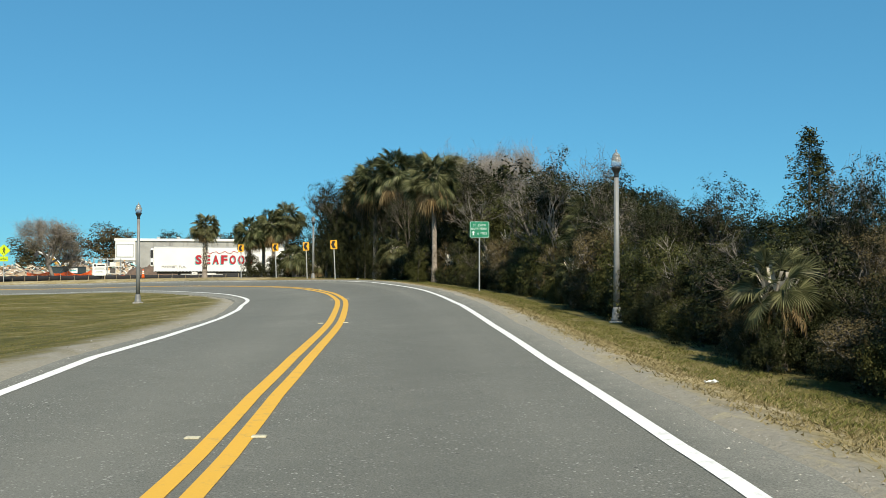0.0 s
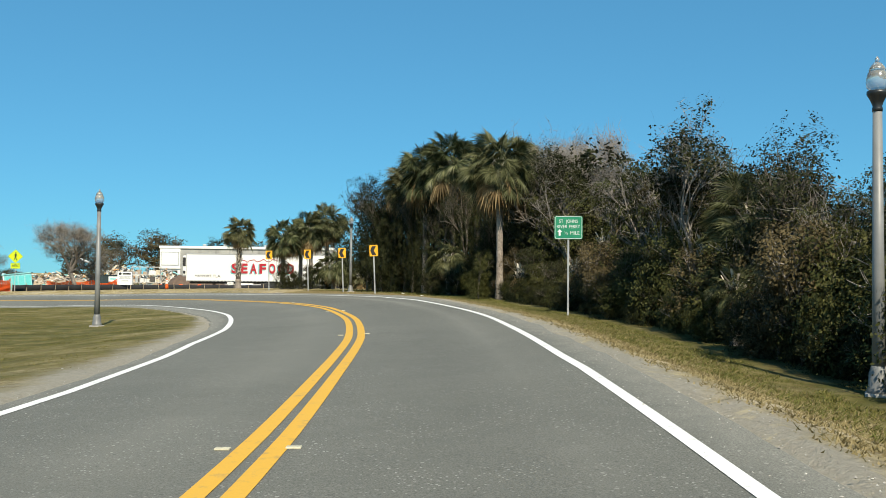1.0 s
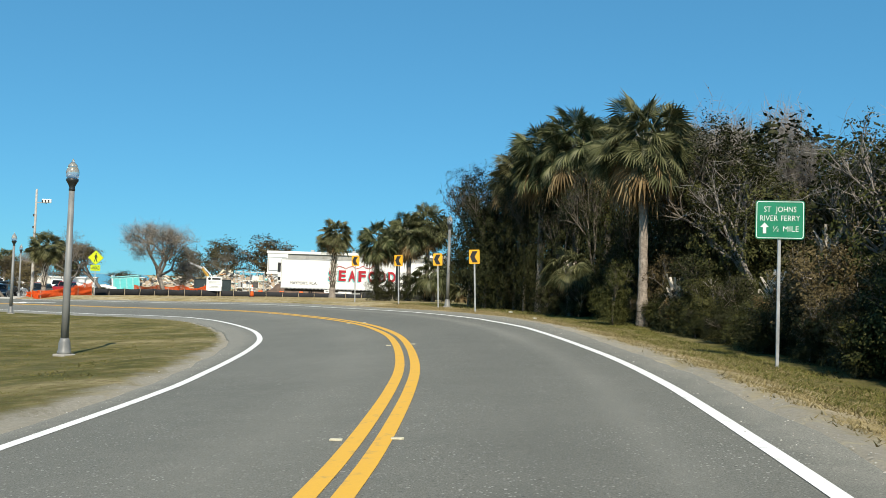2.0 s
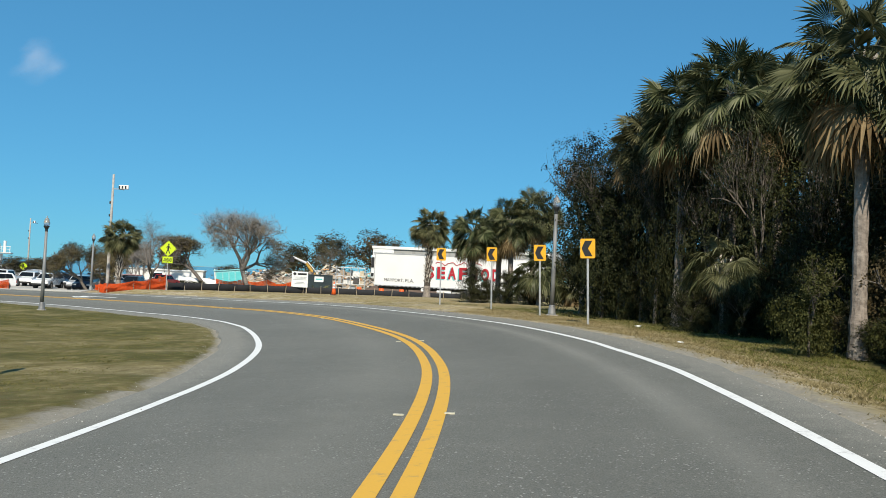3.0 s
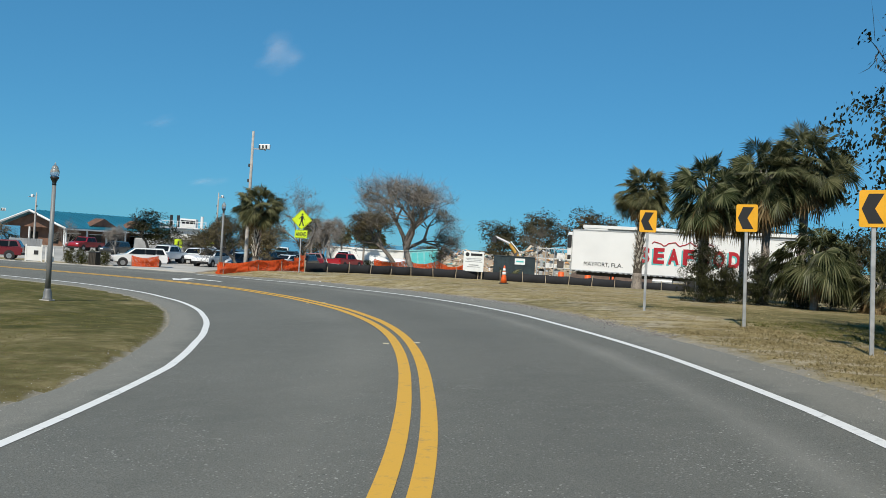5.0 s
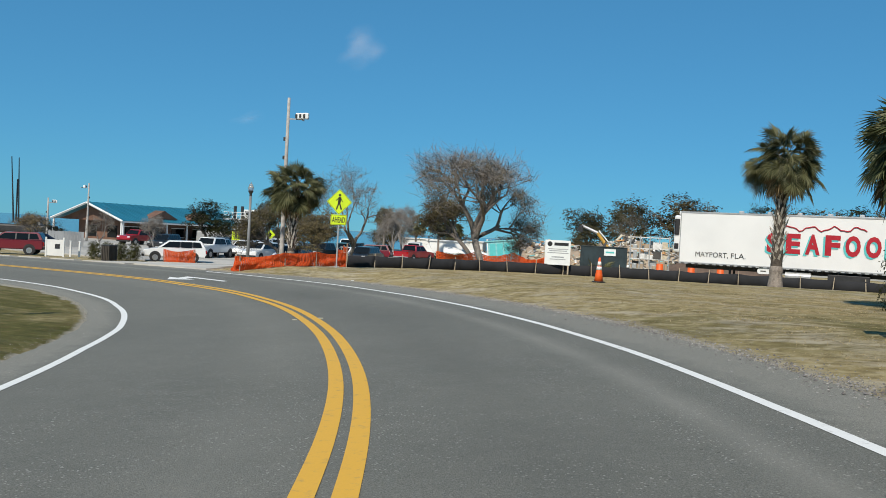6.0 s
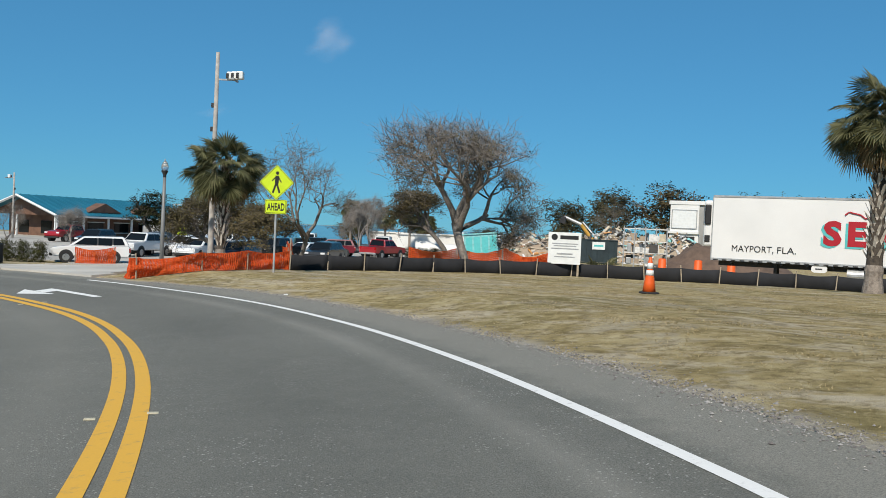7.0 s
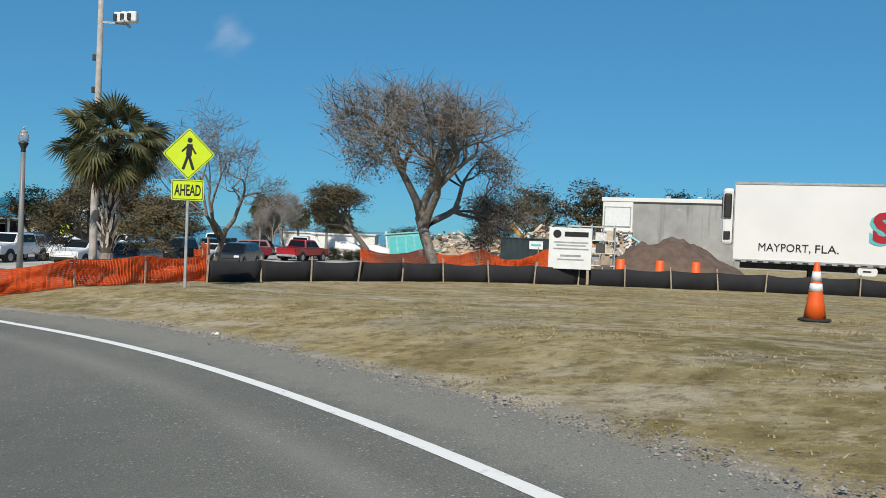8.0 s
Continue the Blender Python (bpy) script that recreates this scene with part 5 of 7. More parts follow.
def ferry_bridge():
    x, y = -123.0, 150.0
    g = foot(x, y)
    ob = holder("ferry", (x, y, g), 40, "white ferry superstructure with pilot house and masts", "ferry")
    part("hull", boxes(((0, 0, 1.0), (15, 7, 2.0), 0.2)), WALL_GREY, ob, "grey hull")
    part("deck_house", boxes(((0, 0, 2.9), (4.4, 3.4, 1.9), 0.1)), WALL_WHITE, ob)
    part("upper_deck", boxes(((0, 0, 4.0), (7.5, 5, 0.22), 0.05)), GALVANISED, ob)
    part("pilot_house", boxes(((0.5, 0, 4.85), (2.6, 2.6, 1.5), 0.1)), WALL_WHITE, ob)
    part("window", boxes(((0.5, -1.32, 5.05), (2.3, 0.05, 0.55))), CAR_GLASS, ob, "dark wheelhouse window")
    for dx in (-3, -1.6, 3.2):
        bm = bmesh.new()
        rod(bm, (dx * .8, 0, 4.0), (dx * .8, 0, 6.1), 0.24, n=10)
        part("funnel", bm, STEEL_DARK if dx < 0 else WALL_WHITE, ob)
    for k in range(12):
        part("rail_post", boxes(((-3.6 + k * .65, -2.4, 4.6), (0.07, 0.07, 1.0))), WALL_WHITE, ob)
    part("rail", boxes(((0, -2.4, 5.1), (7.3, 0.07, 0.07)), ((0, -2.4, 4.65), (7.3, 0.05, 0.05))), WALL_WHITE, ob)


ferry_bridge()


def shrimp_boat(x, y, turn):
    ob = holder("shrimp_boat", (x, y, foot(x, y)), turn, "far moored shrimp boat with raised outriggers", "boat")
    part("hull", boxes(((0, 0, 0.7), (12, 4.0, 1.4), 0.3)), STEEL_DARK, ob)
    part("cabin", boxes(((3, 0, 2.0), (2.6, 2.4, 1.4), 0.15)), WALL_GREY, ob)
    for sx in (-1, 1):
        bm = bmesh.new()
        rod(bm, (0, sx * 0.9, 1.8), (-0.5, sx * 1.3, 12.0), 0.14, 0.07, n=8)
        part("outrigger", bm, BLACK_PAINT, ob, "tall dark outrigger pole")
    bm = bmesh.new()
    rod(bm, (0, 0, 1.8), (0, 0, 8.5), 0.13, n=8)
    part("mast", bm, BLACK_PAINT, ob)


shrimp_boat(-153.0, 128.0, 40)


# ---------------------------------------------------------------- poles
def flood_pole(x, y, top, arm_z, label, heads=3, turn=0):
    g = foot(x, y)
    ob = holder("floodlight_pole", (x, y, g), turn, label, "light pole", "light poles round the lot")
    bm = bmesh.new()
    lathe(bm, [(.15, -.1), (.14, 1), (.11, (top - g) * .6), (.085, top - g)], 12)
    part("pole", bm, WOOD_POLE, ob, smooth=True)
    zz = arm_z - g
    bm = boxes(((0.45, 0, zz), (0.9, 0.07, 0.07)), ((0.85, 0, zz), (0.08, 0.9, 0.08)))
    part("arm", bm, GALVANISED, ob)
    for k in range(heads):
        bm = bmesh.new()
        box(bm, (0.62 + k * 0.26, -0.12 * k, zz + 0.18), (0.30, 0.34, 0.36), 0.05)
        h = part("floodlight", bm, SIGN_WHITE, ob, "white floodlight head")
        bm = boxes(((0.62 + k * 0.26 - 0.10, -0.12 * k - 0.14, zz + 0.16), (0.12, 0.14, 0.24), 0.02))
        part("lens", bm, STEEL_DARK, h)
    for z in (zz - 1.2, zz - 2.3):
        part("fitting", boxes(((-0.14, 0, z), (0.16, 0.10, 0.22), 0.02)), STEEL_DARK, ob)
    return ob


flood_pole(-53.8, 94.9, 9.0, 7.75, "tall weathered wooden pole with white floodlights", 3, 35)
flood_pole(-118.1, 119.8, 5.5, 4.9, "far slim pole with floodlight above the roof", 1, 200)
flood_pole(-120.2, 115.7, 3.4, 2.8, "far dark pole with lamp heads", 2, 60)
flood_pole(-104.0, 139.0, 7.4, 6.7, "far slim light pole over the lot", 1, 20)


# ---------------------------------------------------------------- parked vehicles
SHAPES = {
    "suv": dict(low=[(-2.3, .36), (2.25, .36), (2.36, .60), (2.28, .88), (1.25, 1.03), (-2.32, 1.06), (-2.37, .6)], cab=[(1.30, 1.02), (.45, 1.62), (-1.95, 1.66), (-2.30, 1.06)], w=1.84, axles=(1.42, -1.38), r=.36,
                win=[[(.98, 1.10), (.40, 1.53), (-.35, 1.55), (-.35, 1.10)], [(-.45, 1.10), (-.45, 1.55), (-1.25, 1.56), (-1.25, 1.10)], [(-1.35, 1.12), (-1.35, 1.56), (-1.85, 1.55), (-2.05, 1.14)]]),
    "pickup": dict(low=[(-2.8, .50), (2.72, .50), (2.85, .75), (2.76, 1.05), (1.45, 1.16), (-2.82, 1.12)], cab=[(1.30, 1.14), (.68, 1.80), (-.95, 1.82), (-1.20, 1.12)], w=1.94, axles=(1.78, -1.68), r=.40,
                   win=[[(1.05, 1.22), (.62, 1.70), (-.05, 1.71), (-.05, 1.22)], [(-.15, 1.22), (-.15, 1.71), (-.85, 1.70), (-1.00, 1.22)]]),
    "sedan": dict(low=[(-2.2, .32), (2.2, .32), (2.3, .55), (2.2, .78), (1.0, .92), (-2.2, .95), (-2.3, .6)], cab=[(1.10, .90), (.25, 1.40), (-1.05, 1.42), (-1.85, .95)], w=1.76, axles=(1.38, -1.32), r=.33,
                  win=[[(.80, .98), (.22, 1.33), (-.38, 1.35), (-.38, .98)], [(-.46, .98), (-.46, 1.35), (-1.0, 1.34), (-1.5, .98)]]),
    "van": dict(low=[(-2.6, .40), (2.5, .40), (2.62, .65), (2.55, 1.0), (1.75, 1.15), (-2.62, 1.15)], cab=[(1.75, 1.13), (1.1, 2.0), (-2.5, 2.05), (-2.62, 1.13)], w=1.95, axles=(1.65, -1.6), r=.37,
                win=[[(1.45, 1.22), (1.0, 1.82), (.35, 1.85), (.35, 1.22)]]),
}


def vehicle(kind, x, y, turn, paint, label, category, group="cars parked in the lot"):
    sh = SHAPES[kind]
    ob = holder({"suv": "suv", "pickup": "pickup_truck", "sedan": "sedan_car", "van": "van"}[kind], (x, y, foot(x, y) + 0.06), turn, label, category, group)
    w = sh["w"]
    bm = bmesh.new()
    plate(bm, sh["low"], -w / 2, w / 2)
    bmesh.ops.recalc_face_normals(bm, faces=bm.faces)
    bmesh.ops.bevel(bm, geom=list(bm.edges), offset=0.06, segments=2, affect="EDGES")
    body = part("body", bm, paint, ob)
    bm = bmesh.new()
    plate(bm, sh["cab"], -w / 2 + .03, w / 2 - .03)
    zmax = max(p[1] for p in sh["cab"])
    for v in bm.verts:
        if v.co.z > zmax - .12:
            v.co.y *= 0.80
    bmesh.ops.recalc_face_normals(bm, faces=bm.faces)
    bmesh.ops.bevel(bm, geom=list(bm.edges), offset=0.05, segments=2, affect="EDGES")
    cab = part("cabin", bm, paint, ob)
    z0 = min(p[1] for p in sh["cab"])
    for sy in (-1, 1):
        for poly in sh["win"]:
            bm = bmesh.new()
            vs = []
            for px, pz in poly:
                u = (pz - z0) / (zmax - z0)
                half = (w / 2 - .03) * (1 - 0.20 * u)
                vs.append([bm.verts.new((px, sy * (half + e), pz)) for e in (-.03, .012)])
            n = len(vs)
            bm.faces.new([v[1] for v in vs])
            bm.faces.new([v[0] for v in vs][::-1])
            for i in range(n):
                bm.faces.new((vs[i][0], vs[i][1], vs[(i + 1) % n][1], vs[(i + 1) % n][0]))
            bmesh.ops.recalc_face_normals(bm, faces=bm.faces)
            part("side_window", bm, CAR_GLASS, cab)
        bm = bmesh.new()
        vs = []
        for px, pz in (sh["win"][0][0], sh["win"][0][1], sh["win"][-1][-2], sh["win"][-1][-1]):
            half = (w / 2 - .03) * (1 - 0.20 * (pz - z0) / (zmax - z0))
            vs.append([bm.verts.new((px, sy * (half + e), pz)) for e in (-.03, .006)])
        bm.faces.new([v[1] for v in vs])
        bm.faces.new([v[0] for v in vs][::-1])
        for i in range(4):
            bm.faces.new((vs[i][0], vs[i][1], vs[(i + 1) % 4][1], vs[(i + 1) % 4][0]))
        bmesh.ops.recalc_face_normals(bm, faces=bm.faces)
        part("pillar_trim", bm, BLACK_PAINT, cab, "black window pillars")
    for a, b in ((sh["cab"][0], sh["cab"][1]), (sh["cab"][3], sh["cab"][2])):
        sgn = 1 if a[0] > 0 else -1
        bm = bmesh.new()
        q = []
        for u in (0.14, 0.90):
            px, pz = a[0] + (b[0] - a[0]) * u, a[1] + (b[1] - a[1]) * u
            half = (w / 2 - .03) * (1 - 0.20 * u) - .10
            for e in (-.03, .02):
                q.append([bm.verts.new((px + sgn * e, -half, pz + e * .4)), bm.verts.new((px + sgn * e, half, pz + e * .4))])
        lo_i, lo_o, hi_i, hi_o = q
        for f in ((lo_o[0], lo_o[1], hi_o[1], hi_o[0]), (lo_i[1], lo_i[0], hi_i[0], hi_i[1]), (lo_i[0], lo_o[0], hi_o[0], hi_i[0]), (lo_o[1], lo_i[1], hi_i[1], hi_o[1]), (hi_o[0], hi_o[1], hi_i[1], hi_i[0]), (lo_i[0], lo_i[1], lo_o[1], lo_o[0])):
            bm.faces.new(f)
        bmesh.ops.recalc_face_normals(bm, faces=bm.faces)
        part("windscreen" if sgn > 0 else "rear_window", bm, CAR_GLASS, cab)
    for ax in sh["axles"]:
        for sy in (-1, 1):
            r = sh["r"]
            bm = bmesh.new()
            rod(bm, (ax, sy * (w / 2 - .22), r - .06), (ax, sy * (w / 2 + .02), r - .06), r, n=22)
            tyre = part("wheel", bm, TYRE, ob)
            bm = bmesh.new()
            rod(bm, (ax, sy * (w / 2 - .3), r), (ax, sy * (w / 2 + .006), r), r * 1.17, n=22)
            part("wheel_arch", bm, STEEL_DARK, body)
            bm = bmesh.new()
            rod(bm, (ax, sy * (w / 2 - .1), r - .06), (ax, sy * (w / 2 + .03), r - .06), r * .60, n=14)
            part("rim", bm, RIM, tyre)
    fx, rx = max(p[0] for p in sh["low"]), min(p[0] for p in sh["low"])
    zl = sh["low"][3][1] - .12
    for sy in (-1, 1):
        part("headlight", boxes(((fx - .10, sy * (w / 2 - .25), zl), (0.16, 0.36, 0.16), 0.03)), LAMP_CLEAR, ob)
        part("tail_light", boxes(((rx + .05, sy * (w / 2 - .14), zl + .05), (0.12, 0.18, 0.30), 0.03)), LAMP_RED, ob)
    part("front_bumper", boxes(((fx - .05, 0, .45), (0.2, w - .1, 0.18), 0.04)), BLACK_RUBBER, ob)
    part("rear_bumper", boxes(((rx + .05, 0, .48), (0.2, w - .1, 0.18), 0.04)), GALVANISED if kind == "pickup" else BLACK_RUBBER, ob)
    if kind == "pickup":
        part("bed", boxes(((rx + .85, 0, 1.125), (1.5, w - .25, 0.03))), STEEL_DARK, body, "dark open cargo bed")
    return ob


def car_paint(name, col):
    m, nt, b = shader(name, 0.28)
    c = mixc(nt, mathn(nt, "MULTIPLY", noise_node(nt, 2.5, 4), 0.3), col, tuple(x * .7 for x in col))
    nt.links.new(c, b.inputs["Base Color"])
    b.inputs["Coat Weight"].default_value = 0.5
    return m


PAINT = {k: car_paint(k + "_car_paint", c) for k, c in dict(white=(.78, .79, .78), silver=(.42, .43, .44), red=(.36, .012, .02), maroon=(.16, .012, .022), navy=(.012, .02, .045), black=(.014, .015, .016), green=(.03, .06, .05)).items()}
for kind, x, y, turn, col, label in (
        ("suv", -72.4, 100.6, -124, "white", "white crossover car parked behind orange mesh"),
        ("pickup", -79.6, 109.6, -68, "white", "white crew-cab pickup truck in the lot"),
        ("suv", -80.2, 114.0, -60, "white", "white sport utility car in the lot"),
        ("suv", -83.0, 112.5, -60, "silver", "silver sport utility car in the lot"),
        ("suv", -82.2, 122.0, -45, "navy", "dark blue sport utility car in the lot"),
        ("sedan", -84.5, 126.6, -40, "black", "black car parked under the tree"),
        ("suv", -83.5, 130.5, -40, "green", "dark green car in the lot"),
        ("van", -92.0, 140.0, -50, "white", "white van parked beyond the cars"),
        ("sedan", -80.3, 138.6, -100, "silver", "silver car in the lot"),
        ("suv", -80.9, 132.3, -150, "maroon", "maroon sport utility car in the lot"),
        ("pickup", -76.9, 135.1, 98, "red", "red pickup truck in the lot"),
        ("pickup", -109.1, 121.3, -70, "red", "bright red pickup truck near the restaurant"),
        ("suv", -96.0, 116.0, -60, "black", "black car near the restaurant"),
        ("suv", -90.5, 118.5, -60, "black", "dark car in the second row"),
        ("suv", -80.5, 92.0, -130, "maroon", "dark red car beside the lot entrance"),
        ("sedan", -90.5, 98.5, -100, "navy", "dark blue car past the hedge"),
        ("van", -86.0, 146.0, -55, "white", "white boat-like van behind the red pickup"),
        ("suv", -94.0, 130.0, -55, "white", "white car in the far row"),
        ("suv", -90.0, 125.0, -50, "silver", "silver car in the far row"),
        ("suv", -81.5, 116.5, -60, "white", "white sport utility car in the near row"),
        ("suv", -77.4, 117.6, -75, "navy", "dark blue sport utility car in the near row"),
        ("suv", -74.6, 111.0, -70, "white", "white car behind the palm"),
        ("suv", -73.6, 114.6, -70, "black", "black car under the olive trees"),
        ("pickup", -74.4, 118.4, -72, "black", "black pickup truck under the olive trees"),
        ("sedan", -76.0, 123.4, -78, "white", "white car beside the black pickup"),
        ("suv", -66.9, 107.9, -62, "navy", "dark blue sport utility car behind the palm"),
        ("suv", -70.0, 110.6, -62, "silver", "silver sport utility car behind the palm"),
        ("sedan", -72.7, 123.0, -66, "green", "dark green car under the bare tree"),
        ("suv", -70.6, 120.2, -66, "black", "black sport utility car under the bare tree"),
        ("suv", -87.0, 136.0, -60, "black", "black car in the far row")):
    vehicle(kind, x, y, turn, PAINT[col], label, {"suv": "car", "sedan": "car", "pickup": "pickup truck", "van": "van"}[kind])


# ---------------------------------------------------------------- plants: meshes shared by many
def frond_mesh(name, n, lo, hi, petiole, blade, seed, mat, droop=0.35, leaflets=20, lift=0.0):
    """Fan-shaped palm leaves set round a growing point: elevation lo..hi in degrees."""
    rnd = random.Random(seed)
    verts, faces = [], []
    for k in range(n):
        az = k * 2.39996 + rnd.uniform(-.25, .25)
        sl, su = math.sin(radians(lo)), math.sin(radians(hi))
        el = math.asin(sl + (su - sl) * (k + .5) / n) + radians(rnd.uniform(-9, 9))
        out = Vector((math.cos(az) * math.cos(el), math.sin(az) * math.cos(el), math.sin(el)))
        side = Vector((-math.sin(az), math.cos(az), 0))
        p = petiole * rnd.uniform(.62, 1.18)
        bend = Vector((0, 0, -1)) * droop * p * (0.4 + 0.6 * math.cos(el))
        a, m, h = Vector((0, 0, lift)), out * p * .55 + bend * .25 + Vector((0, 0, lift)), out * p + bend * .8 + Vector((0, 0, lift))
        w = side * .022
        q = len(verts)
        verts += [a - w, a + w, m - w, m + w, h - w * .7, h + w * .7]
        faces += [(q, q + 1, q + 3, q + 2), (q + 2, q + 3, q + 5, q + 4)]
        fwd = ((h - m).normalized() + Vector((0, 0, -1)) * rnd.uniform(.10, .75) * math.cos(el)).normalized()
        nrm = fwd.cross(side).normalized()
        tilt = rnd.uniform(-1.15, 1.15)
        side2 = (side * math.cos(tilt) + nrm * math.sin(tilt)).normalized()
        nrm2 = fwd.cross(side2).normalized()
        b = blade * rnd.uniform(.8, 1.1)
        for i in range(leaflets):
            t = (i + .5) / leaflets * 2 - 1
            ang = t * radians(112)
            d = fwd * math.cos(ang) + side2 * math.sin(ang)
            ln = b * (1.0 - .35 * abs(t) ** 2) * rnd.uniform(.88, 1.08)
            root = h + fwd * (.10 * b * (1 - abs(t)))
            mid = root + d * ln * .55 + nrm2 * (.05 * b * (1 - t * t)) + Vector((0, 0, -1)) * (.05 * b)
            tip = root + d * ln + Vector((0, 0, -1)) * (droop * ln * rnd.uniform(.35, .95))
            ww = d.cross(nrm2).normalized() * (b * .95 / leaflets)
            up = nrm2 * (b * .025)
            q = len(verts)
            verts += [root, mid - ww + up, mid + ww + up, tip, mid - up * .6]
            faces += [(q, q + 1, q + 4), (q, q + 4, q + 2), (q + 1, q + 3, q + 4), (q + 4, q + 3, q + 2)]
    return raw_mesh(name, verts, faces, [mat])


def palm_trunk_mesh(name, h, r, seed, lean=0.0, boots=0.0):
    rnd = random.Random(seed)
    bm = bmesh.new()
    n, rings = 12, max(8, int(h * 5))
    prev = None
    for k in range(rings + 1):
        u = k / rings
        rr = r * (1.22 - .30 * min(1, u * 4)) * (1 + .05 * math.sin(k * 1.9)) * rnd.uniform(.96, 1.04) * (1 - .10 * u)
        cx = lean * u * u
        ring = [bm.verts.new((cx + rr * math.cos(2 * math.pi * i / n), rr * math.sin(2 * math.pi * i / n), h * u)) for i in range(n)]
        if prev:
            for i in range(n):
                f = bm.faces.new((prev[i], prev[(i + 1) % n], ring[(i + 1) % n], ring[i]))
                if boots > .3 and u > 1 - boots:
                    f.material_index = 2
        prev = ring
    bm.faces.new(prev)
    if boots:
        # split bases of old leaves, criss-crossed up the stem
        k, z = 0, h * (1 - boots)
        while z < h + .12:
            a = k * 2.39996
            u = z / h
            cx = lean * min(1, u) ** 2
            d, t = Vector((math.cos(a), math.sin(a), 0)), Vector((-math.sin(a), math.cos(a), 0))
            base = Vector((cx, 0, z)) + d * r * .82
            for sg in (-1, 1):
                tip = base + d * rnd.uniform(.10, .20) + t * sg * .15 + Vector((0, 0, rnd.uniform(.24, .40)))
                q = [base + t * sg * .01, base + t * sg * .13, tip + t * .035, tip - t * .035, base + t * sg * .07 - Vector((0, 0, .12))]
                vs = [bm.verts.new(p) for p in q]
                bm.faces.new((vs[0], vs[1], vs[2], vs[3])).material_index = 1
                bm.faces.new((vs[1], vs[0], vs[4])).material_index = 1
            z += .062
            k += 1
    me = bpy.data.meshes.new(name)
    bm.to_mesh(me)
    bm.free()
    me.materials.append(PALM_BARK)
    me.materials.append(PALM_BOOT)
    me.materials.append(PALM_FIBRE)
    return me


def shared(name, me, parent, m=None, label=""):
    ob = new(name, me)
    ob.parent = parent
    if m is not None:
        ob.matrix_basis = m
    if label:
        ob["label"] = label
    return ob


CROWNS = [frond_mesh("crown", 70, -50, 82, 1.0, .74, 11 + k, FROND_GREEN, droop=.26, leaflets=24) for k in range(3)]
SKIRTS = [frond_mesh("skirt", 26, -80, -12, .84, .68, 31 + k, FROND_DRY, droop=.75, leaflets=16) for k in range(3)]
LOW_CROWN = [frond_mesh("fronds", (34, 20)[k], -16, 76, 1.05, .86, 51 + k, FROND_GREEN, droop=(.62, .22)[k], leaflets=28) for k in range(2)]


def palm(x, y, h, r=0.17, size=1.0, boots=0.25, lean=0.0, k=0, turn=0, skirt=1.0, label="cabbage palm with green fan fronds and dry skirt", group="cabbage palms", z=None):
    ob = holder("palm_tree", (x, y, (foot(x, y) if z is None else z) - 0.08), turn, label, "palm tree", group)
    th = h - 1.45 * size
    o = shared("trunk", palm_trunk_mesh("trunk", th, r, 70 + k, lean, boots), ob)
    top = Matrix.Translation((lean, 0, th)) @ Matrix.Rotation(k * 1.3, 4, "Z") @ Matrix.Scale(size, 4)
    shared("crown", CROWNS[k % 3], ob, top)
    if skirt:
        shared("skirt", SKIRTS[k % 3], ob, Matrix.Translation((lean, 0, th - .12 * size)) @ Matrix.Rotation(k * .7, 4, "Z") @ Matrix.Scale(size * skirt, 4), "dry brown hanging fronds")
    return ob


def palmetto(x, y, h, size, k, label="low palmetto clump of green fan fronds", z=None):
    ob = holder("palmetto", (x, y, (foot(x, y) if z is None else z) - 0.05), k * 77, label, "palm shrub", "palmettos")
    shared("trunk", palm_trunk_mesh("trunk", h, .14, 90 + k, 0, .6), ob)
    shared("crown", LOW_CROWN[k % 2], ob, Matrix.Translation((0, 0, h)) @ Matrix.Scale(size, 4))
    shared("skirt", SKIRTS[k % 3], ob, Matrix.Translation((0, 0, h)) @ Matrix.Scale(size * .8, 4), "dry brown hanging fronds")
    return ob


def dead_palmetto(x, y, h, size, k):
    ob = holder("dead_palmetto", (x, y, foot(x, y) - 0.05), k * 77, "withered palmetto with pale hanging fronds among shrubs", "palm shrub", "withered palmettos in the wood")
    shared("trunk", palm_trunk_mesh("trunk", h, .12, 130 + k, 0, .6), ob)
    for i, sc in enumerate((size, size * .8)):
        shared("dead_fronds", SKIRTS[(k + i) % 3], ob, Matrix.Translation((0, 0, h - .25 * i)) @ Matrix.Rotation(i + k, 4, "Z") @ Matrix.Scale(sc, 4), "pale dry hanging fronds")


for k, (x, y, h, sc) in enumerate(((2.3, 43.6, 1.5, .5), (3.1, 41.8, 2.4, .5), (4.0, 37.6, 1.3, .45), (4.8, 34.5, 2.2, .5), (5.2, 30.8, 1.0, .42), (5.8, 27.6, 1.8, .45), (.5, 49.6, 1.3, .5))):
    dead_palmetto(x, y, h, sc, k)


# palms in front of the trailer
palm(-26.6, 100.1, 7.5, .27, 1.15, .8, .15, 0, 10, .8, "cabbage palm with crisscrossed boots on its trunk")
palm(-18.3, 84.6, 6.1, .22, 1.12, .2, .1, 1, 60, .9, "cabbage palm with a leafy shrub at its foot")
palm(-17.75, 89.0, 6.4, .20, 1.1, .2, -.2, 2, 100, .9)
palm(-16.3, 86.5, 7.0, .19, 1.2, .2, .1, 0, 200, .9)
palm(-15.0, 87.0, 7.6, .19, 1.2, .2, -.1, 1, 300, .9)
palmetto(-14.0, 84.5, 2.0, 1.1, 0, "low palmetto with green fronds and dry hanging leaves")
palmetto(-11.8, 84.8, 1.0, .85, 1)
# palm by the orange fence
palm(-51.9, 93.9, 6.3, .22, 1.12, .75, .12, 2, 20, .75, "cabbage palm ringed by orange plastic fencing")
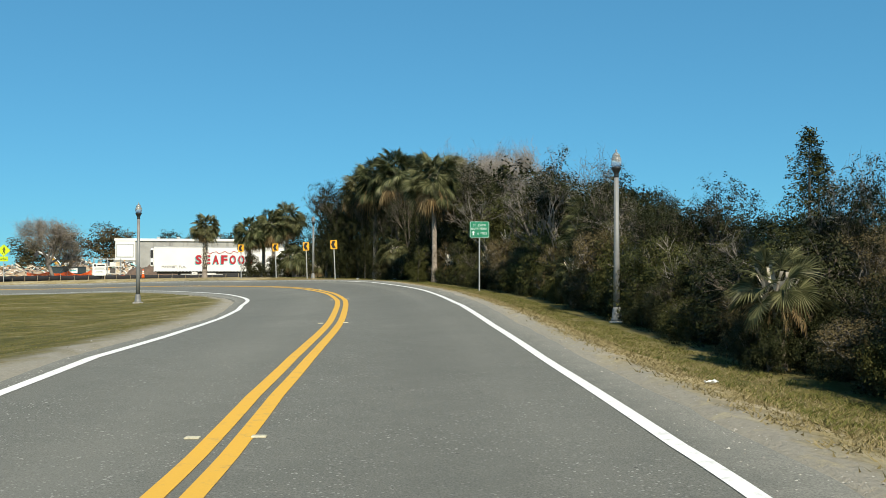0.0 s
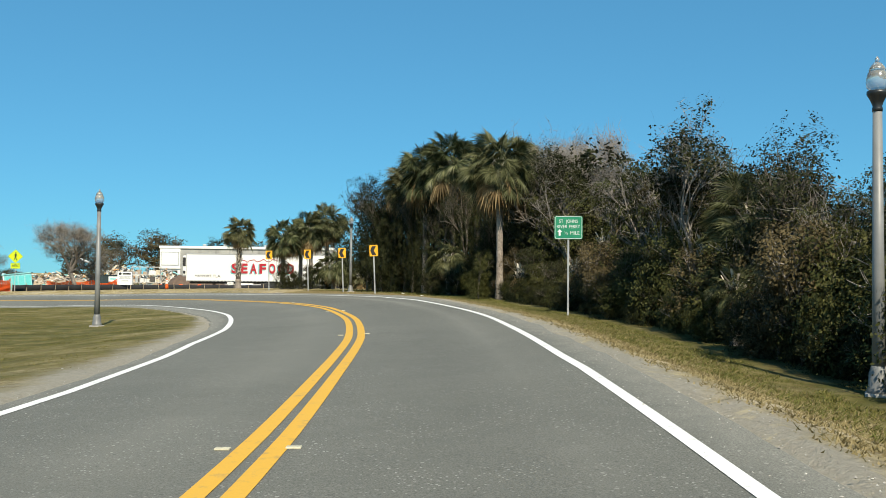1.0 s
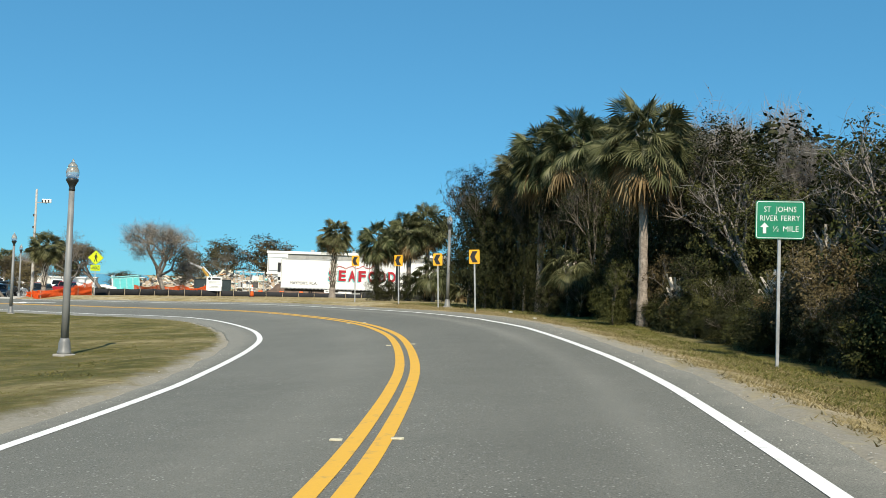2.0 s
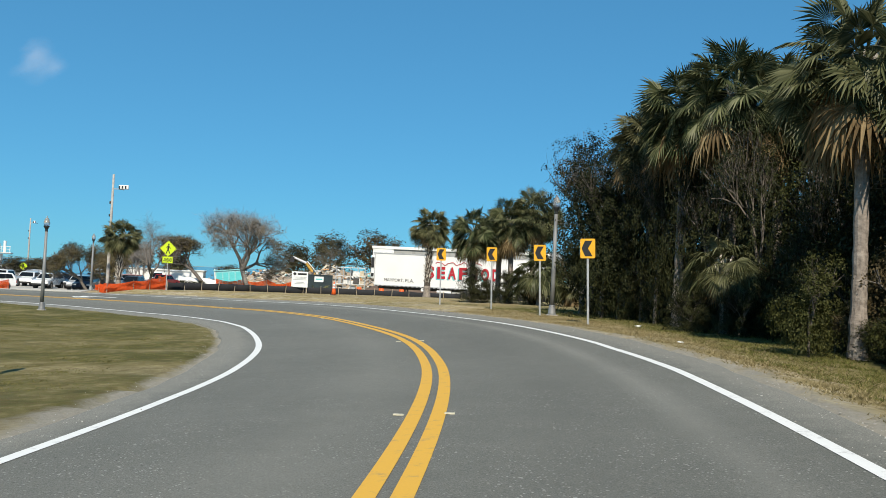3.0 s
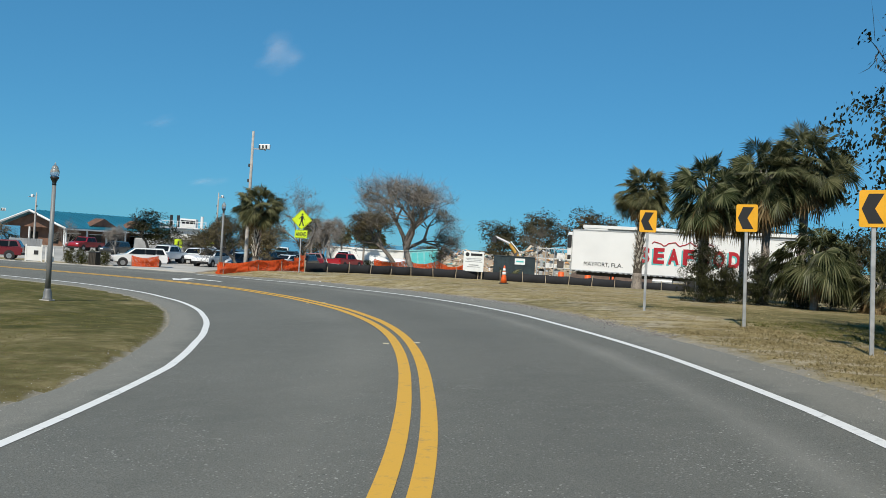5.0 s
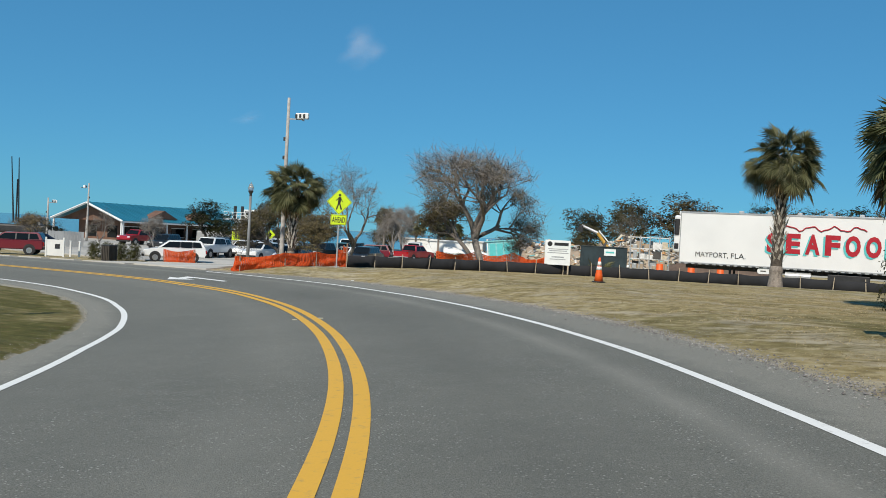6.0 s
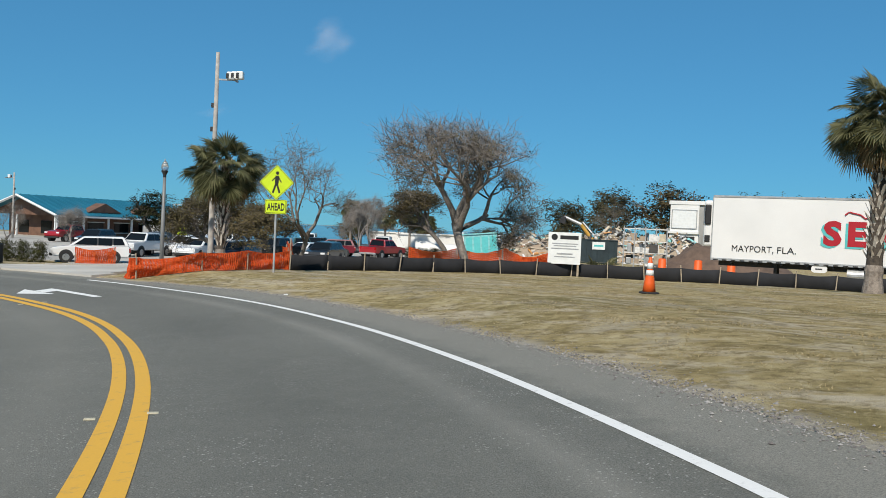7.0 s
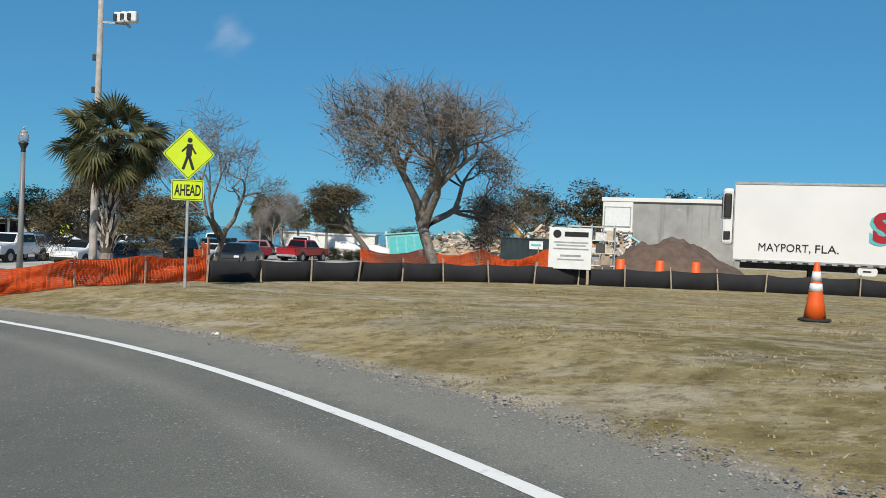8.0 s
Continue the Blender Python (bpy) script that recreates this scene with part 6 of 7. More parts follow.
# palms in the wood
palm(-0.40, 51.9, 7.95, .17, 1.18, .12, -.05, 0, 0, 1.0, "tall cabbage palm with bare trunk at the wood's edge")
palm(-4.6, 62.0, 8.9, .18, 1.2, .1, .1, 1, 40)
palm(-3.0, 60.6, 9.3, .18, 1.25, .1, .0, 2, 80)
palm(-1.6, 61.5, 9.0, .18, 1.2, .1, .2, 0, 120)
palm(0.6, 60.0, 8.8, .18, 1.2, .1, -.1, 1, 160)
palm(-5.8, 65.0, 8.3, .18, 1.1, .1, .1, 2, 210)
palm(5.7, 33.6, 4.2, .17, .9, .2, .1, 0, 30, .7)
palm(8.3, 18.4, 2.9, .15, .62, .3, .1, 1, 90)
palmetto(-3.1, 59.0, 2.0, .78, 0)
palmetto(5.3, 14.1, 1.40, .54, 1, "palmetto with bright green fans and dry stalks at the wood's edge")
palmetto(2.3, 46.8, 1.0, .42, 0)
palmetto(3.9, 41.0, 1.2, .42, 0)
palmetto(4.6, 31.0, 1.3, .45, 1)


def limb_mesh(name, h, spread, r, seed, mat, levels=4, split=3, clear=.28, upward=.55, wiggle=.25, twigs=0, width=0.0, long=1.0):
    """Trunk and limbs as tapered tubes. Returns the mesh and the twig ends."""
    rnd = random.Random(seed)
    verts, faces, ends = [], [], []

    def tube(p, d, ln, r0, r1, n):
        steps = 3
        prev = None
        pos, dr = Vector(p), Vector(d)
        for i in range(steps + 1):
            u = i / steps
            rr = r0 + (r1 - r0) * u
            x = dr.orthogonal().normalized()
            y = dr.cross(x).normalized()
            q = len(verts)
            for k in range(n):
                a = 2 * math.pi * k / n
                verts.append(pos + (x * math.cos(a) + y * math.sin(a)) * rr)
            if prev is not None:
                for k in range(n):
                    faces.append((prev + k, prev + (k + 1) % n, q + (k + 1) % n, q + k))
            prev = q
            if i < steps:
                dr = (dr + Vector((rnd.gauss(0, wiggle), rnd.gauss(0, wiggle), rnd.gauss(0, wiggle * .6))) * .5).normalized()
                pos = pos + dr * (ln / steps)
        return pos, dr

    def grow(p, d, ln, rr, lev):
        e, dr = tube(p, d, ln, rr, rr * .62, 7 if lev == levels else 5 if lev > 2 else 3)
        if lev <= 0:
            ends.append(e)
            return
        if lev <= 2:
            ends.append(e)
        for k in range(split + (rnd.random() < .5)):
            a = rnd.uniform(0, 2 * math.pi)
            o = dr.orthogonal().normalized()
            o = Matrix.Rotation(a, 3, dr) @ o
            nd = (dr * rnd.uniform(.5, .9) + o * rnd.uniform(.5, 1.0) * spread + Vector((0, 0, upward * rnd.uniform(.2, .8)))).normalized()
            grow(e - dr * ln * rnd.uniform(0, .30), nd, ln * rnd.uniform(.58, .84), rr * .58, lev - 1)

    grow((0, 0, -.1), Vector((rnd.gauss(0, .06), rnd.gauss(0, .06), 1)), h * clear, r, levels)
    for e in list(ends):
        for k in range(twigs):
            d = Vector((rnd.gauss(0, 1), rnd.gauss(0, 1), rnd.gauss(.35, .8))).normalized()
            o = d.orthogonal().normalized() * .005
            p = e + Vector((rnd.gauss(0, .08), rnd.gauss(0, .08), rnd.gauss(0, .08)))
            ln, q = rnd.uniform(.25, .62) * long, len(verts)
            b = (d + Vector((rnd.gauss(0, .3), rnd.gauss(0, .3), rnd.gauss(0, .3)))).normalized()
            verts.extend([p - o, p + o, p + d * ln * .5 + o, p + d * ln * .5 - o, p + d * ln * .5 + b * ln * .5])
            faces.extend([(q, q + 1, q + 2, q + 3), (q + 3, q + 2, q + 4)])
    top = max(v.z for v in verts)
    f = h / top
    g = f
    if width:
        reach = sorted(math.hypot(e.x, e.y) for e in ends)
        g = width / 2 / reach[int(len(reach) * .93)]
    fit = lambda v: Vector((v.x * (1 + (g - 1) * min(1, max(0, v.z) / (top * .3))), v.y * (1 + (g - 1) * min(1, max(0, v.z) / (top * .3))), v.z * f if v.z > 0 else v.z))
    verts = [fit(v) for v in verts]
    ends = [fit(e) for e in ends]
    return raw_mesh(name, verts, faces, [mat], smooth=True), ends


def leaf_mesh(name, centres, per, radius, size, seed, mat, flat=.5):
    """Leaves as small blades in sprays: those of one spray face much the same way, outward and up."""
    rnd = np.random.default_rng(seed)
    c0 = np.array([tuple(v) for v in centres])
    m = len(c0)
    face = c0 * np.array([1, 1, .55]) - np.array([0, 0, c0[:, 2].mean() * .30])
    face = face / (np.linalg.norm(face, axis=1)[:, None] + 1e-6) + rnd.normal(0, .45, (m, 3)) + np.array([0, 0, .35])
    way = rnd.normal(0, 1, (m, 3)) * np.array([1, 1, flat])
    way /= np.linalg.norm(way, axis=1)[:, None]
    c, fc, wy = (np.repeat(a, per, axis=0) for a in (c0, face, way))
    n = len(c)
    p = c + wy * rnd.uniform(-1.6, 1.6, n)[:, None] * radius + rnd.normal(0, radius * .62, (n, 3))
    nrm = fc + rnd.normal(0, .42, (n, 3))
    nrm /= np.linalg.norm(nrm, axis=1)[:, None]
    d = np.cross(nrm, wy + rnd.normal(0, .8, (n, 3)))
    d /= np.linalg.norm(d, axis=1)[:, None]
    t = np.cross(nrm, d)
    ln = size * rnd.uniform(.6, 1.35, n)[:, None]
    v = np.empty((n, 4, 3))
    v[:, 0], v[:, 1], v[:, 2], v[:, 3] = p - d * ln * .5, p + t * ln * .27, p + d * ln * .5, p - t * ln * .27
    f = np.arange(n * 4).reshape(n, 4)
    return raw_mesh(name, v.reshape(-1, 3).tolist(), f.tolist(), [mat])


def blob_centres(seed, n, blobs):
    """Points near the skins of several lumps, so that a crown has an uneven outline and gaps."""
    rnd = np.random.default_rng(seed)
    out = []
    for (cx, cy, cz, rx, rz) in blobs:
        m = int(n * rx * rx / sum(b[3] ** 2 for b in blobs))
        d = rnd.normal(0, 1, (m, 3))
        d /= np.linalg.norm(d, axis=1)[:, None]
        rr = rnd.uniform(.55, 1.0, m)[:, None] ** .6
        out.append(np.array([cx, cy, cz]) + d * rr * np.array([rx, rx, rz]))
    return np.vstack(out)


def lumps(seed, w, h, n, low=.15):
    rnd = random.Random(seed)
    b = []
    for k in range(n):
        u = rnd.random()
        z = h * (low + (.86 - low) * u)
        rad = w * (.22 + .20 * rnd.random()) * (1.15 - .5 * u)
        a, q = rnd.uniform(0, 6.28), rnd.random() ** .5 * w * .36 * (1.2 - .7 * u)
        b.append((q * math.cos(a), q * math.sin(a), z, rad, rad * rnd.uniform(.6, .95)))
    return b


# bushes 3 m high, trees 6 m high; scaled and turned where they stand
BUSH = []
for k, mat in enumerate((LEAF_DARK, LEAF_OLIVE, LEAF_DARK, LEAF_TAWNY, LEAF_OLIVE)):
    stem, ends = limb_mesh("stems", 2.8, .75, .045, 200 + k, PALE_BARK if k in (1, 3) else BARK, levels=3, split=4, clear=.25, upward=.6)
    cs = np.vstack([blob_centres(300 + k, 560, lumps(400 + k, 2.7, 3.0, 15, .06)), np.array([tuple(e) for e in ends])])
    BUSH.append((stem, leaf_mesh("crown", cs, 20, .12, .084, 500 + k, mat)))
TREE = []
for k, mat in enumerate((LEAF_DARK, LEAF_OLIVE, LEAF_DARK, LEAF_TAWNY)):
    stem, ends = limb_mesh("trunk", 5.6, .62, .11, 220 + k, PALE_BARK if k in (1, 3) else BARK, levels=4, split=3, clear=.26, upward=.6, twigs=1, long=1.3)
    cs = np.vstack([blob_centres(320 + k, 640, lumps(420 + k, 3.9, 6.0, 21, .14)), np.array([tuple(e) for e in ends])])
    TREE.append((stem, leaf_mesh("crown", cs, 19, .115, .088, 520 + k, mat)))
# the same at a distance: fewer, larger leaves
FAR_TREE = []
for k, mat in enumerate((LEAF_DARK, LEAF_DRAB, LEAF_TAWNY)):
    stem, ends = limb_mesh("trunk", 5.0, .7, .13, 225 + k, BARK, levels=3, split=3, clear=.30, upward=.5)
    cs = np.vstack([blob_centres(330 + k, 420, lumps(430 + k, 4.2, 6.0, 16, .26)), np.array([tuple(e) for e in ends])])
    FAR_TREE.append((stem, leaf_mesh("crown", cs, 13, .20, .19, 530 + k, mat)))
AIRY = []
for k in range(2):
    stem, ends = limb_mesh("trunk", 6.0, .55, .08, 240 + k, PALE_BARK, levels=5, split=3, clear=.30, upward=.75, twigs=1)
    AIRY.append((stem, leaf_mesh("crown", ends[::(1, 2)[k]], 9, .12, .10, 540 + k, LEAF_DARK if k == 0 else LEAF_OLIVE)))
BARE = []
for k in range(3):
    stem, ends = limb_mesh("trunk", 8.0, (.95, .95, .75)[k], (.19, .13, .15)[k], 260 + k, (GREY_BARK, GREY_BARK, PALE_BARK)[k], levels=(5, 6, 6)[k], split=(3, 2, 3)[k], clear=.24, upward=(.42, .42, .6)[k], wiggle=.34, twigs=(7, 3, 3)[k], long=(1.15, 1, 1)[k], width=(8.6, 7.0, 6.0)[k])
    low = [e for i, e in enumerate(ends) if i % (1, 2, 2)[k] == 0 and e.z < (5.0, 4.5, 5.0)[k]] + ends[::(2, 4, 4)[k]]
    BARE.append((stem, leaf_mesh("leaves", low, (13, 6, 3)[k], .20, .085, 560 + k, (LEAF_KHAKI, LEAF_BROWN, LEAF_BROWN)[k])))
# winter trees in brown or drab olive leaf, 6 m high, on clear stems
WINTER = []
for k in range(3):
    stem, ends = limb_mesh("trunk", 6.0, .95, .15, 280 + k, BARK, levels=5, split=3, clear=.25, upward=.45, wiggle=.32, twigs=2, width=(7.0, 6.5, 6.0)[k])
    WINTER.append((stem, leaf_mesh("crown", [e for e in ends if e.z > 1.9], (11, 16, 15)[k], .17, .12, 580 + k, (LEAF_BROWN, LEAF_KHAKI, LEAF_KHAKI)[k])))


def plant(kind, name, x, y, scale, turn, label, category, group, z=None, crown="crown"):
    ob = holder(name, (x, y, (foot(x, y) if z is None else z) - .06), turn, label, category, group)
    sc = scale if isinstance(scale, tuple) else (scale, scale, scale)
    m = Matrix.Diagonal((*sc, 1))
    shared("trunk", kind[0], ob, m)
    shared(crown, kind[1], ob, m)
    return ob


def cedar(x, y, h, k):
    """A conical juniper: whorls of drooping branchlets round a straight stem."""
    rnd = random.Random(k)
    ob = holder("juniper", (x, y, foot(x, y) - .05), 0, "dark conical juniper with feathery branch tips", "juniper tree", "junipers")
    bm = bmesh.new()
    rod(bm, (0, 0, 0), (0, 0, h * .97), .09, .012, 8)
    part("trunk", bm, BARK, ob)
    cs = []
    for i in range(170):
        u = (i + .5) / 170
        rad = h * .30 * (1 - u) ** .75 * rnd.uniform(.30, 1.15) + .06
        a = i * 2.39996
        for q in (.5, .8, 1.0):
            cs.append((rad * q * math.cos(a), rad * q * math.sin(a), h * (.08 + .92 * u) + rad * q * .25))
    shared("crown", leaf_mesh("crown", cs, 16, .070, .070, k, LEAF_OLIVE if k == 3 else LEAF_DARK, .8), ob)
    return ob


# ---------------------------------------------------------------- the wood along the outside of the curve
EDGE = [(6.6, -2), (6.0, 6), (5.45, 11.7), (5.4, 14.5), (5.2, 17.2), (5.0, 20.9), (4.9, 24.6), (4.3, 28), (4.0, 30.3), (3.6, 33.9), (3.1, 36.9), (2.3, 39.6), (1.3, 44), (0.5, 48), (-0.3, 51.2), (-1.6, 57), (-3.8, 60.5), (-6.2, 64.3), (-7.8, 66.8)]
TOPS = [(0, 3.0), (10, 3.0), (14, 2.8), (16, 2.5), (18, 2.1), (20, 2.4), (22, 3.0), (24, 3.5), (27, 4.2), (30, 4.5), (33, 4.9), (38, 5.4), (44, 5.5), (50, 6.6), (56, 7.6), (64, 7.8), (70, 6.6)]


def wood():
    rnd = random.Random(77)
    e = fence_line(EDGE, 1.1)
    bush_labels = ("dense dark evergreen shrub at the wood's edge", "olive green shrub at the wood's edge", "dark tangled shrub at the wood's edge", "tawny winter shrub at the wood's edge", "green leafy shrub at the wood's edge")
    for k, (x, y) in enumerate(e):
        i = min(k + 1, len(e) - 1)
        t = e[i] - e[max(i - 1, 0)]
        t = t / np.hypot(*t)
        n = np.array([t[1], -t[0]])
        top = table(y, TOPS)
        # near-black leaves are favoured at both ends, to carry the shade there
        b = rnd.choices(range(5), (5, 2, 5, 0, 0) if y < 16 else (3, 5, 3, 2.5, 3) if y < 48 else (6, 1, 6, 1, 1))[0]
        off = rnd.uniform(.6, 1.2)
        px, py = x + n[0] * off, y + n[1] * off
        sc = rnd.uniform(.45, .95)
        if k % 2 == 0 or y < 30:
            q = rnd.uniform(.30, .48)
            f = rnd.choices((0, 1, 2, 3, 4), (4, 2, 4, 1.5, 1.5))[0]
            a = rnd.uniform(.15, .5)
            plant(BUSH[f], "shrub", x + n[0] * a + t[0] * .55, y + n[1] * a + t[1] * .55, (q, q, q * rnd.uniform(.8, 1.3)), rnd.uniform(0, 360), ("low dark undergrowth at the wood's foot", "low olive undergrowth at the wood's foot", "low tangled undergrowth at the wood's foot", "low tawny undergrowth at the wood's foot", "low green undergrowth at the wood's foot")[f], "shrub", "undergrowth along the wood")
        if rnd.random() < .2 and y > 30:
            continue
        plant(BUSH[b], "shrub", px, py, (sc * .9, sc * .9, min(sc * rnd.uniform(.8, 1.3), top / 3.0 * rnd.uniform(.6, 1.0))), rnd.uniform(0, 360), bush_labels[b], "shrub", "shrubs at the wood's edge")
        if k % 2 == 0:
            off = rnd.uniform(2.2, 3.4)
            px, py = x + n[0] * off, y + n[1] * off
            tr = rnd.choices(range(4), (4, 3, 4, 2))[0]
            sc = (top + .6) / 6.0 * rnd.uniform(.80, 1.04)
            plant(TREE[tr], "tree", px, py, (max(sc, .55) * .9, max(sc, .55) * .9, sc), rnd.uniform(0, 360), ("dark evergreen tree in the wood", "olive green tree in the wood", "dense dark tree in the wood", "tawny winter tree in the wood")[tr], "tree", "trees in the wood")
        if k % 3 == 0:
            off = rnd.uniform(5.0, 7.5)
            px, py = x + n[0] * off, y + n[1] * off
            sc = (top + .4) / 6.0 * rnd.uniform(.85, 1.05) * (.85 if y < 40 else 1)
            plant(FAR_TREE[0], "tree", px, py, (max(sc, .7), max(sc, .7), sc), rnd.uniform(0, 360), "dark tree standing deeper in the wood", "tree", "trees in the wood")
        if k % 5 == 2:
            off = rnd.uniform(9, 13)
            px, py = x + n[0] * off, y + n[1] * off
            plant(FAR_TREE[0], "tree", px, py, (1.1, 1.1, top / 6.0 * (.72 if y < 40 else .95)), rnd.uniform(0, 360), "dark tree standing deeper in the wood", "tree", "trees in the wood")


wood()
# the wood goes on behind its edge
deep = random.Random(21)
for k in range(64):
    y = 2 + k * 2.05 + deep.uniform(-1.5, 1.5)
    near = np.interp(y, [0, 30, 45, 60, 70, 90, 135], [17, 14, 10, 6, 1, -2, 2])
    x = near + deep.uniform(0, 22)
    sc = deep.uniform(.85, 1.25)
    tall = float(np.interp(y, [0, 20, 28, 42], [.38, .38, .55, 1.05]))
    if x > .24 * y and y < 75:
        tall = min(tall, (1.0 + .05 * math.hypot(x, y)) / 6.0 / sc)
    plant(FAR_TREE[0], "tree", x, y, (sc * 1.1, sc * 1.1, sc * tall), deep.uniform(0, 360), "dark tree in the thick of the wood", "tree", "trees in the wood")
for k in range(12):
    plant(FAR_TREE[k % 3], "tree", -18 + k * 7.5, 214 - k * 4 + (k % 3) * 6, (2.3, 2.3, 1.6), k * 71, "far dark tree on the northern skyline", "tree", "far trees")
cedar(8.6, 20.6, 4.9, 3)
cedar(8.95, 20.9, 4.35, 5)
cedar(9.6, 17.4, 4.0, 4)
for k, (x, y, w, h) in enumerate(((5.9, 25.1, .50, .60), (6.5, 27.0, .55, .68), (7.3, 29.5, .62, .74), (7.0, 25.8, .5, .60))):
    plant((TREE[2], TREE[0])[k % 2], "tree", x, y, (w, w, h), k * 83, "dense dark evergreen behind the street lamp", "tree", "trees in the wood")
plant(BUSH[2], "shrub", 5.05, 13.85, (.30, .30, .40), 20, "low dark shrub hiding a palmetto's stem", "shrub", "undergrowth along the wood")
plant(BUSH[0], "shrub", 5.0, 14.5, (.28, .28, .34), 130, "low dark shrub hiding a palmetto's stem", "shrub", "undergrowth along the wood")
plant(AIRY[0], "tree", 4.5, 35.3, (1.0, 1.0, 1.06), 40, "slender tree with sparse dark leaves above the wood", "tree", "trees in the wood")
plant(AIRY[1], "tree", 6.0, 39.4, (.85, .85, .95), 120, "slender tree with sparse leaves above the wood", "tree", "trees in the wood")
plant(TREE[2], "tree", 8.6, 17.2, (.42, .42, .72), 200, "dark tree with clumped leaves above the shrubs", "tree", "trees in the wood")
plant(AIRY[0], "tree", 8.3, 18.0, (.55, .55, .70), 70, "dark tree with open branches above the shrubs", "tree", "trees in the wood")
plant(TREE[2], "tree", -8.3, 67.4, (1.0, 1.0, 1.38), 20, "tree with dense dark leaves at the wood's corner", "tree", "trees in the wood")
plant(TREE[2], "tree", -8.9, 69.0, (1.1, 1.1, 1.40), 110, "dense dark evergreen overhanging the wood's corner", "tree", "trees in the wood")
plant(TREE[2], "tree", -7.7, 66.2, (.9, .9, 1.25), 75, "dense dark evergreen at the wood's corner", "tree", "trees in the wood")
for k, (x, y, w, h) in enumerate(((-7.0, 66.0, .75, 1.25), (-6.0, 64.6, .75, 1.42), (-5.4, 63.0, .6, 1.2), (-4.4, 61.7, .62, 1.32), (-3.3, 60.2, .6, 1.2), (-2.2, 59.4, .6, 1.25), (-.7, 57.6, .6, 1.15), (.6, 55.6, .6, 1.05), (1.3, 53.4, .6, 1.0))):
    plant((TREE[2], TREE[0])[k % 2], "tree", x, y, (w, w, h), k * 53, "tangled tree crowding the wood's edge", "tree", "trees in the wood")
plant(TREE[0], "tree", -11.2, 89.6, (.8, .8, 1.05), 35, "dark leafy tree behind the palmettos", "tree", "trees by the palms")
plant(TREE[2], "tree", -9.4, 88.0, (.8, .8, 1.15), 135, "dark leafy tree behind the palmettos", "tree", "trees by the palms")
plant(TREE[0], "tree", 5.3, 36.0, (.6, .6, .8), 10, "dense dark evergreen at the wood's edge", "tree", "trees in the wood")
plant(TREE[0], "tree", -6.2, 69.5, (1.0, 1.0, 1.3), 15, "dense dark evergreen at the wood's corner", "tree", "trees in the wood")
plant(TREE[0], "tree", -4.0, 73.5, (1.1, 1.1, 1.2), 15, "dark tree standing deeper in the wood", "tree", "trees in the wood")
plant(TREE[1], "tree", -2.0, 80.0, (1.1, 1.1, 1.1), 15, "dark tree standing deeper in the wood", "tree", "trees in the wood")
for k, (x, y, sc) in enumerate(((2.6, 55.0, 1.18), (4.6, 68.0, 1.42), (2.0, 69.5, 1.40), (5.4, 52.0, .85), (8.4, 58.0, 1.2), (4.2, 63.5, 1.3))):
    plant(BARE[1 + k % 2], "bare_tree", x, y, (sc * .8, sc * .8, sc), k * 67, "leafless grey winter tree rising above the wood", "tree", "bare trees in the wood", crown="leaves")
plant(BUSH[4], "shrub", -1.35, 51.6, (.55, .55, .75), 40, "bright green leafy bush beside a palm trunk", "shrub", "shrubs at the wood's edge")
plant(BUSH[0], "shrub", -4.0, 58.9, (.5, .5, .45), 70, "low dark shrub before a palmetto", "shrub", "shrubs at the wood's edge")
plant(BUSH[2], "shrub", -2.7, 57.8, (.5, .5, .5), 170, "low dark shrub before a palmetto", "shrub", "shrubs at the wood's edge")
plant(BUSH[0], "shrub", -18.1, 84.0, (.62, .62, .85), 30, "loose leafy shrub at a palm's foot", "shrub", "shrubs by the palms")
plant(BUSH[2], "shrub", -17.4, 84.9, (.5, .5, .6), 130, "loose leafy shrub at a palm's foot", "shrub", "shrubs by the palms")

for k, (x, y, w, h) in enumerate(((-16.3, 85.4, .6, .75), (-14.7, 85.0, .65, .6), (-13.9, 87.5, .8, .9), (-12.0, 86.5, .8, .9), (-10.4, 85.5, .9, 1.0))):
    plant(BUSH[(0, 2)[k % 2]], "shrub", x, y, (w, w, h), k * 47, "dark shrub among the palm trunks", "shrub", "shrubs by the palms")

# ---------------------------------------------------------------- trees round the lot and beyond
plant(BARE[0], "bare_tree", -44.9, 103.0, (.96, .96, 1.03), 15, "wide bare winter tree with a few brown leaves", "tree", "trees round the lot", crown="leaves")
plant(BARE[1], "bare_tree", -55.0, 101.8, (1.0, 1.0, 1.0), 200, "bare crooked tree behind the palm", "tree", "trees round the lot", crown="leaves")
plant(WINTER[2], "tree", -63.5, 104.2, (1.15, 1.15, .92), 30, "low olive green tree beside the parked cars", "tree", "trees round the lot")
plant(WINTER[2], "tree", -63.0, 108.0, (1.2, 1.2, .9), 90, "low olive green tree beside the parked cars", "tree", "trees round the lot")
plant(WINTER[1], "tree", -86.5, 159.3, (2.4, 2.4, 1.6), 60, "broad brown-green tree at the far side of the lot", "tree", "trees round the lot")
for k, (x, y, w, h) in enumerate(((-99.0, 131.0, 1.1, .62), (-95.0, 133.5, 1.0, .55), (-102.5, 138.5, 1.2, .6))):
    plant(FAR_TREE[1], "tree", x, y, (w, w, h), k * 61, "low green tree before the moored ferry", "tree", "trees round the lot")
plant(BARE[2], "bare_tree", -96.0, 155.5, (1.0, 1.0, 1.0), 100, "bare grey tree at the far side of the lot", "tree", "trees round the lot", crown="leaves")
plant(FAR_TREE[0], "tree", -113.2, 135.0, (1.7, 1.7, 1.1), 10, "round dark tree beside the restaurant", "tree", "trees round the lot")
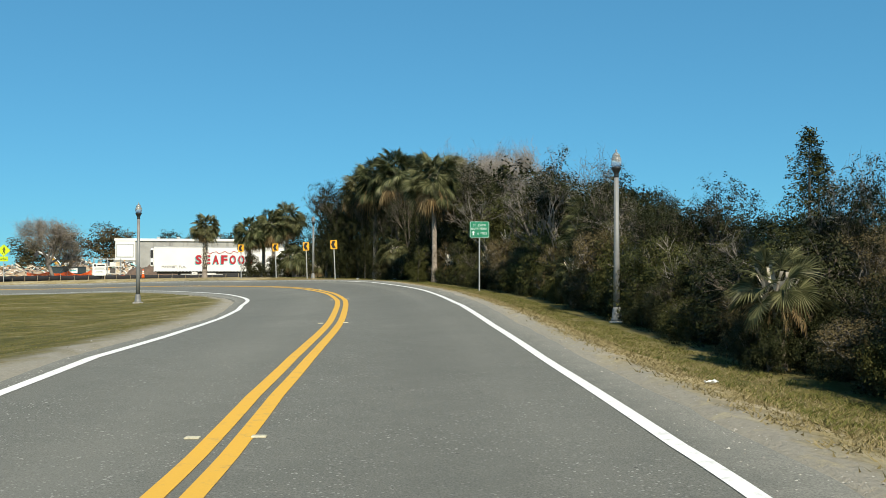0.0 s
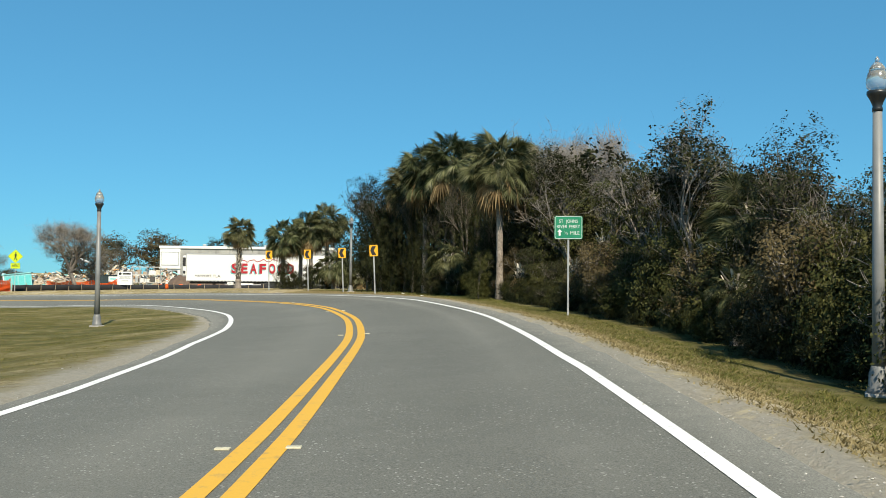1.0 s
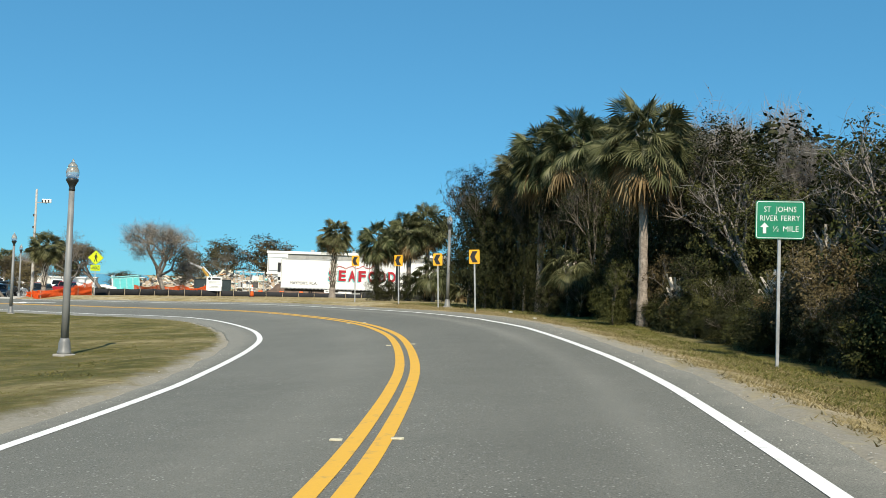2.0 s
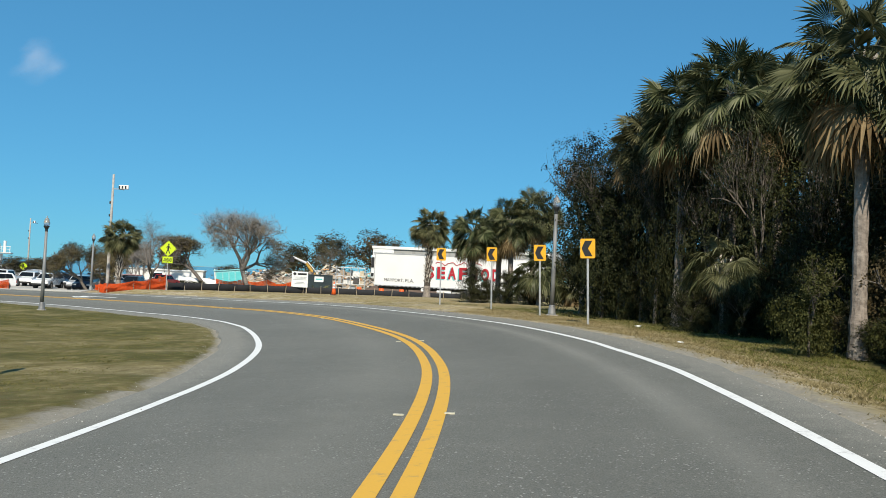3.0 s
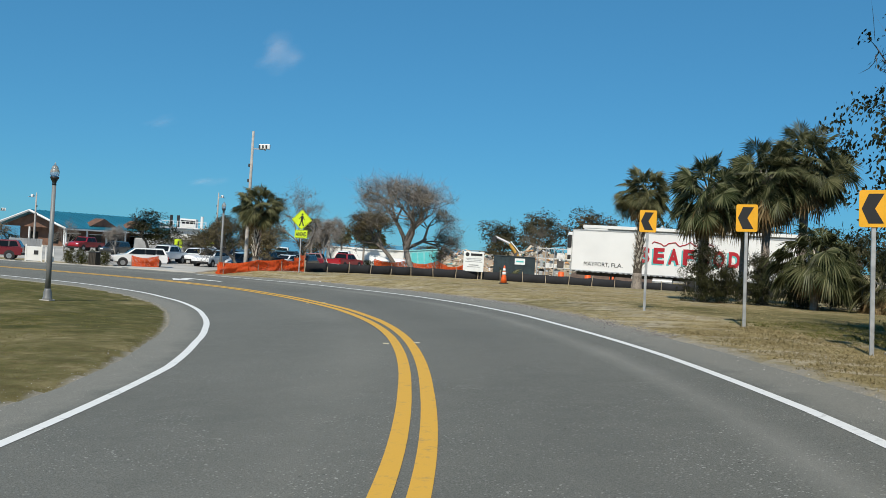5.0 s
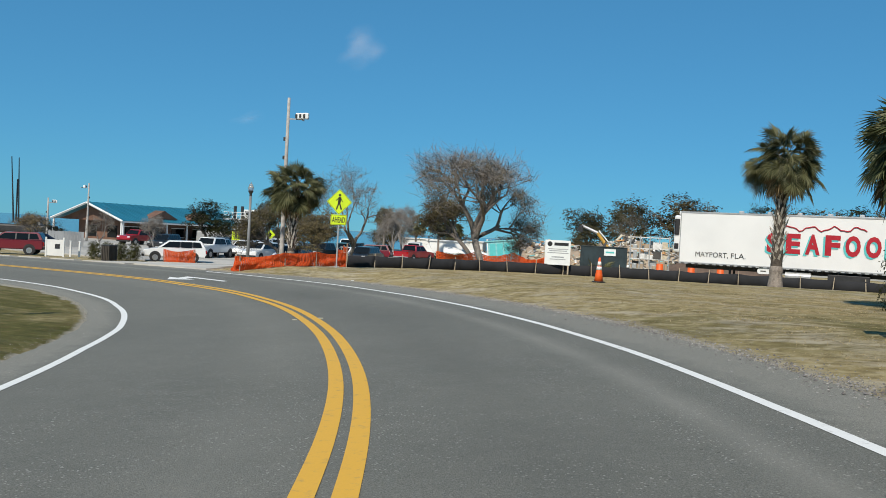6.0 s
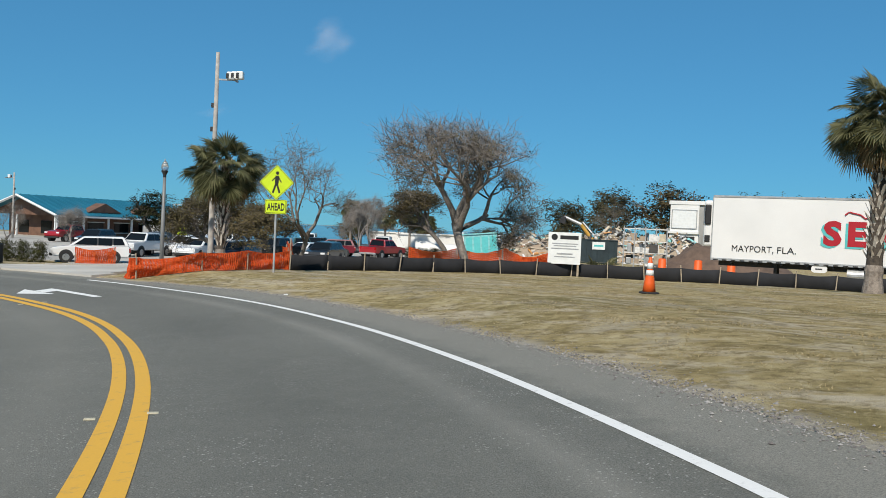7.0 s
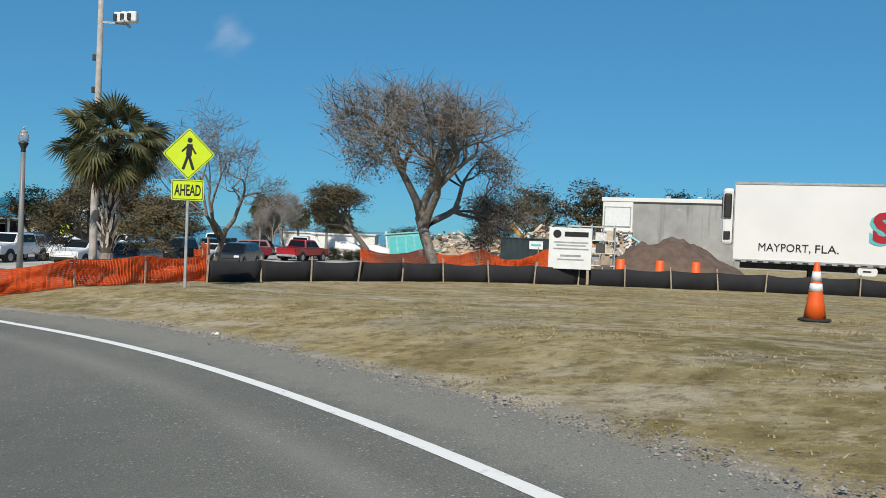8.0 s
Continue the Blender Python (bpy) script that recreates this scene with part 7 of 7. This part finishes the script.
plant(FAR_TREE[2], "tree", -86.5, 236.2, (3.3, 3.3, 2.6), 40, "large far dark oak", "tree", "far trees")
plant(FAR_TREE[1], "tree", -97.3, 229.9, (3.0, 3.0, 2.3), 140, "large far dark oak", "tree", "far trees")
plant(FAR_TREE[1], "tree", -101.0, 217.7, (2.6, 2.6, 1.8), 240, "large far dark oak", "tree", "far trees")
plant(BARE[1], "bare_tree", -92.0, 214.0, (1.5, 1.5, 1.4), 240, "far brown leafless tree", "tree", "far trees", crown="leaves")
for k in range(9):
    plant(FAR_TREE[k % 3], "tree", -70.0 + k * 5.5, 232 + (k % 3) * 5, (2.2, 2.2, 2.15), k * 50, "far dark tree behind the warehouse", "tree", "far trees")
for k, (x, y, h) in enumerate(((-118, 176, 6.4), (-114, 180, 5.4), (-121, 182, 4.6), (-101, 170, 5.8), (-110, 186, 4.8))):
    palm(x, y, h + 1.5, .2, 1.3, .1, .1, k, k * 50, .8, "far small palm beyond the parked cars", "far palms")
for k in range(1, 14, 2):
    plant(FAR_TREE[1 + k % 2], "tree", -150 + k * 4.6, 166 + k * 4.2, (1.7, 1.7, .75), k * 77, "far low tree on the skyline", "tree", "far trees")
for k in range(4):
    plant(BUSH[1], "shrub", -74.6 + k * .55, 95.2 + k * .75, (.45, .45, .5), k * 60, "clipped olive hedge shrub by the lot entrance", "shrub", "hedge by the lot entrance")
plant(BARE[1], "bare_tree", -84.5, 101.5, (.4, .4, .55), 20, "thin young bare tree by the hedge", "tree", "young trees by the lot", crown="leaves")
plant(BARE[2], "bare_tree", -80.0, 104.0, (.4, .4, .5), 120, "thin young bare tree by the lot", "tree", "young trees by the lot", crown="leaves")
for k in range(3):
    plant(BUSH[(0, 2, 0)[k]], "shrub", -77.9 + k * 1.1, 140.8 + k * .65, (.75, .6, .45), k * 80, "low dark clipped planting in a lot island", "shrub", "planting in the lot")
for k, (x, y, sc) in enumerate(((-92.0, 149.0, .78), (-95.5, 152.5, .7))):
    plant(BARE[2], "bare_tree", x, y, (sc, sc, sc), k * 130 + 40, "small bare grey tree in the lot", "tree", "trees round the lot", crown="leaves")
palmetto(-47.3, 122.0, .4, 1.2, 1, "low palmetto beside the notice board")


plant(WINTER[0], "tree", -101.5, 104.5, (.8, .8, .62), 40, "brown-leaved low tree beside the boat yard", "tree", "trees round the lot")
plant(TREE[2], "tree", -106.5, 109.0, (.7, .7, .5), 140, "low dark tree beside the boat yard", "tree", "trees round the lot")


def litter_bin(x, y, turn):
    ob = holder("litter_bin", (x, y, foot(x, y) - .01), turn, "dark brown slatted litter bin by the lot entrance", "bin", "litter bins by the entrance")
    part("core", boxes(((0, 0, .48), (.5, .5, .92), .02)), STEEL_DARK, ob)
    for k in range(5):
        for a in range(4):
            o = part("slat", boxes(((-.24 + k * .12, -.275, .48), (.09, .03, .9), .006)), DARK_SLAT, ob)
            o.matrix_basis = pose(0, 0, 0, 0, 0, 90 * a)
    part("lid", boxes(((0, 0, .97), (.6, .6, .07), .02)), STEEL_DARK, ob)


litter_bin(-63.6, 89.6, 20)
litter_bin(-64.6, 90.4, 35)


def litter(x, y, size, turn, label):
    """A crumpled scrap of paper or plastic."""
    rnd = random.Random(int(x * 100))
    bm = bmesh.new()
    bmesh.ops.create_grid(bm, x_segments=6, y_segments=5, size=size / 2)
    for v in bm.verts:
        v.co.z = rnd.uniform(0, size * .35)
        v.co.y *= .7
    ob = mesh_object("litter", bm, SIGN_WHITE)
    ob.matrix_basis = pose(x, y, foot(x, y) + .005, 0, 0, turn)
    so = ob.modifiers.new("thickness", "SOLIDIFY")
    so.thickness = .004
    tagged(ob, label, "litter", "litter on the verge")


litter(2.91, 9.9, .14, 20, "crumpled white paper scrap lying in roadside grass")
litter(-5.6, 59.4, .20, 70, "flattened white carton lying in the grass")
litter(-3.9, 51.4, .12, 40, "small white plastic scrap in the grass")
litter(-37.9, 84.4, .10, 10, "small white scrap beside the road edge")


# ---------------------------------------------------------------- small clouds
def cloud(x, y, z, w, h, seed, label, thick=1.0):
    """A thin torn puff: a few lens-shaped veils behind one another, each mostly clear."""
    rnd = random.Random(seed)
    verts, faces = [], []
    for k in range(6):
        cx, cz, r = rnd.gauss(0, .16) * w, rnd.gauss(0, .16) * h, rnd.uniform(.22, .42)
        q = len(verts)
        verts.append((cx, k * 6.0, cz))
        for i in range(40):
            a = i * 2 * math.pi / 40
            e = 1 + .35 * noise.noise(Vector((math.cos(a) * 1.3, math.sin(a) * 1.3, seed + k)))
            verts.append((cx + w * r * e * math.cos(a), k * 6.0, cz + h * r * e * math.sin(a) + w * .1 * math.cos(a)))
        faces += [(q, q + 1 + i, q + 1 + (i + 1) % 40) for i in range(40)]
    me = raw_mesh("cloud", verts, faces, [CLOUD])
    at = me.attributes.new("veil", "FLOAT", "POINT")
    at.data.foreach_set("value", [thick if i % 41 == 0 else 0.0 for i in range(len(verts))])
    ob = new("cloud", me)
    ob.matrix_basis = pose(x, y, z, 0, 0, 43)
    ob.visible_shadow = False
    tagged(ob, label, "cloud", "small clouds", "structure")


def cloud_material():
    m, nt, b = shader("cloud_vapour", 1.0)
    b.inputs["Base Color"].default_value = (0.80, 0.74, 0.74, 1)
    at = nt.nodes.new("ShaderNodeAttribute")
    at.attribute_name = "veil"
    torn = ramp(nt, noise_node(nt, 0.02, 3, 0.5), [(0.25, (0.15, 0.15, 0.15)), (0.75, (1, 1, 1))])
    nt.links.new(mathn(nt, "MULTIPLY", mathn(nt, "MULTIPLY", at.outputs["Fac"], torn), 0.21), b.inputs["Alpha"])
    b.inputs["Specular IOR Level"].default_value = 0
    return m


CLOUD = cloud_material()
cloud(-1385, 1480, 398, 120, 76, 3, "small torn pinkish-grey cloud in a clear sky", .7)
cloud(-1560, 1465, 121, 90, 20, 5, "faint flat streak of grey cloud", .35)
cloud(-1640, 1390, 246, 96, 30, 8, "faint thin veil of cloud in a clear sky", .22)


# ---------------------------------------------------------------- grass
def grass_tufts(name, count, s0, s1, d0, d1, size, seed, label, mat=None, spread=.07):
    """Blades of dry grass, standing in tufts."""
    rnd = np.random.default_rng(seed)
    tn = count // 14
    ts, td = rnd.uniform(s0, s1, tn), rnd.uniform(0, 1, tn) ** .8
    td = d0(ts) + (d1(ts) - d0(ts)) * td
    bs = np.repeat(ts, 14) + rnd.normal(0, spread, tn * 14)
    bd = np.repeat(td, 14) + rnd.normal(0, spread, tn * 14)
    x, y = spot(bs, bd)
    z = land(x, y, sunk=True)[0]
    n = len(x)
    a = rnd.uniform(0, 2 * math.pi, n)
    h = size * rnd.uniform(.4, 1.3, n) * np.repeat(rnd.uniform(.5, 1.4, tn), 14)
    lean = rnd.normal(0, 1.0, (n, 2)) * h[:, None]
    w = .010 + .004 * rnd.random(n)
    v = np.empty((n, 3, 3))
    v[:, 0] = np.stack([x - w * np.cos(a), y - w * np.sin(a), z - .01], 1)
    v[:, 1] = np.stack([x + w * np.cos(a), y + w * np.sin(a), z - .01], 1)
    v[:, 2] = np.stack([x + lean[:, 0], y + lean[:, 1], z + h * .75], 1)
    me = raw_mesh(name, v.reshape(-1, 3).tolist(), np.arange(n * 3).reshape(n, 3).tolist(), [mat or BLADES])
    tagged(new(name, me), label, "grass", kind="stuff")


grass_tufts("verge_grass", 90000, 54, 118, lambda s: pave_right(s) + .55, lambda s: pave_right(s) + 3.0, .045, 5, "short dry tan and green grass on the verge", None, .12)
grass_tufts("green_grass", 90000, 54, 120, lambda s: pave_right(s) + np.interp(s, [95, 112], [1.3, 3.0]), lambda s: pave_right(s) + np.interp(s, [95, 112], [3.4, 8.0]), .06, 8, "green and tan grass at the foot of the wood", GREEN_BLADES)
grass_tufts("lawn_grass", 100000, 106, 150, lambda s: pave_right(s) + .5, lambda s: pave_right(s) + 17, .026, 6, "sparse dry grass before the silt fence", STRAW_BLADES, .16)
grass_tufts("island_grass", 110000, 62, 128, lambda s: pave_left(s) - 1.3, lambda s: pave_left(s) - 11, .022, 7, "short green-tan grass inside the curve", GREEN_BLADES, .3)


# ---------------------------------------------------------------- loose stones on the shoulders
def shoulder_stones(name, count, s0, s1, edge, reach, seed, label, big=1.0, mat=None):
    rnd = np.random.default_rng(seed)
    ss = rnd.uniform(s0, s1, count)
    dd = edge(ss) + rnd.normal(.05, .30, count) * reach
    x, y = spot(ss, dd)
    z = np.maximum(land(x, y, sunk=True)[0], np.where((dd < pave_right(ss)) & (dd > pave_left(ss)), on_road(ss, dd), -9))
    r = big * rnd.uniform(.004, .010, count) * np.where(rnd.random(count) < .06, 1.8, 1)
    oct_v = np.array([(1, 0, 0), (0, 1, 0), (-1, 0, 0), (0, -1, 0), (0, 0, .7), (0, 0, -.5)])
    jit = oct_v[None] * rnd.uniform(.6, 1.3, (count, 6, 1)) * r[:, None, None]
    v = jit + np.stack([x, y, z + r * .25], 1)[:, None, :]
    tri = np.array([(0, 1, 4), (1, 2, 4), (2, 3, 4), (3, 0, 4), (1, 0, 5), (2, 1, 5), (3, 2, 5), (0, 3, 5)])
    faces = (tri[None] + np.arange(count)[:, None, None] * 6).reshape(-1, 3)
    me = raw_mesh(name, v.reshape(-1, 3).tolist(), faces.tolist(), [mat or STONES])
    tagged(new(name, me), label, "gravel", kind="stuff")


GREY_STONES = leafy("grey_stones", (0.07, 0.07, 0.068), (0.19, 0.19, 0.18), (0.40, 0.40, 0.38), 0.9, 0)
STONES = leafy("loose_stones", (0.20, 0.19, 0.17), (0.36, 0.34, 0.30), (0.58, 0.56, 0.51), 0.9, 0)
shoulder_stones("shoulder_gravel", 5000, 54, 150, pave_right, 1.0, 15, "loose pale gravel along the outer road edge")
shoulder_stones("inner_gravel", 2500, 56, 140, pave_left, -1.0, 16, "loose pale gravel along the inner road edge")
shoulder_stones("coarse_gravel", 9000, 116, 150, lambda s: pave_right(s) + .12, .75, 18, "coarse grey gravel spilling between asphalt and dry grass", 1.7, GREY_STONES)
